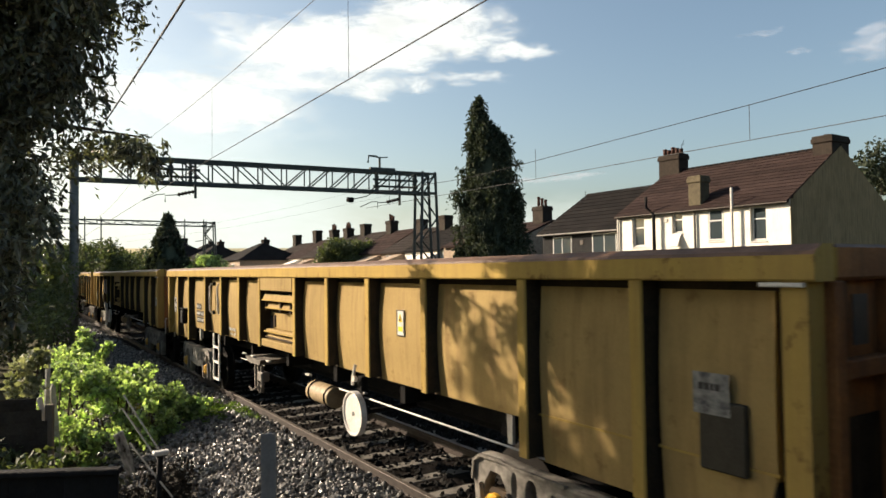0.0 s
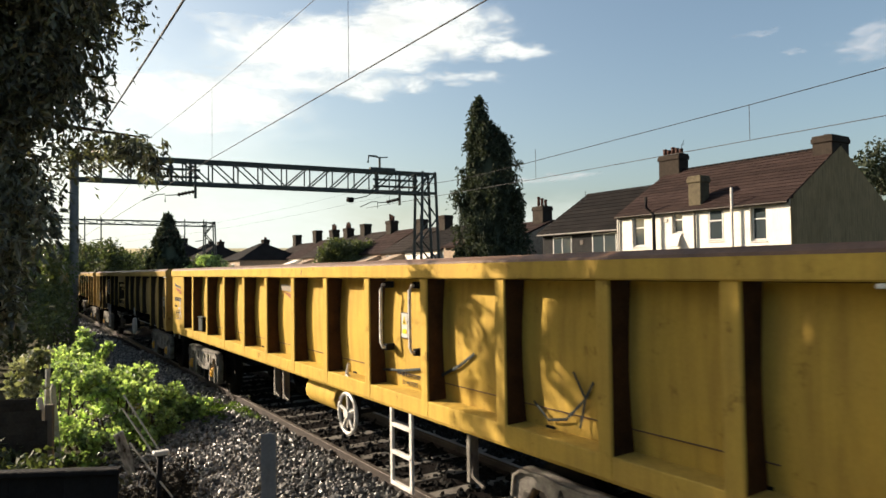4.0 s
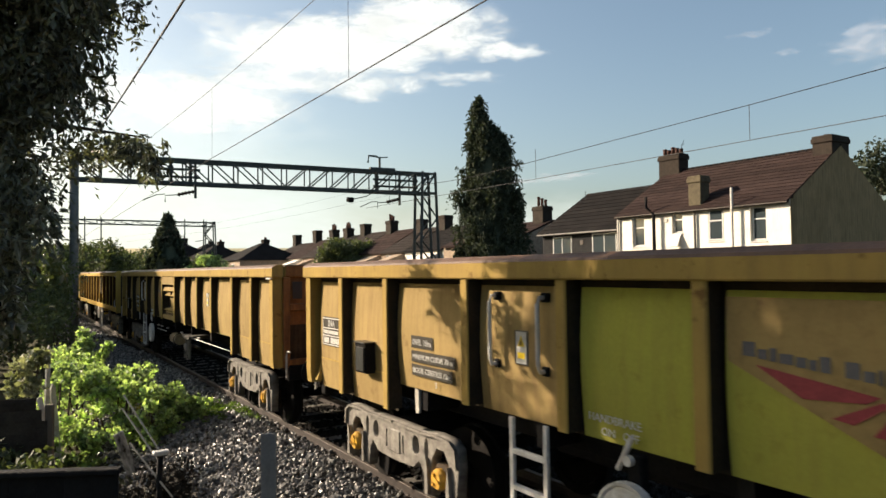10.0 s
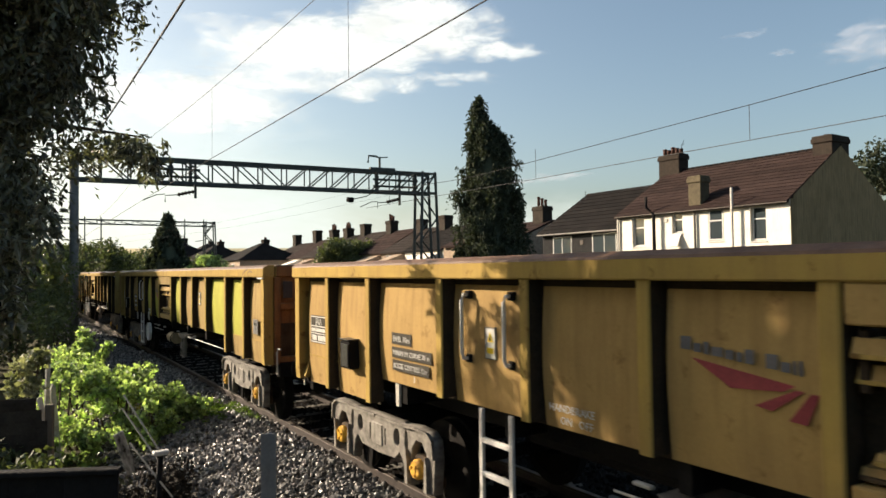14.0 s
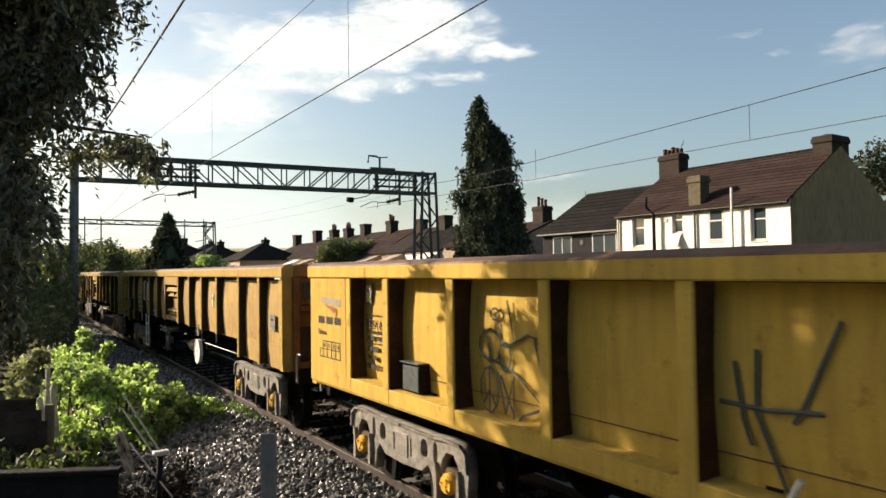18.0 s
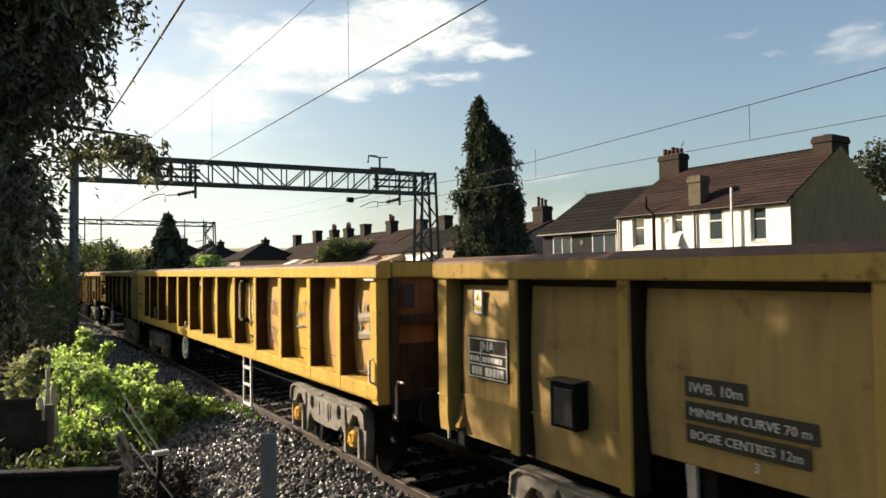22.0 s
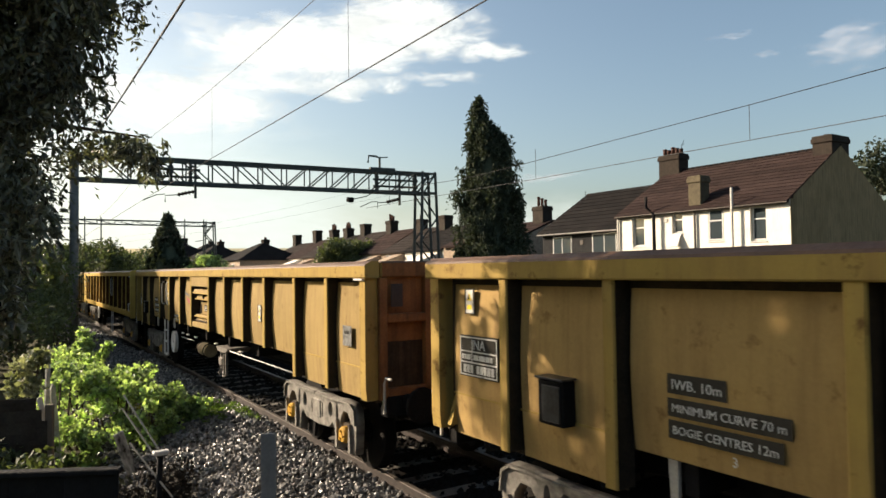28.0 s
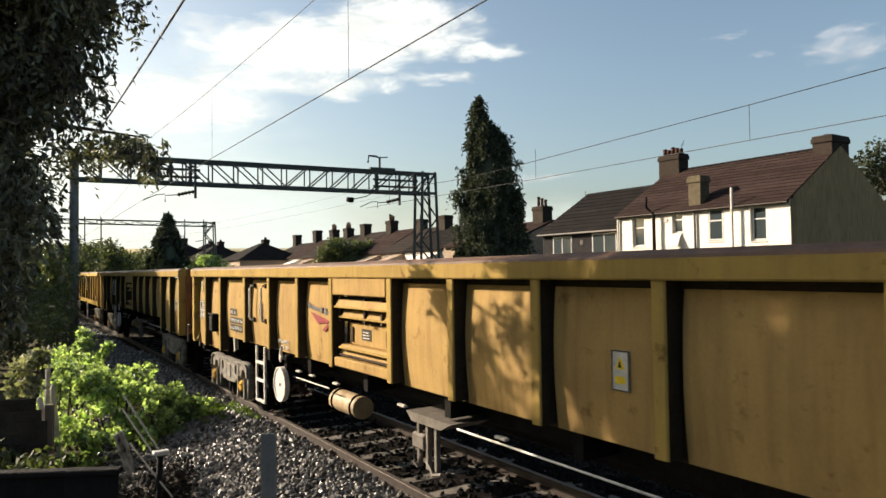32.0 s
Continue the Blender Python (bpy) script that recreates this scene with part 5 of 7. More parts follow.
# far track
far_contact = [(15.2, -12.0, 5.57), (15.2, 6.6, 5.57), (15.2, 17.6, 5.58), (15.0, 30.2, 5.64)]
far_cat = [(15.2, -12.0, 7.5)] + [(15.2, y, z) for y, z in ((0, 6.9), (6.58, 6.56), (9.63, 6.44), (17.6, 6.21), (21.6, 6.11), (30.0, 6.36))]
wire("contact_wire", [far_contact], 0.010, WIRE_L, "dull contact wire above the far rails")
wire("catenary_wire", [far_cat], 0.011, WIRE, "catenary wire above the far rails")
wire("dropper_wires", [[(15.2, 9.65, 5.58), (15.2, 9.65, 6.46)], [(15.2, 17.6, 5.58), (15.2, 17.6, 6.6)], [(15.1, 28.0, 5.6), (15.1, 28.0, 6.45)]], 0.008, WIRE_L, "thin upright dropper wires")
wire("feeder_wire", [sagging((2.0, -20, 6.9), (2.0, 31.3, 6.55), 0.45, 16)], 0.018, WIRE, "thick dark feeder wire beside the line")
for run in (sagging((15, 30.0, 6.6), (6, 62, 5.4), 0.4), sagging((16.5, 30.0, 6.4), (5.2, 62, 4.9), 0.4)):
    wire("tail_wire", [run], 0.004, WIRE_L, "pale wire running on to the next portal")


# ---------------------------------------------------------------- houses
def window(house, wall_x, y, z, w, h, style, inset=0.0, behind=None):
    """A window in a wall that faces the track: reveal, frame, panes, sill. y is its middle, z its sill."""
    bm = bmesh.new()
    x = wall_x + inset
    box(bm, x - 0.004, x + 0.10, y - w / 2 - 0.03, y + w / 2 + 0.03, z - 0.03, z + h + 0.03)
    win = part("window", bm, behind or PIPE_D, house, "white framed upper window" if style != "dark" else "dark window")
    t = 0.055
    bars = [(-w / 2, w / 2, 0, t), (-w / 2, w / 2, h - t, h), (-w / 2, -w / 2 + t, t, h - t), (w / 2 - t, w / 2, t, h - t)]
    if style in ("sash", "top"):
        bars.append((-w / 2 + t, w / 2 - t, h * 0.62, h * 0.62 + t))
    if style == "double":
        bars.append((-t / 2, t / 2, t, h - t))
    for a, b, c, d in bars:
        bm = bmesh.new()
        box(bm, x - 0.03, x + 0.02, y + a, y + b, z + c, z + d, 0.006)
        part("frame", bm, UPVC, win)
    bm = bmesh.new()
    box(bm, x - 0.012, x - 0.006, y - w / 2 + t, y + w / 2 - t, z + t, z + h - t)
    part("pane", bm, GLASS, win)
    bm = bmesh.new()
    box(bm, wall_x - (0.05 if inset else 0.08), wall_x - 0.002 if inset else x + 0.02, y - w / 2 - 0.06, y + w / 2 + 0.06, z - 0.09, z - 0.034, 0.01)
    part("sill", bm, UPVC, win)
    return win


def roof_slope(bm, y0, y1, x0, z0, x1, z1, thick=0.10):
    """One roof slope from its eaves (x0, z0) to its ridge (x1, z1)."""
    v = [bm.verts.new(p) for p in ((x0, y0, z0), (x0, y1, z0), (x1, y1, z1), (x1, y0, z1), (x0, y0, z0 - thick), (x0, y1, z0 - thick), (x1, y1, z1 - thick), (x1, y0, z1 - thick))]
    for q in ((0, 1, 2, 3), (7, 6, 5, 4), (0, 4, 5, 1), (1, 5, 6, 2), (2, 6, 7, 3), (3, 7, 4, 0)):
        bm.faces.new([v[i] for i in q])
    bmesh.ops.recalc_face_normals(bm, faces=bm.faces)


def tile_courses(roof, y0, y1, x0, z0, x1, z1, material, course=0.30):
    """Overlapping tile courses laid up the slope, one strip of tiles each."""
    length = math.hypot(x1 - x0, z1 - z0)
    n = int(length / course)
    ux, uz = (x1 - x0) / length, (z1 - z0) / length
    nx, nz = -uz * (1 if x1 > x0 else -1), abs(ux)
    for k in range(n):
        s = k * length / n
        bm = bmesh.new()
        tiles = max(1, int((y1 - y0) / 0.33))
        tw = (y1 - y0) / tiles
        for i in range(tiles):
            lift = 0.028 + 0.008 * RS.rand()
            a, b = y0 + i * tw + 0.006, y0 + (i + 1) * tw - 0.006
            p = [(x0 + ux * s + nx * lift, z0 + uz * s + nz * lift), (x0 + ux * (s + length / n + 0.03) + nx * 0.008, z0 + uz * (s + length / n + 0.03) + nz * 0.008),
                 (x0 + ux * (s + length / n), z0 + uz * (s + length / n)), (x0 + ux * s, z0 + uz * s)]
            u = [bm.verts.new((q[0], a, q[1])) for q in p]
            w = [bm.verts.new((q[0], b, q[1])) for q in p]
            for j in range(4):
                bm.faces.new((u[j], u[(j + 1) % 4], w[(j + 1) % 4], w[j]))
            bm.faces.new(u[::-1])
            bm.faces.new(w)
        bmesh.ops.recalc_face_normals(bm, faces=bm.faces)
        part("tile_course", bm, material, roof)


def chimney(house, x, y, z0, z1, wx, wy, pots, tall=0.35, material=None):
    bm = bmesh.new()
    box(bm, x - wx / 2, x + wx / 2, y - wy / 2, y + wy / 2, z0, z1 - 0.16, 0.01)
    c = part("chimney", bm, material or BRICK, house, "sooty brick chimney stack")
    bm = bmesh.new()
    box(bm, x - wx / 2 - 0.05, x + wx / 2 + 0.05, y - wy / 2 - 0.05, y + wy / 2 + 0.05, z1 - 0.30, z1 - 0.10, 0.015)
    part("oversailing_course", bm, material or BRICK, c)
    bm = bmesh.new()
    box(bm, x - wx / 2 - 0.02, x + wx / 2 + 0.02, y - wy / 2 - 0.02, y + wy / 2 + 0.02, z1 - 0.10, z1, 0.015)
    part("stack_cap", bm, material or BRICK, c)
    for k in range(pots):
        px, pyy = x, y + (k - (pots - 1) / 2) * wy / max(pots, 1)
        hh = tall * (0.7 + 0.4 * ((k * 37) % 5) / 4)
        bm = bmesh.new()
        tube(bm, [(px, pyy, z1), (px, pyy, z1 + hh * 0.85), (px, pyy, z1 + hh)], 0.105, 10, r_end=0.085)
        tube(bm, [(px, pyy, z1 + hh * 0.84), (px, pyy, z1 + hh * 1.0)], 0.115, 10)
        part("chimney_pot", bm, POT, c)
    return c


def drainpipe(house, x, y, z0, z1, r, material, bend=0.0):
    bm = bmesh.new()
    pts = [(x, y, z1), (x, y, z1 - 0.5), (x, y - bend, z1 - 0.85), (x, y - bend, z0)] if bend else [(x, y, z1), (x, y, z0)]
    tube(bm, pts, r, 8)
    part("drainpipe", bm, material, house)


def white_house():
    h = thing("terraced_house", None, None, "white rendered terraced house with brown tiled roof and chimneys", "house")
    y0, y1, xf, xr, ze, zr, g = 14.30, 22.95, 25.0, 28.9, 5.04, 7.43, -0.5
    xb = 2 * xr - xf
    bm = bmesh.new()
    openings = ((15.62, 3.52, 0.62, 1.33, "sash", 0.15), (17.52, 3.60, 0.68, 1.28, "top", 0.03), (19.47, 4.02, 0.50, 0.88, "top", 0.15), (21.68, 3.50, 0.66, 1.34, "sash", 0.15))
    ys = sorted({y0, y1} | {o[0] + k * (o[2] / 2 + 0.03) for o in openings for k in (-1, 1)})
    zs = sorted({g, ze} | {o[1] - 0.03 for o in openings} | {o[1] + o[3] + 0.03 for o in openings})
    grid = [[bm.verts.new((xf, y, z)) for z in zs] for y in ys]
    for a in range(len(ys) - 1):
        for b in range(len(zs) - 1):
            my, mz = (ys[a] + ys[a + 1]) / 2, (zs[b] + zs[b + 1]) / 2
            if not any(abs(my - o[0]) < o[2] / 2 and 0 < mz - o[1] < o[3] for o in openings):
                bm.faces.new((grid[a][b], grid[a][b + 1], grid[a + 1][b + 1], grid[a + 1][b]))
    deep = bmesh.ops.extrude_face_region(bm, geom=bm.faces[:] + bm.edges[:] + bm.verts[:], use_keep_orig=True)
    bmesh.ops.translate(bm, vec=(0.28, 0, 0), verts=[v for v in deep["geom"] if isinstance(v, bmesh.types.BMVert)])
    bmesh.ops.delete(bm, geom=[v for v in bm.verts if not v.link_faces], context="VERTS")
    bmesh.ops.recalc_face_normals(bm, faces=bm.faces)
    part("front_wall", bm, RENDER_W, h)
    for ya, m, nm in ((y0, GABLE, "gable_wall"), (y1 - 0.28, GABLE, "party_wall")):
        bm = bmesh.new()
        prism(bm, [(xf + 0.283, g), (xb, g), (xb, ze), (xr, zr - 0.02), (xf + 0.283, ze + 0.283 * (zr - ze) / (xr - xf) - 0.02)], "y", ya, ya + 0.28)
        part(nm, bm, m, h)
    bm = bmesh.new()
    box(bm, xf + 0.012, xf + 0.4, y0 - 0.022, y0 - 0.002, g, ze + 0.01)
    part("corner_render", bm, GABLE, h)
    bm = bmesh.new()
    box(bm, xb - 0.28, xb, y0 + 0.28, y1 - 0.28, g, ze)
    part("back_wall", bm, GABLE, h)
    bm = bmesh.new()
    roof_slope(bm, y0 + 0.02, y1 + 0.05, xf - 0.18, ze - 0.08, xr, zr)
    roof_slope(bm, y0 + 0.02, y1 + 0.05, xb + 0.18, ze - 0.08, xr, zr)
    roof = part("roof", bm, TILE, h)
    tile_courses(roof, y0 + 0.02, y1 + 0.05, xf - 0.18, ze - 0.08, xr, zr, TILE)
    bm = bmesh.new()
    for k in range(26):
        ya = y0 + 0.02 + k * (y1 - y0) / 26
        tube(bm, [(xr, ya, zr - 0.02), (xr, ya + (y1 - y0) / 26 + 0.02, zr - 0.012)], 0.085, 8)
    part("ridge_tiles", bm, TILE_D, roof)
    bm = bmesh.new()
    box(bm, xf - 0.25, xf - 0.18, y0, y1, ze - 0.15, ze - 0.09, 0.02)
    part("gutter", bm, PIPE_D, h)
    for y, z, w, hh, st, inset in openings:
        window(h, xf, y, z, w, hh, st, inset, CURTAIN)
    # the small window stands open, hinged outwards
    bm = bmesh.new()
    prism(bm, [(xf - 0.03, 3.98), (xf - 0.34, 3.40), (xf - 0.30, 3.38), (xf + 0.0, 3.95)], "y", 19.24, 19.70)
    part("open_casement", bm, UPVC, h, "white casement standing open")
    drainpipe(h, xf - 0.24, 16.60, g, 5.70, 0.055, PIPE_G)
    drainpipe(h, xf - 0.08, 18.50, g, 4.95, 0.05, PIPE_D)
    drainpipe(h, xf - 0.24, 20.98, g, 5.75, 0.075, UNDER, 0.42)
    drainpipe(h, xf - 0.08, 22.85, g, 4.95, 0.05, PIPE_G)
    bm = bmesh.new()
    box(bm, xf - 0.04, xf, 19.95, 20.15, 4.50, 4.68, 0.02)
    part("alarm_box", bm, PIPE_G, h)
    # stacks: at the gable, at the party wall, and one rising through the front slope
    chimney(h, xr, y0 + 0.42, zr - 0.55, zr + 0.42, 1.35, 0.80, 0, material=BRICK)
    chimney(h, xr, 22.65, zr - 0.5, zr + 0.85, 0.75, 1.25, 5, 0.36)
    chimney(h, xf + 0.42, 18.62, ze - 0.15, ze + 1.42, 0.62, 0.62, 0, material=STACK)
    bm = bmesh.new()
    for k in range(6):
        tube(bm, [(xr - 0.4 + 0.16 * k, y0 + 0.4, zr + 0.40), (xr - 0.4 + 0.16 * k, y0 + 0.4, zr + 0.44 + 0.10 * RS.rand())], 0.07, 6)
    part("mortar_caps", bm, BRICK, h)
    bm = bmesh.new()
    tube(bm, [(xr, 22.3, zr + 0.8), (xr - 0.1, 21.9, zr + 1.5)], 0.015, 4)
    tube(bm, [(xr - 0.2, 22.0, zr + 1.25), (xr + 0.1, 22.05, zr + 1.35)], 0.012, 4)
    part("aerial", bm, STEEL, h)


white_house()


def dark_house():
    h = thing("house", None, None, "brick house, its front darkened for shade, with a hipped brown tiled roof", "house")
    xf, y0, y1, g, ze = 26.0, 22.99, 29.6, -0.5, 4.50
    xr, zr = 28.6, 6.84
    # Front wall coloured dark for the shade under the eaves.
    bm = bmesh.new()
    box(bm, xf, xf + 0.28, y0 + 0.02, y1, g, ze)
    box(bm, xf + 0.28, xf + 5.2, y1 - 0.28, y1, g, ze)
    part("wall", bm, SHADE_WOOD, h)
    bm = bmesh.new()
    hx, hy = xr, 28.45
    v = [bm.verts.new(p) for p in ((xf - 0.25, y0 + 0.02, ze - 0.05), (xf - 0.25, y1 + 0.25, ze - 0.05), (hx, hy, zr), (hx, y0 + 0.02, zr), (2 * hx - xf, y1 + 0.25, ze - 0.05), (2 * hx - xf, y0 + 0.02, ze - 0.05))]
    for q in ((0, 3, 2, 1), (1, 2, 4), (2, 3, 5, 4), (0, 1, 4, 5), (0, 5, 3)):
        bm.faces.new([v[i] for i in q])
    bmesh.ops.recalc_face_normals(bm, faces=bm.faces)
    roof = part("roof", bm, TILE_D, h)
    # courses on the front slope, shortened towards the hip
    n = 11
    for k in range(n):
        u, u2 = k / n, (k + 1) / n
        ya = (y1 + 0.25) * (1 - u) + hy * u
        xa, za = (xf - 0.25) * (1 - u) + hx * u, (ze - 0.05) * (1 - u) + zr * u
        xb, zb = (xf - 0.25) * (1 - u2) + hx * u2, (ze - 0.05) * (1 - u2) + zr * u2
        bm = bmesh.new()
        prism(bm, [(xa - 0.02, za + 0.035), (xb, zb + 0.012), (xb, zb - 0.02), (xa, za - 0.02)], "y", y0 + 0.02, ya - 0.05)
        part("tile_course", bm, TILE_D, roof)
    bm = bmesh.new()
    box(bm, xf - 0.33, xf - 0.24, y0 + 0.05, y1 + 0.2, ze - 0.15, ze - 0.06, 0.02)
    part("gutter", bm, EAVES, h)
    window(h, xf, 27.95, 3.05, 1.5, 1.2, "double")
    window(h, xf, 24.8, 3.05, 1.7, 1.25, "double")
    bm = bmesh.new()
    box(bm, xf - 0.05, xf, 26.3, 26.55, 3.75, 4.0, 0.02)
    part("alarm_box", bm, PIPE_D, h)
    bm = bmesh.new()
    tube(bm, [(hx - 0.5, 28.2, 6.2), (hx - 0.5, 28.2, 6.95)], 0.02, 4)
    part("aerial", bm, STEEL, h)


dark_house()


def row_house(y, width, xr, zr, ze, roof_m, wall_m, stack_y, pots, stack_h, depth=3.8):
    """One house of the far terrace, its ridge along the line."""
    h = thing("terraced_house", None, None, "terraced house with grey brown tiled roof and brick chimney", "house", "far terrace")
    xf = xr - depth
    bm = bmesh.new()
    box(bm, xf, xf + 0.3, y, y + width, -0.5, ze)
    prism(bm, [(xf + 0.3, -0.5), (xr + depth, -0.5), (xr + depth, ze), (xr, zr - 0.1), (xf + 0.3, ze)], "y", y, y + 0.25)
    part("wall", bm, wall_m, h)
    bm = bmesh.new()
    roof_slope(bm, y, y + width, xf - 0.25, ze - 0.08, xr, zr)
    roof_slope(bm, y, y + width, xr + depth + 0.25, ze - 0.08, xr, zr)
    r = part("roof", bm, roof_m, h)
    tile_courses(r, y, y + width, xf - 0.25, ze - 0.08, xr, zr, roof_m, 0.5)
    chimney(h, xr - 0.2, y + stack_y, zr - 0.7, zr + stack_h, 0.85, 1.05, pots, 0.62)
    for k in range(2):
        window(h, xf, y + width * (0.28 + 0.44 * k), ze - 1.5, 0.9, 1.15, "sash")
    # rear outshut with a lean-to roof
    bm = bmesh.new()
    prism(bm, [(xf - 2.2, -0.5), (xf - 0.01, -0.5), (xf - 0.01, ze - 0.25), (xf - 2.2, ze - 1.0)], "y", y + 0.3, y + width * 0.45)
    part("outshut", bm, wall_m, h)


for i, (y, w, zr, m, wm, pots, sh) in enumerate(((43.6, 6.0, 6.2, TILE_D, RENDER_W, 0, 1.0), (49.6, 4.1, 6.3, TILE_G, BRICK_L, 1, 0.85), (53.7, 5.6, 6.4, TILE, BRICK_L, 3, 1.0),
                                                 (59.3, 5.8, 6.45, TILE_G, RENDER_W, 0, 1.0), (65.1, 4.3, 6.4, TILE_D, BRICK_L, 6, 0.85), (69.4, 3.9, 6.35, TILE_G, BRICK_L, 5, 0.95),
                                                 (73.3, 5.1, 6.25, TILE, RENDER_W, 0, 1.25), (78.4, 6.9, 6.1, TILE_G, BRICK_L, 0, 1.2))):
    row_house(y, w, 32.0, zr, 4.15, m, wm, w - 0.8, pots, sh)
row_house(33.6, 7.8, 30.6, 5.75, 4.25, TILE, BRICK_L, 1.0, 3, 0.95)


def hip_house(x, y, w, d, ze, zr, m, wall):
    h = thing("bungalow", None, None, "low house with a hipped dark tiled roof", "house", "far houses")
    bm = bmesh.new()
    box(bm, x, x + d, y, y + w, -0.5, ze)
    part("wall", bm, wall, h)
    bm = bmesh.new()
    v = [bm.verts.new(p) for p in ((x - 0.3, y - 0.3, ze), (x + d + 0.3, y - 0.3, ze), (x + d + 0.3, y + w + 0.3, ze), (x - 0.3, y + w + 0.3, ze), (x + d / 2, y + d * 0.45, zr), (x + d / 2, y + w - d * 0.45, zr))]
    for q in ((0, 1, 4), (1, 2, 5, 4), (2, 3, 5), (3, 0, 4, 5), (0, 3, 2, 1)):
        bm.faces.new([v[i] for i in q])
    bmesh.ops.recalc_face_normals(bm, faces=bm.faces)
    part("roof", bm, m, h)
    chimney(h, x + d * 0.6, y + w * 0.6, zr - 0.8, zr + 0.5, 0.8, 0.8, 2)
    for k in range(2):
        window(h, x, y + w * (0.3 + 0.4 * k), ze - 1.6, 1.2, 1.2, "double")


hip_house(22.4, 78, 9, 8, 3.9, 6.1, TILE_D, BRICK_L)
hip_house(20.5, 92, 9, 8, 4.0, 6.4, TILE_D, BRICK)
hip_house(17.5, 104, 9, 9, 4.6, 7.4, TILE_D, BRICK)
hip_house(23.5, 112, 9, 9, 4.6, 7.4, TILE_G, BRICK_L)
hip_house(8.0, 150, 12, 10, 4.6, 7.6, TILE_D, BRICK_L)


# ---------------------------------------------------------------- plants
def sun_gap(p):
    """True where the foliage is thin along the sun's direction, so that flecks of light fall on the line."""
    u = p[:, 1] + 1.3 * p[:, 0]
    v = p[:, 2] + 0.72 * p[:, 0]
    return np.sin(6.1 * u + 1.2 * np.sin(2.3 * v) + 0.6) * np.sin(2.65 * v + 0.4 * np.sin(3.1 * u) + 1.1) > 0.88


def leaves(name, centres, radii, per, size, aspect, seed, droop=0.0, flat=1.0, shell=0.55, gaps=False):
    """Many small folded leaves round the clump centres, as one mesh."""
    rs = np.random.RandomState(seed)
    verts, faces = [], []
    k = 0
    for c, r, n in zip(centres, radii, per):
        d = rs.normal(size=(n, 3))
        d /= np.linalg.norm(d, axis=1)[:, None]
        rad = (shell + (1 - shell) * rs.rand(n)) ** (1 / 1.4) * (0.75 + 0.5 * rs.rand(n))
        p = np.array(c) + d * rad[:, None] * np.array(r)
        if gaps:
            p = p[~sun_gap(p)]
            n = len(p)
        ax = rs.normal(size=(n, 3))
        ax[:, 2] -= droop
        ax /= np.linalg.norm(ax, axis=1)[:, None]
        side = np.cross(ax, rs.normal(size=(n, 3)))
        side /= np.linalg.norm(side, axis=1)[:, None]
        up = np.cross(side, ax)
        L = size * (0.6 + 0.8 * rs.rand(n))[:, None]
        W = L * aspect
        a = p - ax * L * 0.5
        b = p + side * W * 0.5 + up * W * 0.18
        e = p + ax * L * 0.5
        g = p - side * W * 0.5 + up * W * 0.18
        block = np.stack([a, b, e, g], axis=1).reshape(-1, 3)
        verts.append(block)
        idx = np.arange(n)[:, None] * 4 + k
        faces.append(np.concatenate([idx + np.array([[0, 1, 2]]), idx + np.array([[0, 2, 3]])]))
        k += 4 * n
    me = bpy.data.meshes.new(name)
    me.from_pydata(np.concatenate(verts).tolist(), [], np.concatenate(faces).tolist())
    return me


def leaf_part(name, parent, material, *args, label="", **kw):
    me = leaves(name, *args, **kw)
    me.materials.append(material)
    ob = new(name, me)
    ob.parent = parent
    if label:
        ob["label"] = label
    return ob


def limbs(root, base, tips, r0, r1):
    for t in tips:
        b, t = Vector(base), Vector(t)
        m = b.lerp(t, 0.5) + Vector((0.1 * RS.randn(), 0.1 * RS.randn(), 0.15))
        bm = bmesh.new()
        tube(bm, [b, m, t], r0, 6, r_end=r1)
        part("limb", bm, BARK, root)


def hanging(name, centres, strings, each, length, size, aspect, seed, spread=0.35, gaps=False):
    """Leaves strung along drooping twigs, as one mesh."""
    rs = np.random.RandomState(seed)
    c = np.repeat(np.array(centres), strings, axis=0)
    m = len(c)
    p0 = c + rs.normal(size=(m, 3)) * np.array([spread, spread, spread * 0.8])
    a = rs.rand(m) * 6.283
    out = np.stack([np.cos(a), np.sin(a), np.zeros(m)], axis=1) * (0.25 + 0.35 * rs.rand(m))[:, None]
    L = length * (0.5 + 0.8 * rs.rand(m))[:, None]
    u = np.linspace(0, 1, each)[None, :, None]
    drop = np.array([0, 0, -1.0])
    p = p0[:, None, :] + L[:, None, :] * (out[:, None, :] * (u * 1.1 - 0.35 * u * u) + drop * (u * u * 0.95 + 0.03 * u))
    p = p.reshape(-1, 3) + rs.normal(size=(m * each, 3)) * 0.022
    lean = np.repeat(out, each, axis=0)
    if gaps:
        open_sky = sun_gap(p)
        p, lean = p[~open_sky], lean[~open_sky]
    n = len(p)
    ax = rs.normal(size=(n, 3)) * 0.62 + lean * 0.7
    ax[:, 2] -= 0.75
    ax /= np.linalg.norm(ax, axis=1)[:, None]
    side = np.cross(ax, rs.normal(size=(n, 3)))
    side /= np.linalg.norm(side, axis=1)[:, None]
    up = np.cross(side, ax)
    S = size * (0.6 + 0.7 * rs.rand(n))[:, None]
    W = S * aspect
    v = np.stack([p, p + ax * S * 0.45 + side * W * 0.5 + up * W * 0.15, p + ax * S - up * W * 0.2, p + ax * S * 0.45 - side * W * 0.5 + up * W * 0.15], axis=1).reshape(-1, 3)
    idx = np.arange(n)[:, None] * 4
    f = np.concatenate([idx + np.array([[0, 1, 2]]), idx + np.array([[0, 2, 3]])])
    me = bpy.data.meshes.new(name)
    me.from_pydata(v.tolist(), [], f.tolist())
    return me


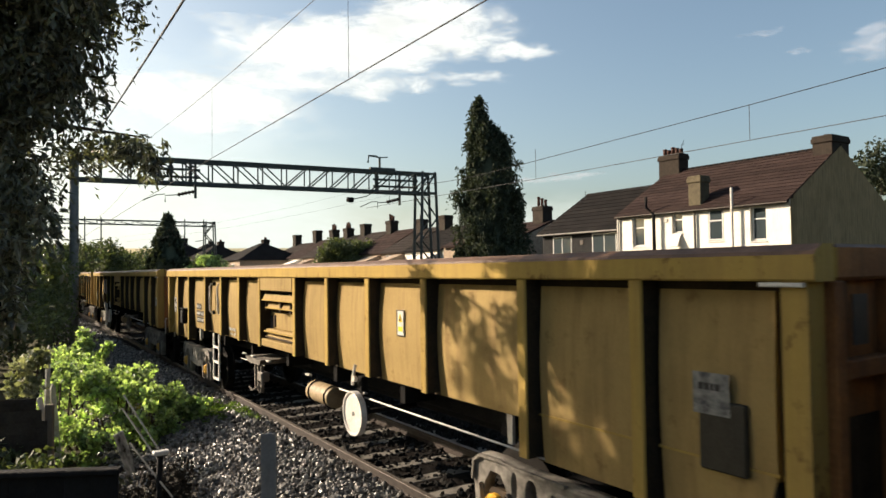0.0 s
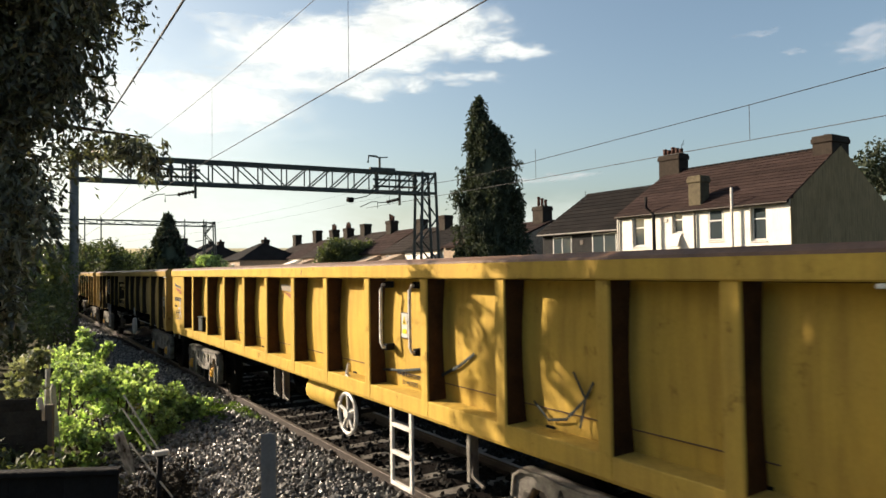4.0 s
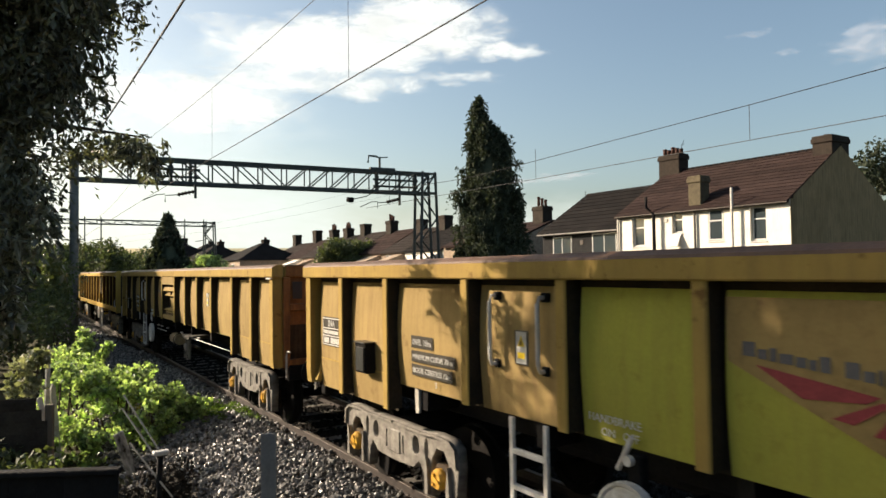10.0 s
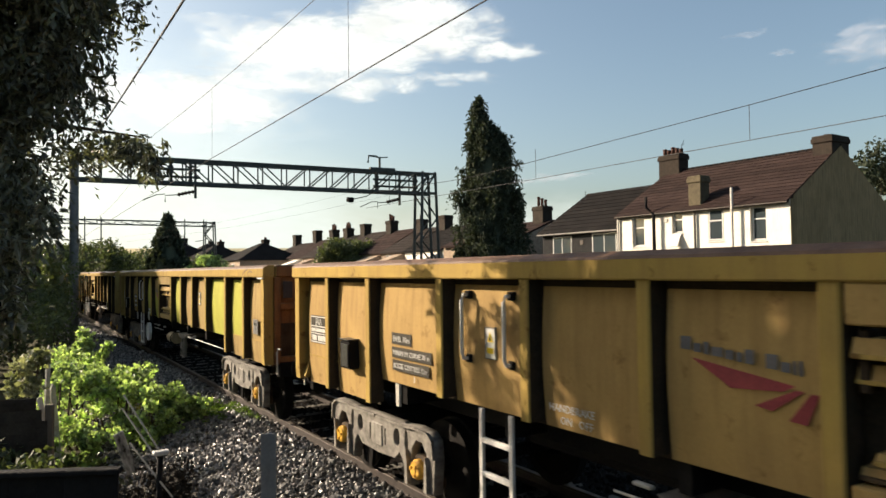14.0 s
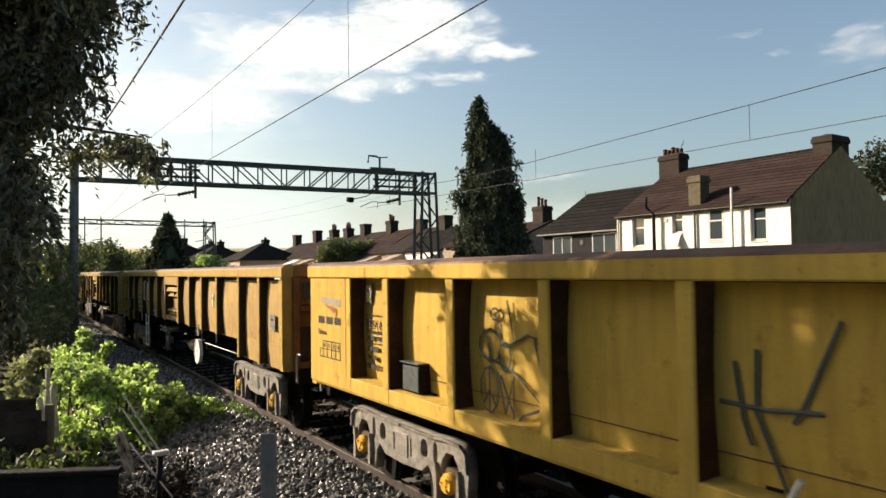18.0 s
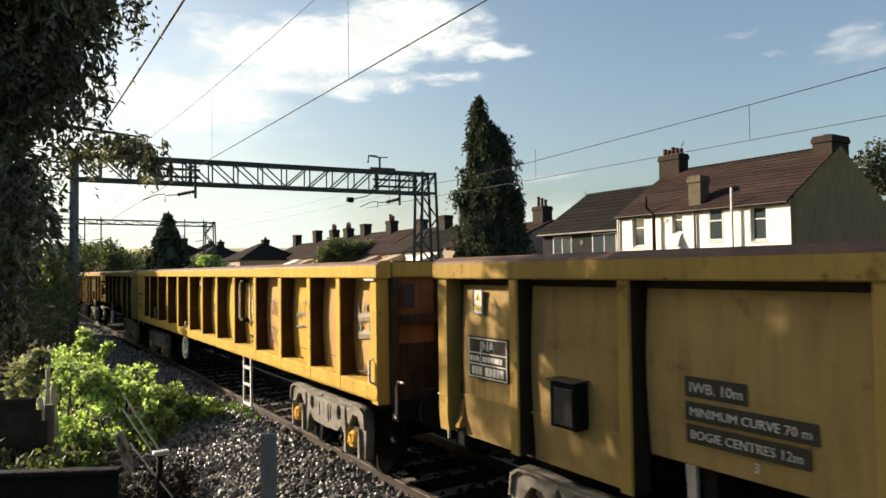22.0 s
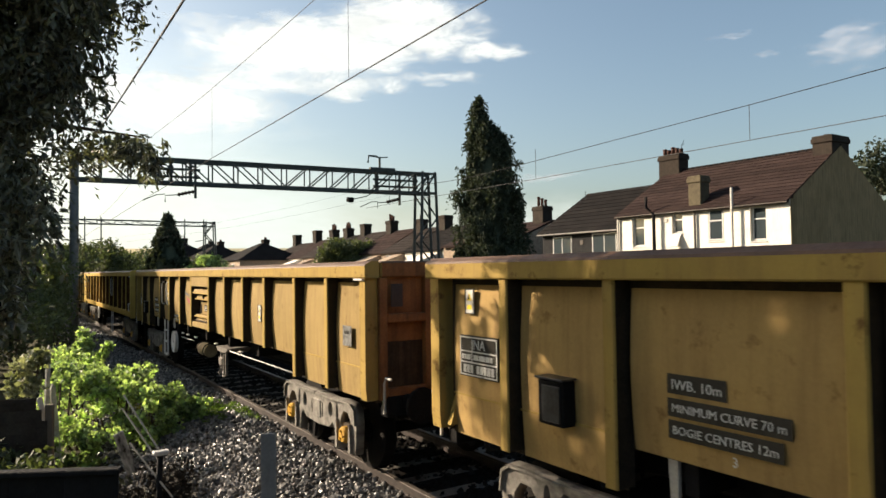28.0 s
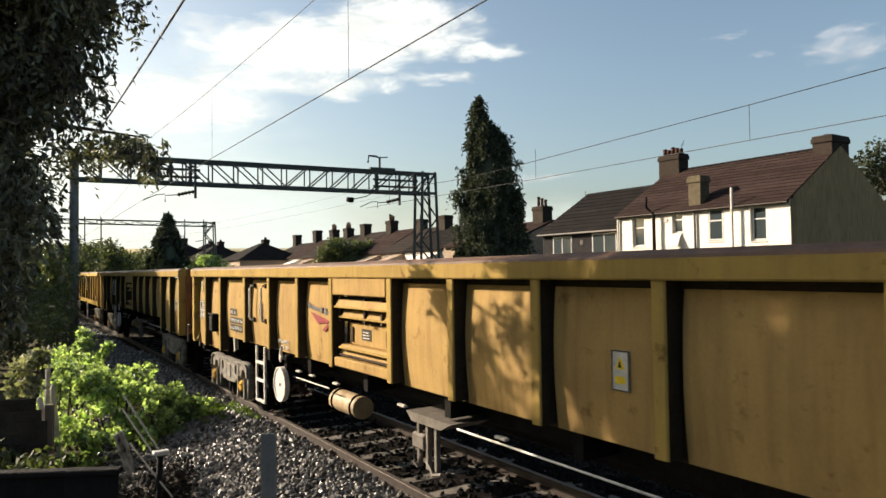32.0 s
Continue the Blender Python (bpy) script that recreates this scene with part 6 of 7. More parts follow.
def near_tree():
    """The drooping tree whose crown hangs into view and shades the line."""
    t = thing("tree", None, None, "dark drooping broadleaf tree beside the line, backlit by the sun", "tree")
    bm = bmesh.new()
    tube(bm, [(-1.35, 7.0, -0.6), (-1.3, 7.0, 1.0), (-1.15, 7.0, 2.6), (-0.95, 7.0, 4.2), (-0.85, 6.9, 5.8)], 0.22, 10, r_end=0.08)
    part("trunk", bm, BARK, t)
    rs = np.random.RandomState(11)
    cs = []

    def hang_at(x, y, z, reach):
        """Slides a spray along its bearing until its shadow falls `reach` metres down the line."""
        k = min(1.0, (reach + 4.33) / (y + 1.3 * x))
        cs.append((x * k, y * k, EYE[2] + (z - EYE[2]) * k))

    for _ in range(100):
        z = 3.0 + 5.7 * rs.rand()
        lim = {2: -0.20, 3: 0.08, 4: 0.45, 5: 0.66, 6: 0.88, 7: 0.95, 8: 0.6}[int(z)]
        y = 7.9 + 3.6 * rs.rand()
        x = lim + 0.03 * (y - 9) - 2.0 * rs.rand() ** 1.15
        reach = 1.6 + 1.85 * rs.rand() if rs.rand() < 0.91 else 3.4 + 1.4 * rs.rand()
        for _ in range(4):
            hang_at(x + 0.10 * rs.randn() - 0.05, y + 0.10 * rs.randn(), z + 0.16 * rs.randn(), reach + 0.10 * rs.randn())
    # sprays at the edge
    for p in ((0.62, 8.9, 6.0), (0.85, 8.8, 6.15), (0.62, 8.9, 5.5), (0.62, 8.9, 5.0), (0.45, 9.0, 4.7), (0.52, 8.9, 4.45), (0.28, 9.0, 4.1), (0.22, 9.1, 3.75), (0.02, 9.2, 3.4), (-0.15, 9.3, 3.1), (1.0, 8.7, 5.95), (0.9, 8.7, 5.65)):
        hang_at(*p, 2.8 + 1.3 * rs.rand() ** 1.5)
    me = hanging("crown", cs, 14, 14, 0.46, 0.086, 0.38, 5, spread=0.15, gaps=True)
    me.materials.append(LEAF)
    ob = new("crown", me)
    ob.parent = t
    cs.clear()
    # one thin branch that reaches out towards the wires
    for x, z in ((0.75, 4.0), (0.95, 4.10), (1.12, 4.18), (1.28, 4.15), (1.42, 4.08), (1.55, 3.92)):
        hang_at(x, 8.9, z, 3.9 + 2.4 * rs.rand())
    me = hanging("outer_spray", cs, 15, 11, 0.26, 0.088, 0.44, 8, spread=0.085)
    me.materials.append(LEAF)
    ob = tagged(new("outer_spray", me), kind="stuff")
    ob.parent = t
    cs, rr, n = [], [], []
    # lower skirt
    for _ in range(75):
        u = rs.rand()
        cs.append((-0.04 + 0.08 * u - 0.9 * rs.rand() ** 1.2, 6.4 + 1.2 * rs.rand(), 2.05 + 0.95 * u))
        rr.append((0.20, 0.24, 0.25))
        n.append(84)
    leaf_part("lower_foliage", t, LEAF, cs, rr, n, 0.09, 0.42, 5, droop=0.9, shell=0.15)
    tips = [(-0.15, 6.9, 5.0), (0.2, 6.9, 4.4), (0.1, 7.0, 3.6), (-0.5, 7.2, 5.8), (-2.0, 7.5, 4.7), (-1.8, 6.2, 4.3), (1.35, 8.7, 4.15), (0.4, 6.8, 5.2)]
    limbs(t, (-0.95, 7.0, 3.6), tips, 0.045, 0.010)


near_tree()


def shade_tree():
    """An unseen tree added beside the camera to shade the nearest wagons."""
    t = thing("tree", None, None, "unseen leafy tree added to keep light off the scene", "tree", "hedge trees")
    bm = bmesh.new()
    tube(bm, [(-2.4, 6.2, -0.6), (-2.3, 6.2, 2.0), (-2.1, 6.2, 4.0), (-2.0, 6.2, 6.2)], 0.22, 10, r_end=0.08)
    part("trunk", bm, BARK, t)
    rs = np.random.RandomState(31)
    cs, rr, n = [], [], []
    for k in range(114):
        x = -0.95 - 2.2 * rs.rand()
        edge = 3.25 if k < 105 else 4.3
        cs.append((x, edge + 1.3 * (3.33 - x) - (6.0 * rs.rand() if k < 105 else 1.3 * rs.rand()), 0.72 * (3.33 - x) + 0.2 + (1.8 if k < 92 else 2.4) * rs.rand()))
        rr.append((0.34, 0.36, 0.40) if k < 105 else (0.16, 0.18, 0.18))
        n.append(120)
    leaf_part("crown", t, LEAF_S, cs, rr, n, 0.14, 0.45, 6, droop=0.7, shell=0.1, gaps=True)
    limbs(t, (-2.1, 6.2, 3.2), [(-1.1, 5.2, 4.6), (-3.2, 6.8, 5.0), (-2.4, 4.6, 5.6), (-1.4, 7.2, 5.4)], 0.06, 0.012)


shade_tree()


def unseen_tree(x, y, h, spread, seed, leaf):
    """One tall tree added out of view to keep sun or skylight off the line further on."""
    t = thing("tree", None, None, "unseen leafy tree added to keep light off the scene", "tree", "hedge trees")
    bm = bmesh.new()
    tube(bm, [(x, y, -0.6), (x + 0.1, y, h * 0.4), (x, y + 0.1, h * 0.85)], 0.2, 8, r_end=0.06)
    part("trunk", bm, BARK, t)
    rs = np.random.RandomState(seed)
    cs = [(x + spread * 0.6 * rs.randn(), y + spread * rs.randn(), h * (0.22 + 0.78 * rs.rand())) for _ in range(84)]
    leaf_part("crown", t, leaf, cs, [(0.6, 0.6, 0.6)] * 84, [120] * 84, 0.24, 0.5, seed, droop=0.4, shell=0.2)
    limbs(t, (x, y, h * 0.45), [(x + 0.7, y + 0.5, h * 0.8), (x - 0.7, y - 0.6, h * 0.75), (x, y + 1, h * 0.7)], 0.06, 0.012)


# Out of view, placed so their shadows darken the far wagons.
for k, (tx, ty, th) in enumerate(((-1.7, 23.2, 3.6), (-1.7, 25.0, 4.7), (-1.7, 26.7, 6.2), (-1.7, 28.6, 7.4), (-1.9, 30.6, 8.4), (-1.6, 32.6, 8.8), (-1.8, 34.6, 8.4), (-1.8, 36.2, 7.6))):
    unseen_tree(tx, ty, th, 0.9, 130 + k, LEAF_D)
# Also unseen: added to dim skylight and glare on wagons and window panes.
for k, (tx, ty, th) in enumerate(((-4.7, -0.6, 4.0), (-13, 22, 6.2), (-12, 30, 6.6), (-14, 38, 6.0), (-12, 46, 6.8), (-13, 54, 6.4), (-12, 62, 6.9), (-11, 71, 6.5), (-12, 80, 7.0), (-2.6, 53, 8.6), (-2.4, 59, 9.2), (-2.8, 66, 9.4), (-3, 74, 9.6), (-3, 84, 9.8))):
    unseen_tree(tx, ty, th, 2.1, 160 + k, LEAF_D)


def conifer(x, y, z0, z1, r, count, seed, label, spray=0.34):
    t = thing("conifer", None, None, label, "tree")
    bm = bmesh.new()
    tube(bm, [(x, y, z0 - 0.4), (x, y, z0 + (z1 - z0) * 0.6), (x, y, z1 - 0.3)], 0.16, 8, r_end=0.03)
    part("trunk", bm, BARK, t)
    rs = np.random.RandomState(seed)
    cs, rr, n = [], [], []
    for i in range(count):
        u = rs.rand() ** 0.85
        z = z0 + 0.2 + (z1 - z0 - 0.25) * u
        prof = min(1.0, (1.05 - u) * 1.45) ** 0.85 * (0.92 + 0.12 * math.sin(u * 23 + seed))
        rad = r * max(0.05, prof) * (0.80 + 0.28 * rs.rand())
        a = rs.rand() * 6.283
        cs.append((x + rad * math.cos(a), y + rad * math.sin(a), z))
        s = 0.16 + 0.16 * (1 - u)
        rr.append((s, s, s * 1.6))
        n.append(30)
    leaf_part("crown", t, LEAF_C, cs, rr, n, spray, 0.36, seed + 1, droop=0.9, shell=0.1)
    core = bmesh.new()
    prev = None
    for k in range(9):
        u = k / 8
        rad = r * 0.82 * max(0.03, min(1.0, (1.0 - u) * 1.45) ** 0.85)
        ring = [core.verts.new((x + rad * math.cos(q) * (0.85 + 0.3 * noise.noise((q, k, seed))), y + rad * math.sin(q), z0 + (z1 - z0) * u * 0.97)) for q in [2 * math.pi * j / 10 for j in range(10)]]
        if prev:
            for j in range(10):
                core.faces.new((prev[j], prev[(j + 1) % 10], ring[(j + 1) % 10], ring[j]))
        prev = ring
    part("inner_foliage", core, LEAF_C, t)


def tall_conifer():
    """The tall cypress: a leaning column of drooping branches, broad at the foot, with a shoulder below its narrow tip."""
    x, y, z0, z1 = 16.7, 22.3, -0.3, 9.66
    hs, half, off = (0, 3.25, 4.31, 5.48, 6.68, 7.80, 8.31, 8.92, 9.66), (1.21, 1.32, 1.25, 1.17, 0.97, 0.74, 0.48, 0.25, 0.06), (0.09, 0.09, 0.09, 0.0, 0.04, -0.02, -0.20, -0.37, -0.39)

    def at(z, rad, a):
        o = np.interp(z, hs, off)
        return (x + 0.80 * o + rad * math.cos(a), y - 0.60 * o + rad * math.sin(a), z)

    t = thing("conifer", None, None, "tall dark columnar conifer with ragged drooping sprays", "tree")
    bm = bmesh.new()
    tube(bm, [(x, y, z0 - 0.4), at(5.7, 0, 0), at(9.4, 0, 0)], 0.18, 8, r_end=0.03)
    part("trunk", bm, BARK, t)
    rs = np.random.RandomState(21)
    cs, rr, n, tips = [], [], [], []
    for _ in range(620):
        z = z0 + 0.8 + (z1 - z0 - 0.9) * rs.rand() ** 0.9
        a = rs.rand() * 6.283
        lump = 1 + 0.13 * noise.noise((1.7 * math.cos(a), 1.7 * math.sin(a), z * 0.9)) * 2
        rad = np.interp(z, hs, half) * (0.74 + 0.24 * rs.rand()) * lump
        cs.append(at(z, rad, a))
        k = 0.5 + 0.5 * min(1.0, np.interp(z, hs, half))
        rr.append((0.15 * k, 0.15 * k, 0.38 * k))
        n.append(44)
    leaf_part("crown", t, LEAF_C, cs, rr, n, 0.19, 0.34, 22, droop=1.3, shell=0.1)
    for _ in range(85):
        z = 2.6 + 6.7 * rs.rand()
        a = rs.rand() * 6.283
        tips.append(at(z, np.interp(z, hs, half) * (1.0 + 0.16 * rs.rand()), a))
    tips += [at(z, rad, a) for z, rad, a in ((5.76, 1.44, 2.45), (5.67, 1.35, 2.6), (9.25, 0.20, 2.4), (9.57, 0.11, -0.7), (8.08, 0.88, -0.6), (6.92, 1.12, -0.65), (5.53, 1.35, -0.7), (5.2, 1.32, -0.6))]
    me = hanging("drooping_sprays", tips, 9, 10, 0.55, 0.17, 0.40, 26, spread=0.09)
    me.materials.append(LEAF_C)
    ob = new("drooping_sprays", me)
    ob.parent = t
    core = bmesh.new()
    prev = None
    for k in range(15):
        z = z0 + (z1 - 0.3 - z0) * k / 14
        ring = [core.verts.new(at(z, 0.78 * np.interp(z, hs, half) * (0.9 + 0.3 * noise.noise((2 * math.cos(q), 2 * math.sin(q), z))), q)) for q in [2 * math.pi * j / 12 for j in range(12)]]
        if prev:
            for j in range(12):
                core.faces.new((prev[j], prev[(j + 1) % 12], ring[(j + 1) % 12], ring[j]))
        prev = ring
    part("inner_foliage", core, LEAF_C, t)


tall_conifer()
conifer(10.1, 54.0, -0.3, 6.9, 1.75, 170, 22, "dark pointed conifer beside the line", spray=0.45)


def shrub(name, blobs, per, size, aspect, material, seed, label, category="shrub", droop=0.2, split=1):
    t = thing(name, None, None, label, category)
    cs, rr, n = [], [], []
    rs = np.random.RandomState(seed)
    for x, y, z, r in blobs:
        for k in range(split):
            f = 0.0 if split == 1 else 0.62
            cs.append((x + f * r * rs.randn(), y + f * r * rs.randn(), z + 0.8 * f * r * rs.randn()))
            q = r if split == 1 else r * (0.30 + 0.25 * rs.rand())
            rr.append((q, q, q * 0.9))
            n.append(per // split)
    leaf_part("foliage", t, material, cs, rr, n, size, aspect, seed, droop=droop, shell=0.25)
    for x, y, z, r in blobs[::2]:
        bm = bmesh.new()
        tube(bm, [(x + 0.1, y, -0.6), (x - 0.05, y, (z - 0.6) / 2), (x, y, z)], 0.025, 5, r_end=0.008)
        part("stem", bm, BARK, t)


rs_b = np.random.RandomState(5)
SPRIGS = [(0.75 + 2.2 * u, 13.8 - 1.05 * u + 0.9 * rs_b.randn() * (1 - u), 0.62 - 0.78 * u + 0.30 * rs_b.rand(), 0.13 + 0.1 * rs_b.rand()) for u in [rs_b.rand() for _ in range(34)]]
shrub("bramble_shoots", SPRIGS, 170, 0.082, 0.8, LEAF_B, 43, "loose yellow green bramble shoots", "bush")
shrub("bramble_bush", [(1.48, 16.05, 0.95, 0.37), (1.23, 16.48, 0.84, 0.44), (1.09, 15.30, 0.57, 0.47), (0.91, 14.23, 0.27, 0.47), (1.38, 13.38, 0.36, 0.47), (1.84, 13.59, 0.44, 0.42), (2.27, 13.38, 0.21, 0.39), (2.68, 13.16, -0.03, 0.35),
                       (0.88, 13.05, -0.02, 0.44), (1.48, 12.63, -0.05, 0.44), (2.01, 12.31, -0.02, 0.37), (1.05, 12.20, -0.28, 0.37), (2.41, 12.52, -0.18, 0.31), (2.94, 13.48, -0.28, 0.26), (1.71, 14.55, 0.36, 0.42), (1.50, 15.62, 0.36, 0.42)],
      640, 0.088, 0.8, LEAF_B, 41, "bright yellow green bramble bush growing over the ballast edge", "bush", split=7)
rs_h = np.random.RandomState(52)
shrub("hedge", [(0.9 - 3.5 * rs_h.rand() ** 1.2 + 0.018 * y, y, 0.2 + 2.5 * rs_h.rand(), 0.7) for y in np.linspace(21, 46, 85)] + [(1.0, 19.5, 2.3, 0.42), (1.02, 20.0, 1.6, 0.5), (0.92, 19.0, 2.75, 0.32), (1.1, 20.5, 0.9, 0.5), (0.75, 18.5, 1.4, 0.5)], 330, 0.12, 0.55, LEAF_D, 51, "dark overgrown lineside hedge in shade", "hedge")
shrub("ivy_bush", [(0.40, 12.4, 1.22, 0.20), (0.22, 12.6, 1.05, 0.22), (0.30, 12.3, 0.80, 0.20), (0.10, 12.7, 0.75, 0.2)], 170, 0.09, 0.75, LEAF_P, 61, "pale ivy with sun highlights in its leaf colour", "bush")
# Undergrowth added where the near tree's shadow should leave the ground black.
shrub("undergrowth", [(-0.6 + 1.1 * rs_h.rand(), 9.6 + 3.2 * rs_h.rand(), -0.3 + 0.5 * rs_h.rand(), 0.4) for _ in range(16)] + [(-0.5 + 0.8 * rs_h.rand(), 10.0 + 3.0 * rs_h.rand(), -0.4 + 0.4 * rs_h.rand(), 0.36) for _ in range(18)], 180, 0.10, 0.6, LEAF_D, 71, "tangled undergrowth added to darken the shaded ground", "undergrowth")
# Dead litter whose near-black colour also carries the shade on this ground.
shrub("undergrowth", [(0.95 + 1.05 * rs_h.rand(), 7.5 + 2.5 * rs_h.rand(), -0.55 + 0.38 * rs_h.rand(), 0.26) for _ in range(40)], 150, 0.09, 0.35, DEAD, 73, "dead bramble litter beside the fence, shade in its dark colour", "undergrowth")
for i, (x, y, z, r) in enumerate(((7.0, 60, 4.0, 1.6), (5.2, 70, 4.0, 2.0), (9.5, 75, 3.6, 1.8), (3.0, 78, 4.2, 2.2), (12.5, 64, 2.6, 1.4), (16.0, 80, 3.2, 1.8))):
    tb = np.random.RandomState(80 + i)
    shrub("tree", [(x + r * 0.6 * tb.randn(), y + r * 0.5 * tb.randn(), z - 1.8 + 2.6 * tb.rand(), r * 0.5) for _ in range(14)], 130, 0.30, 0.6, LEAF_D, 90 + i, "hazy green tree beyond the hedge", "tree")
for i, (x, y, h) in enumerate(((4.5, 88, 5.6), (8.5, 94, 6.4), (12.5, 98, 5.4), (15.5, 92, 4.9), (1.5, 96, 6.6), (19, 118, 6.6), (6, 112, 6.8), (26, 124, 6.4), (33, 118, 6.0), (42, 128, 6.6), (52, 126, 6.8), (63, 122, 6.6))):
    tb = np.random.RandomState(180 + i)
    shrub("tree", [(x + 2.0 * tb.randn(), y + 1.5 * tb.randn(), h * (0.2 + 0.72 * tb.rand()), 1.1) for _ in range(26)], 110, 0.42, 0.6, LEAF_D, 190 + i, "hazy green tree beyond the hedge", "tree")
tb = np.random.RandomState(99)
shrub("tree", [(27.0 + 1.3 * tb.randn(), 59 + 1.0 * tb.randn(), 3.2 + 1.9 * tb.rand(), 0.8) for _ in range(22)], 320, 0.26, 0.6, LEAF_D, 98, "round green garden tree in front of the far terrace", "tree")
shrub("tree", [(37.5 + 1.2 * tb.randn(), 15.5 + 1.3 * tb.randn(), 5.0 + 2.8 * tb.rand(), 0.9) for _ in range(30)], 300, 0.24, 0.6, LEAF_C, 97, "dark garden tree behind the white house", "tree")
shrub("tree", [(12.6 + 0.5 * tb.randn(), 51 + 0.5 * tb.randn(), 2.4 + 1.2 * tb.rand(), 0.5) for _ in range(8)], 150, 0.22, 0.5, LEAF_B, 96, "light green sapling beside the line", "tree")


def grass_tufts():
    rs = np.random.RandomState(77)
    cs, rr, n = [], [], []
    for _ in range(90):
        y = 13 + 9 * rs.rand()
        cs.append((2.0 + 1.1 * rs.rand(), y, -0.28))
        rr.append((0.16, 0.2, 0.07))
        n.append(16)
    for _ in range(30):
        cs.append((1.35 + 0.3 * rs.rand(), 17 + 2.5 * rs.rand(), 0.25))
        rr.append((0.15, 0.2, 0.35))
        n.append(24)
    me = leaves("grass", cs, rr, n, 0.16, 0.10, 78, droop=-1.4, shell=0.1)
    me.materials.append(GRASS)
    tagged(new("grass", me), "dry grass and weeds in the ballast", "grass", kind="stuff")


grass_tufts()


def weeds():
    """Low green weeds that creep from the bush across the ballast to the rail."""
    rs = np.random.RandomState(79)
    cs, rr, n = [], [], []
    for _ in range(64):
        u = rs.rand()
        x = 2.75 + 1.0 * u
        cs.append((x, 13.6 - 1.0 * u + 0.35 * rs.randn(), ground_height(x, 13) + 0.06 + 0.07 * u))
        rr.append((0.10, 0.13, 0.05))
        n.append(26)
    me = leaves("weeds", cs, rr, n, 0.05, 0.5, 80, droop=-0.6, shell=0.1)
    me.materials.append(LEAF_S)
    tagged(new("weeds", me), "low green weeds creeping over the ballast", "weeds", kind="stuff")


weeds()


# ---------------------------------------------------------------- near clutter
bm = bmesh.new()
prism(bm, [(1.685, 5.31), (1.785, 5.245), (1.80, 5.275), (1.72, 5.325), (1.70, 5.35)], "z", -0.6, 1.23)
thing("marker_post", bm, POST_G, "grey painted steel marker post beside the track", "post")

bm = bmesh.new()
tube(bm, [(1.50, 8.62, -0.6), (1.52, 8.61, 0.36)], 0.035, 8)
stake = thing("fence_stake", None, None, "dark fence stake with a white cap", "fence post")
part("stake", bm, SHADE_WOOD, stake)
bm = bmesh.new()
box(bm, 1.44, 1.62, 8.55, 8.66, 0.36, 0.41, 0.012)
part("cap", bm, WHITE, stake, "white plastic cap")
for k, (a, b) in enumerate((((1.20, 9.17, 1.02), (1.53, 8.61, 0.38)), ((1.18, 9.15, 0.86), (1.50, 8.61, 0.30)), ((1.25, 9.05, 0.45), (1.62, 8.4, -0.1)))):
    bm = bmesh.new()
    tube(bm, [a, b], 0.011, 5)
    thing("fence_wire", bm, PIPE_G, "loose grey fence wire", "wire", "fence wires")
bm = bmesh.new()
box(bm, -0.06, 0.06, -0.015, 0.015, -0.30, 0.26, 0.01)
plank = thing("broken_plank", bm, ROTTEN, "bleached rotten plank leaning in the brambles", "plank", at=(1.17, 8.85, 0.40))
plank.rotation_euler = (0.1, -0.35, 0.3)
bm = bmesh.new()
box(bm, -0.04, 0.04, -0.012, 0.012, -0.5, 0.14, 0.008)
p2 = thing("broken_plank", bm, WHITE, "pale broken timber end in the undergrowth", "plank", at=(0.42, 11.8, 0.55))
p2.rotation_euler = (0, -0.25, 0.5)


def broken_panel(x, y, z0, z1, w, lean):
    """A pale broken post or panel left standing in the undergrowth."""
    bm = bmesh.new()
    prism(bm, [(-w / 2, z0), (w / 2, z0), (w / 2 * 0.8, z1 - 0.05), (0.0, z1), (-w / 2 * 0.7, z1 - 0.09)], "y", -0.02, 0.02)
    p = thing("broken_post", bm, BROKEN, "pale weathered broken post in the undergrowth", "post", "broken posts", at=(x, y, 0))
    p.rotation_euler = (0, lean, 0.5)


broken_panel(0.53, 13.0, -0.6, 1.34, 0.08, 0.03)
broken_panel(0.66, 12.9, -0.6, 0.72, 0.11, -0.08)


def board_fence():
    # Boards coloured nearly black to hold the shade they stand in.
    f = thing("board_fence", None, None, "timber fence close by, its shade put into the colour", "fence")
    a, b = Vector((-1.6, 5.6, 0)), Vector((0.55, 4.42, 0))
    n = 16
    for k in range(n):
        p = a.lerp(b, (k + 0.5) / n)
        bm = bmesh.new()
        box(bm, -0.0775, 0.0775, -0.011, 0.011, -0.6, 1.335, 0.004)
        o = part("board", bm, SHADE_WOOD, f, at=p)
        o.rotation_euler = (0, 0, math.atan2(b.y - a.y, b.x - a.x))
    bm = bmesh.new()
    box(bm, -1.24, 1.24, -0.04, 0.04, 1.336, 1.37, 0.006)
    o = part("capping_rail", bm, SHADE_WOOD, f, at=a.lerp(b, 0.5))
    o.rotation_euler = (0, 0, math.atan2(b.y - a.y, b.x - a.x))


board_fence()


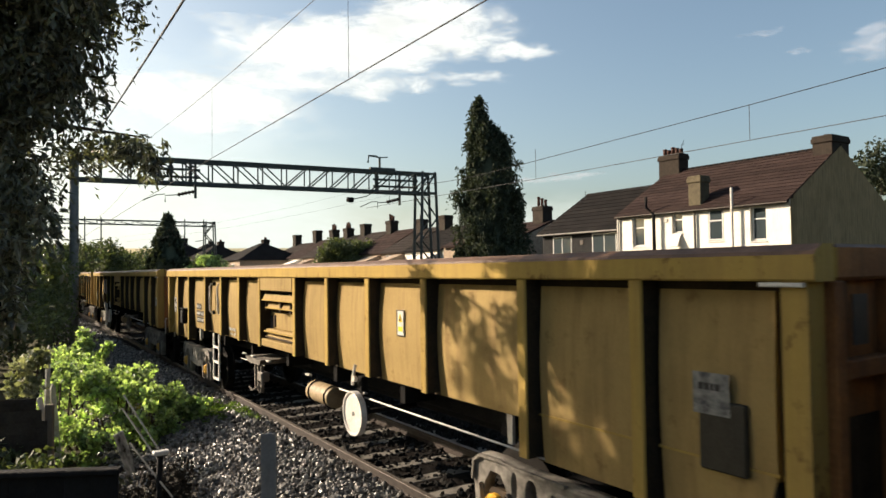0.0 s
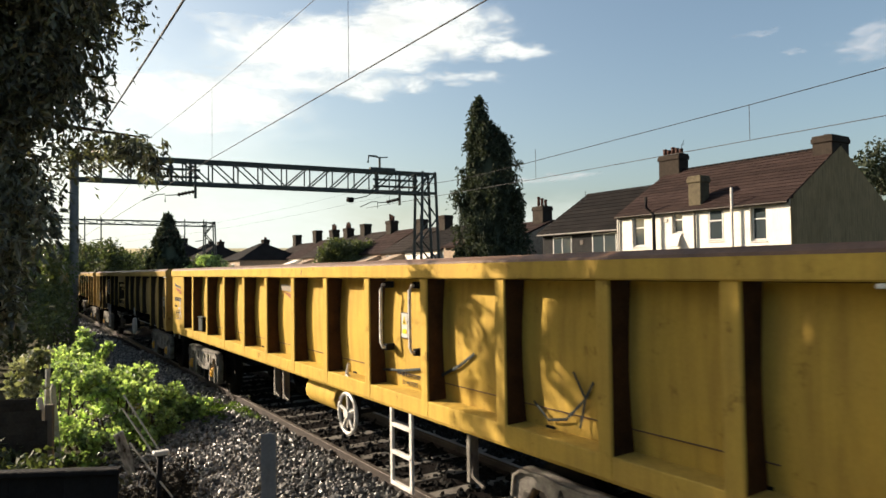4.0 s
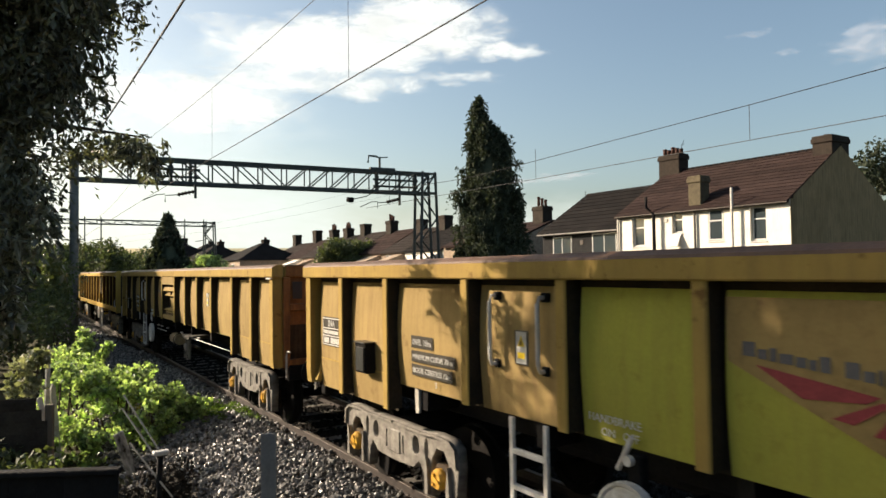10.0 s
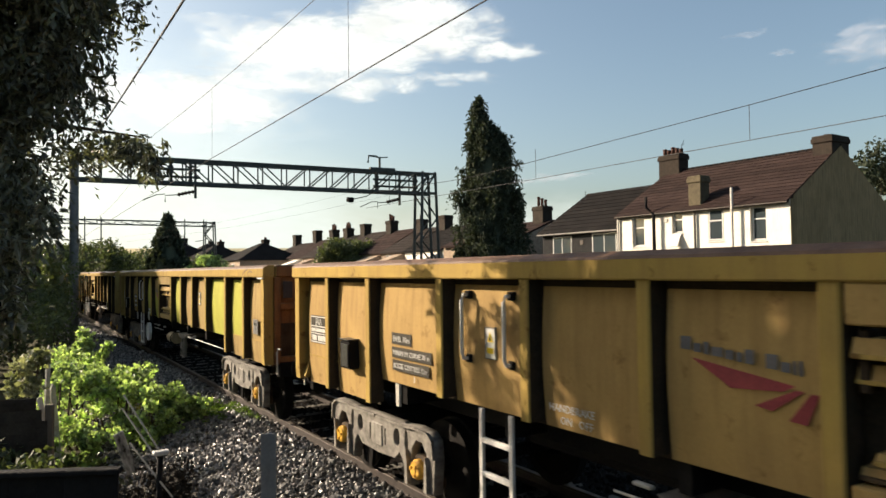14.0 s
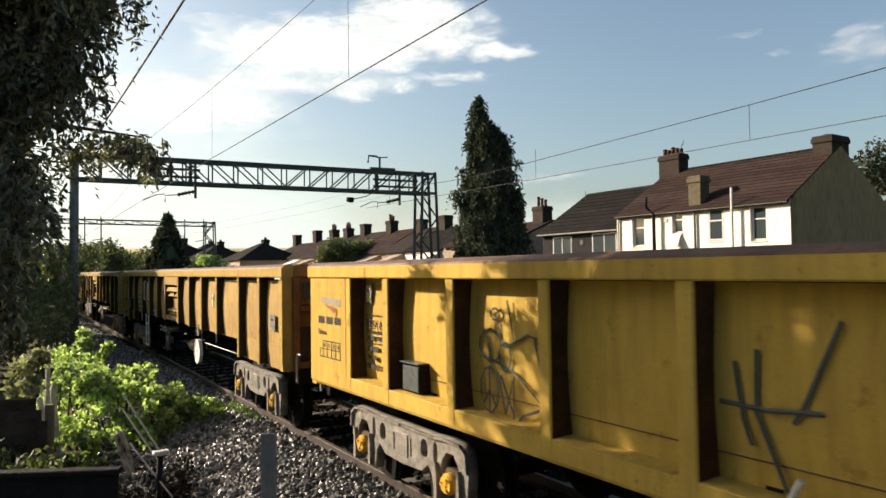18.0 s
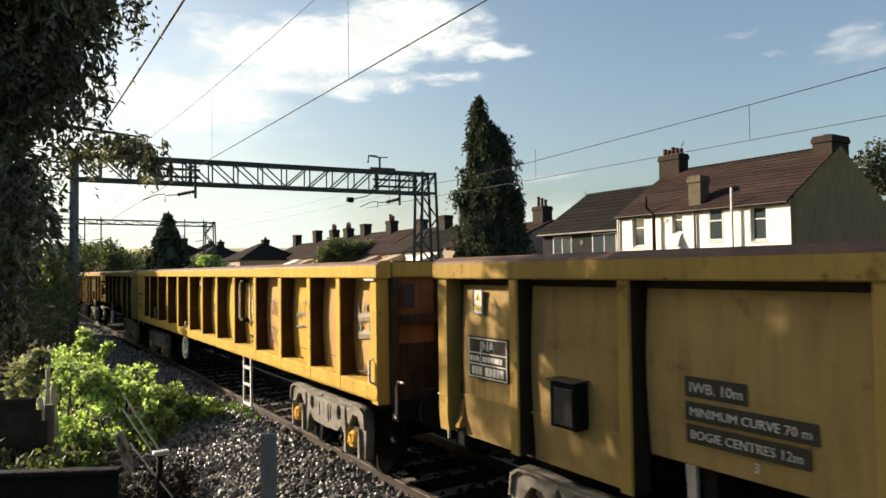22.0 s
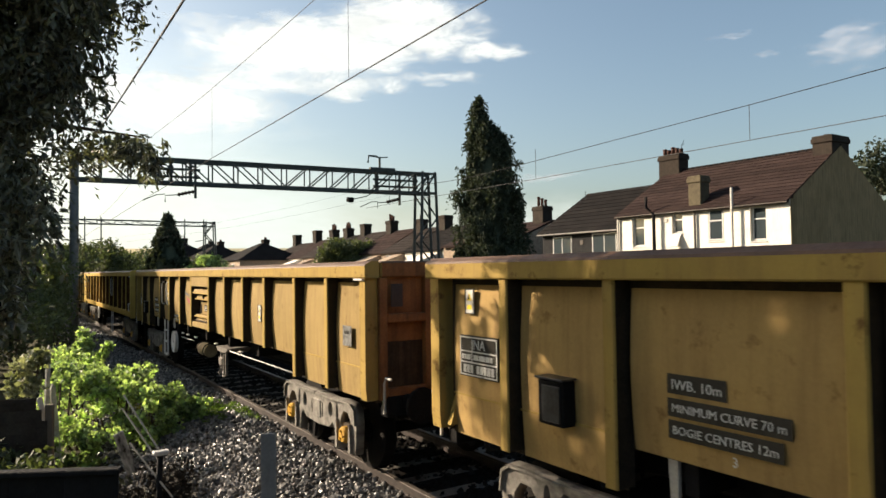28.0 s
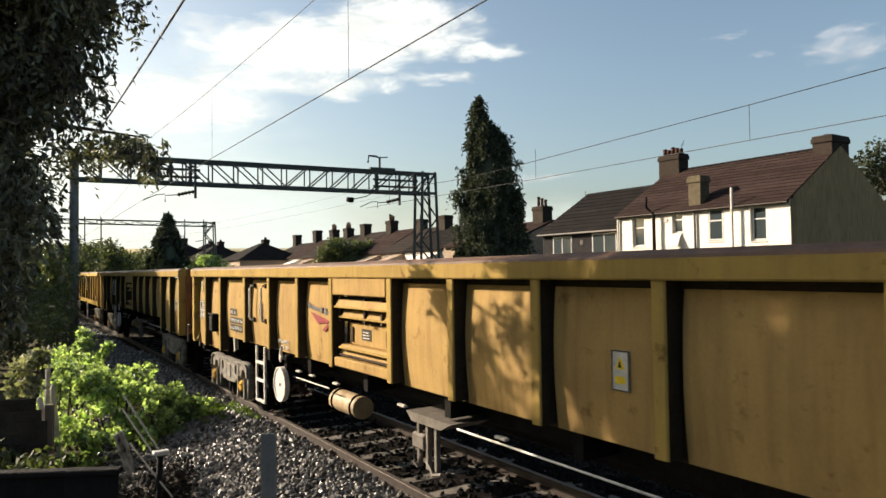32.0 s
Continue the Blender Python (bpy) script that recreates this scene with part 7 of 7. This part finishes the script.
def board_panel():
    """A low boarded panel among the ivy, its shade given by dark colour."""
    w = thing("garden_shed", None, None, "boarded panel under ivy, deep shade put into its dark colour", "shed")
    a, b = Vector((-1.5, 11.5, 0)), Vector((0.46, 10.9, 0))
    n = 9
    turn = math.atan2(b.y - a.y, b.x - a.x)
    for k in range(n):
        p = a.lerp(b, 0.5)
        z0 = -0.62 + k * 0.158
        bm = bmesh.new()
        prism(bm, [(-0.012, z0), (0.012, z0), (0.006, z0 + 0.165), (-0.004, z0 + 0.165)], "x", -(b - a).length / 2, (b - a).length / 2 - 0.07 * max(0, k - 6))
        o = part("board", bm, SHADE_BOARDS, w, at=p)
        o.rotation_euler = (0, 0, turn)
    bm = bmesh.new()
    box(bm, -0.05, 0.05, -0.05, 0.05, -0.62, 0.70, 0.006)
    o = part("corner_post", bm, WOOD, w, at=b + Vector((0.03, 0.05, 0)))
    o.rotation_euler = (0, 0, turn)


board_panel()


# ---------------------------------------------------------------- unseen walls added behind the camera
def blocking_wall(name, x0, x1, z0, z1):
    bm = bmesh.new()
    box(bm, x0, x1, -7.6, -7.0, z0, z1)
    thing(name, bm, BRICK, "plain unseen brick wall added to cut light from behind", "wall", kind="structure")


# Added out of view to hold back low skylight from the south.
blocking_wall("wall_south_1", -24, 2.6, -0.7, 3.2)
blocking_wall("wall_south_2", 7.0, 24, -0.7, 3.2)


# ---------------------------------------------------------------- clouds
AZ0, AZ1, EL0, EL1 = -12.0, 72.0, 2.0, 30.0      # span of the cloud sheet: bearings and heights in degrees


def cloud_mat(name, seed, lobes, density, grain, lo=0.02, hi=0.42, glow=0.60, tint=(1.0, 0.965, 0.94, 1)):
    """Torn cloud: soft oval lobes (bearing, height, half widths, weight) broken up by wind-drawn noise."""
    m, n, l = nodes_of(name)
    n.remove(n["Principled BSDF"])
    tc = n.new("ShaderNodeTexCoord")

    def math_node(op, a, b=None, clamp=False):
        k = n.new("ShaderNodeMath")
        k.operation, k.use_clamp = op, clamp
        for i, v in enumerate((a, b)):
            if isinstance(v, (int, float)):
                k.inputs[i].default_value = v
            elif v is not None:
                l.new(v, k.inputs[i])
        return k.outputs[0]

    def vec(op, a, b):
        k = n.new("ShaderNodeVectorMath")
        k.operation = op
        for i, v in enumerate((a, b)):
            if isinstance(v, tuple):
                k.inputs[i].default_value = v
            elif v is not None:
                l.new(v, k.inputs[i])
        return k

    degs = vec("MULTIPLY", tc.outputs["UV"], (AZ1 - AZ0, EL1 - EL0, 0)).outputs[0]

    def fbm(scale, detail, off, rough=0.6):
        t = n.new("ShaderNodeTexNoise")
        t.inputs["Scale"].default_value, t.inputs["Detail"].default_value, t.inputs["Roughness"].default_value, t.inputs["Distortion"].default_value = 1.0, detail, rough, 0.35
        l.new(vec("ADD", vec("MULTIPLY", degs, scale).outputs[0], (off, off * 0.7, seed)).outputs[0], t.inputs["Vector"])
        return t

    warp = vec("MULTIPLY", vec("SUBTRACT", fbm((0.22, 0.45, 0), 4, seed + 20).outputs["Color"], (0.5, 0.5, 0.5)).outputs[0], (5.0, 2.4, 0)).outputs[0]
    bent = vec("ADD", degs, warp).outputs[0]
    cover = None
    for az, el, ra, re, wt in lobes:
        k = vec("LENGTH", vec("MULTIPLY", vec("SUBTRACT", bent, (az - AZ0, el - EL0, 0.0)).outputs[0], (1 / ra, 1 / re, 0.0)).outputs[0], None).outputs["Value"]
        f = n.new("ShaderNodeMapRange")
        f.interpolation_type = "SMOOTHSTEP"
        f.inputs[1].default_value, f.inputs[2].default_value, f.inputs[3].default_value, f.inputs[4].default_value = 0.35, 1.25, wt, 0.0
        l.new(k, f.inputs[0])
        cover = f.outputs[0] if cover is None else math_node("MAXIMUM", cover, f.outputs[0])
    fine = fbm((grain, grain * 2.6, 0), 12, seed).outputs[0]
    value = math_node("ADD", cover, math_node("MULTIPLY", math_node("SUBTRACT", fine, 0.56), 1.7))
    gate = math_node("MULTIPLY", value, math_node("MULTIPLY", cover, 4.0, True))
    a = n.new("ShaderNodeMapRange")
    a.interpolation_type = "SMOOTHSTEP"
    a.inputs[1].default_value, a.inputs[2].default_value, a.inputs[3].default_value, a.inputs[4].default_value = lo, hi, 0, density
    l.new(gate, a.inputs[0])
    em = n.new("ShaderNodeEmission")
    em.inputs["Color"].default_value = tint
    l.new(math_node("MULTIPLY", math_node("ADD", math_node("MULTIPLY", fbm((grain * 0.8, grain * 2.2, 0), 6, seed + 9).outputs[0], 0.5), 0.75), glow), em.inputs["Strength"])
    tr = n.new("ShaderNodeBsdfTransparent")
    mx = n.new("ShaderNodeMixShader")
    l.new(a.outputs[0], mx.inputs[0])
    l.new(tr.outputs[0], mx.inputs[1])
    l.new(em.outputs[0], mx.inputs[2])
    l.new(mx.outputs[0], n["Material Output"].inputs[0])
    return m


CLOUDS = []


def cloud(dist, material, label, drift):
    """A thin far-off sheet of cloud on the sky's dome."""
    bm = bmesh.new()
    rows = []
    for i in range(25):
        az = radians(AZ0 + (AZ1 - AZ0) * i / 24)
        rows.append([bm.verts.new((dist * math.sin(az) * math.cos(radians(e)), dist * math.cos(az) * math.cos(radians(e)), dist * math.sin(radians(e)))) for e in [EL0 + (EL1 - EL0) * j / 10 for j in range(11)]])
    uv = bm.loops.layers.uv.new("dome")
    for i in range(24):
        for j in range(10):
            f = bm.faces.new((rows[i][j], rows[i + 1][j], rows[i + 1][j + 1], rows[i][j + 1]))
            for lp, (a, b) in zip(f.loops, ((i, j), (i + 1, j), (i + 1, j + 1), (i, j + 1))):
                lp[uv].uv = (a / 24, b / 10)
    ob = thing("cloud", bm, material, label, "cloud", kind="structure")
    ob.visible_shadow = False
    CLOUDS.append((ob, drift))


MAIN = ((24.0, 18.3, 11.0, 3.0, 0.85), (31.5, 20.0, 8.0, 3.2, 0.85), (39.0, 18.0, 4.5, 1.0, 0.55), (13.0, 13.6, 10.5, 2.5, 0.85), (20.0, 15.8, 8.0, 1.6, 0.6), (26.5, 15.4, 6.5, 1.1, 0.6), (18.0, 19.8, 6.5, 1.0, 0.45), (35.0, 15.9, 4.0, 0.8, 0.5))
VEIL = ((22.0, 17.0, 12.0, 4.0, 0.5), (11.0, 12.5, 14.0, 5.0, 0.65))
SMALL = ((61.5, 15.7, 1.3, 0.55, 0.45), (66.5, 15.4, 3.0, 1.7, 0.55), (58.5, 17.6, 1.6, 0.4, 0.32), (43.0, 7.7, 4.5, 0.36, 0.5))
HAZE = ((12.0, 4.0, 22.0, 8.0, 0.75), (45.0, 1.5, 40.0, 5.5, 0.6))
cloud(2600, cloud_mat("cloud_main", 3.1, MAIN, 0.96, 0.26, 0.0, 0.72, glow=0.64), "broad white torn cloud bank drifting slowly", (-95, 62, 0))
cloud(2700, cloud_mat("cloud_veil", 4.6, VEIL, 0.55, 0.16, 0.0, 0.9, glow=0.58, tint=(0.98, 1.0, 1.0, 1)), "thin white veil round the cloud bank", (-95, 62, 0))
cloud(2550, cloud_mat("cloud_small", 8.4, SMALL, 0.60, 0.34, 0.0, 0.8, glow=0.58, tint=(1.0, 0.92, 0.92, 1)), "small pink white wisps of cloud", (-75, 80, 0))
cloud(3200, cloud_mat("cloud_haze", 5.7, HAZE, 0.85, 0.03, 0.0, 0.8, 0.60, (0.97, 1.0, 0.975, 1)), "pale cream haze low over the houses", (-20, 20, 0))


# ---------------------------------------------------------------- motion of the train
def motions():
    wheel_r = 0.46
    ts = [0.1 * k for k in range(321)]
    kt, ks = np.array([a for a, _ in TRAIN]), np.array([b for _, b in TRAIN])
    # smooth position between the keyed places
    slope = np.gradient(ks, kt)
    def along(t):
        i = min(max(int(np.searchsorted(kt, t)) - 1, 0), len(kt) - 2)
        h = kt[i + 1] - kt[i]
        u = (t - kt[i]) / h
        return ((1 + 2 * u) * (1 - u) ** 2 * ks[i] + u * (1 - u) ** 2 * h * slope[i] + u * u * (3 - 2 * u) * ks[i + 1] + u * u * (u - 1) * h * slope[i + 1])
    for wagon, front, sets in WAGONS:
        walk(wagon, [(t, pose(TRACK_X, front + along(t), 0)) for t in ts[::5]])
        for wheels, y in sets:
            walk(wheels, [(t, pose(0, y, wheel_r, -math.degrees((along(t) + 25.02) / wheel_r) + 17 * y)) for t in ts[::1]])
    for cloud, vel in CLOUDS:
        walk(cloud, [(0, Matrix.Translation((0, 0, 0))), (32, Matrix.Translation(vel))])


motions()
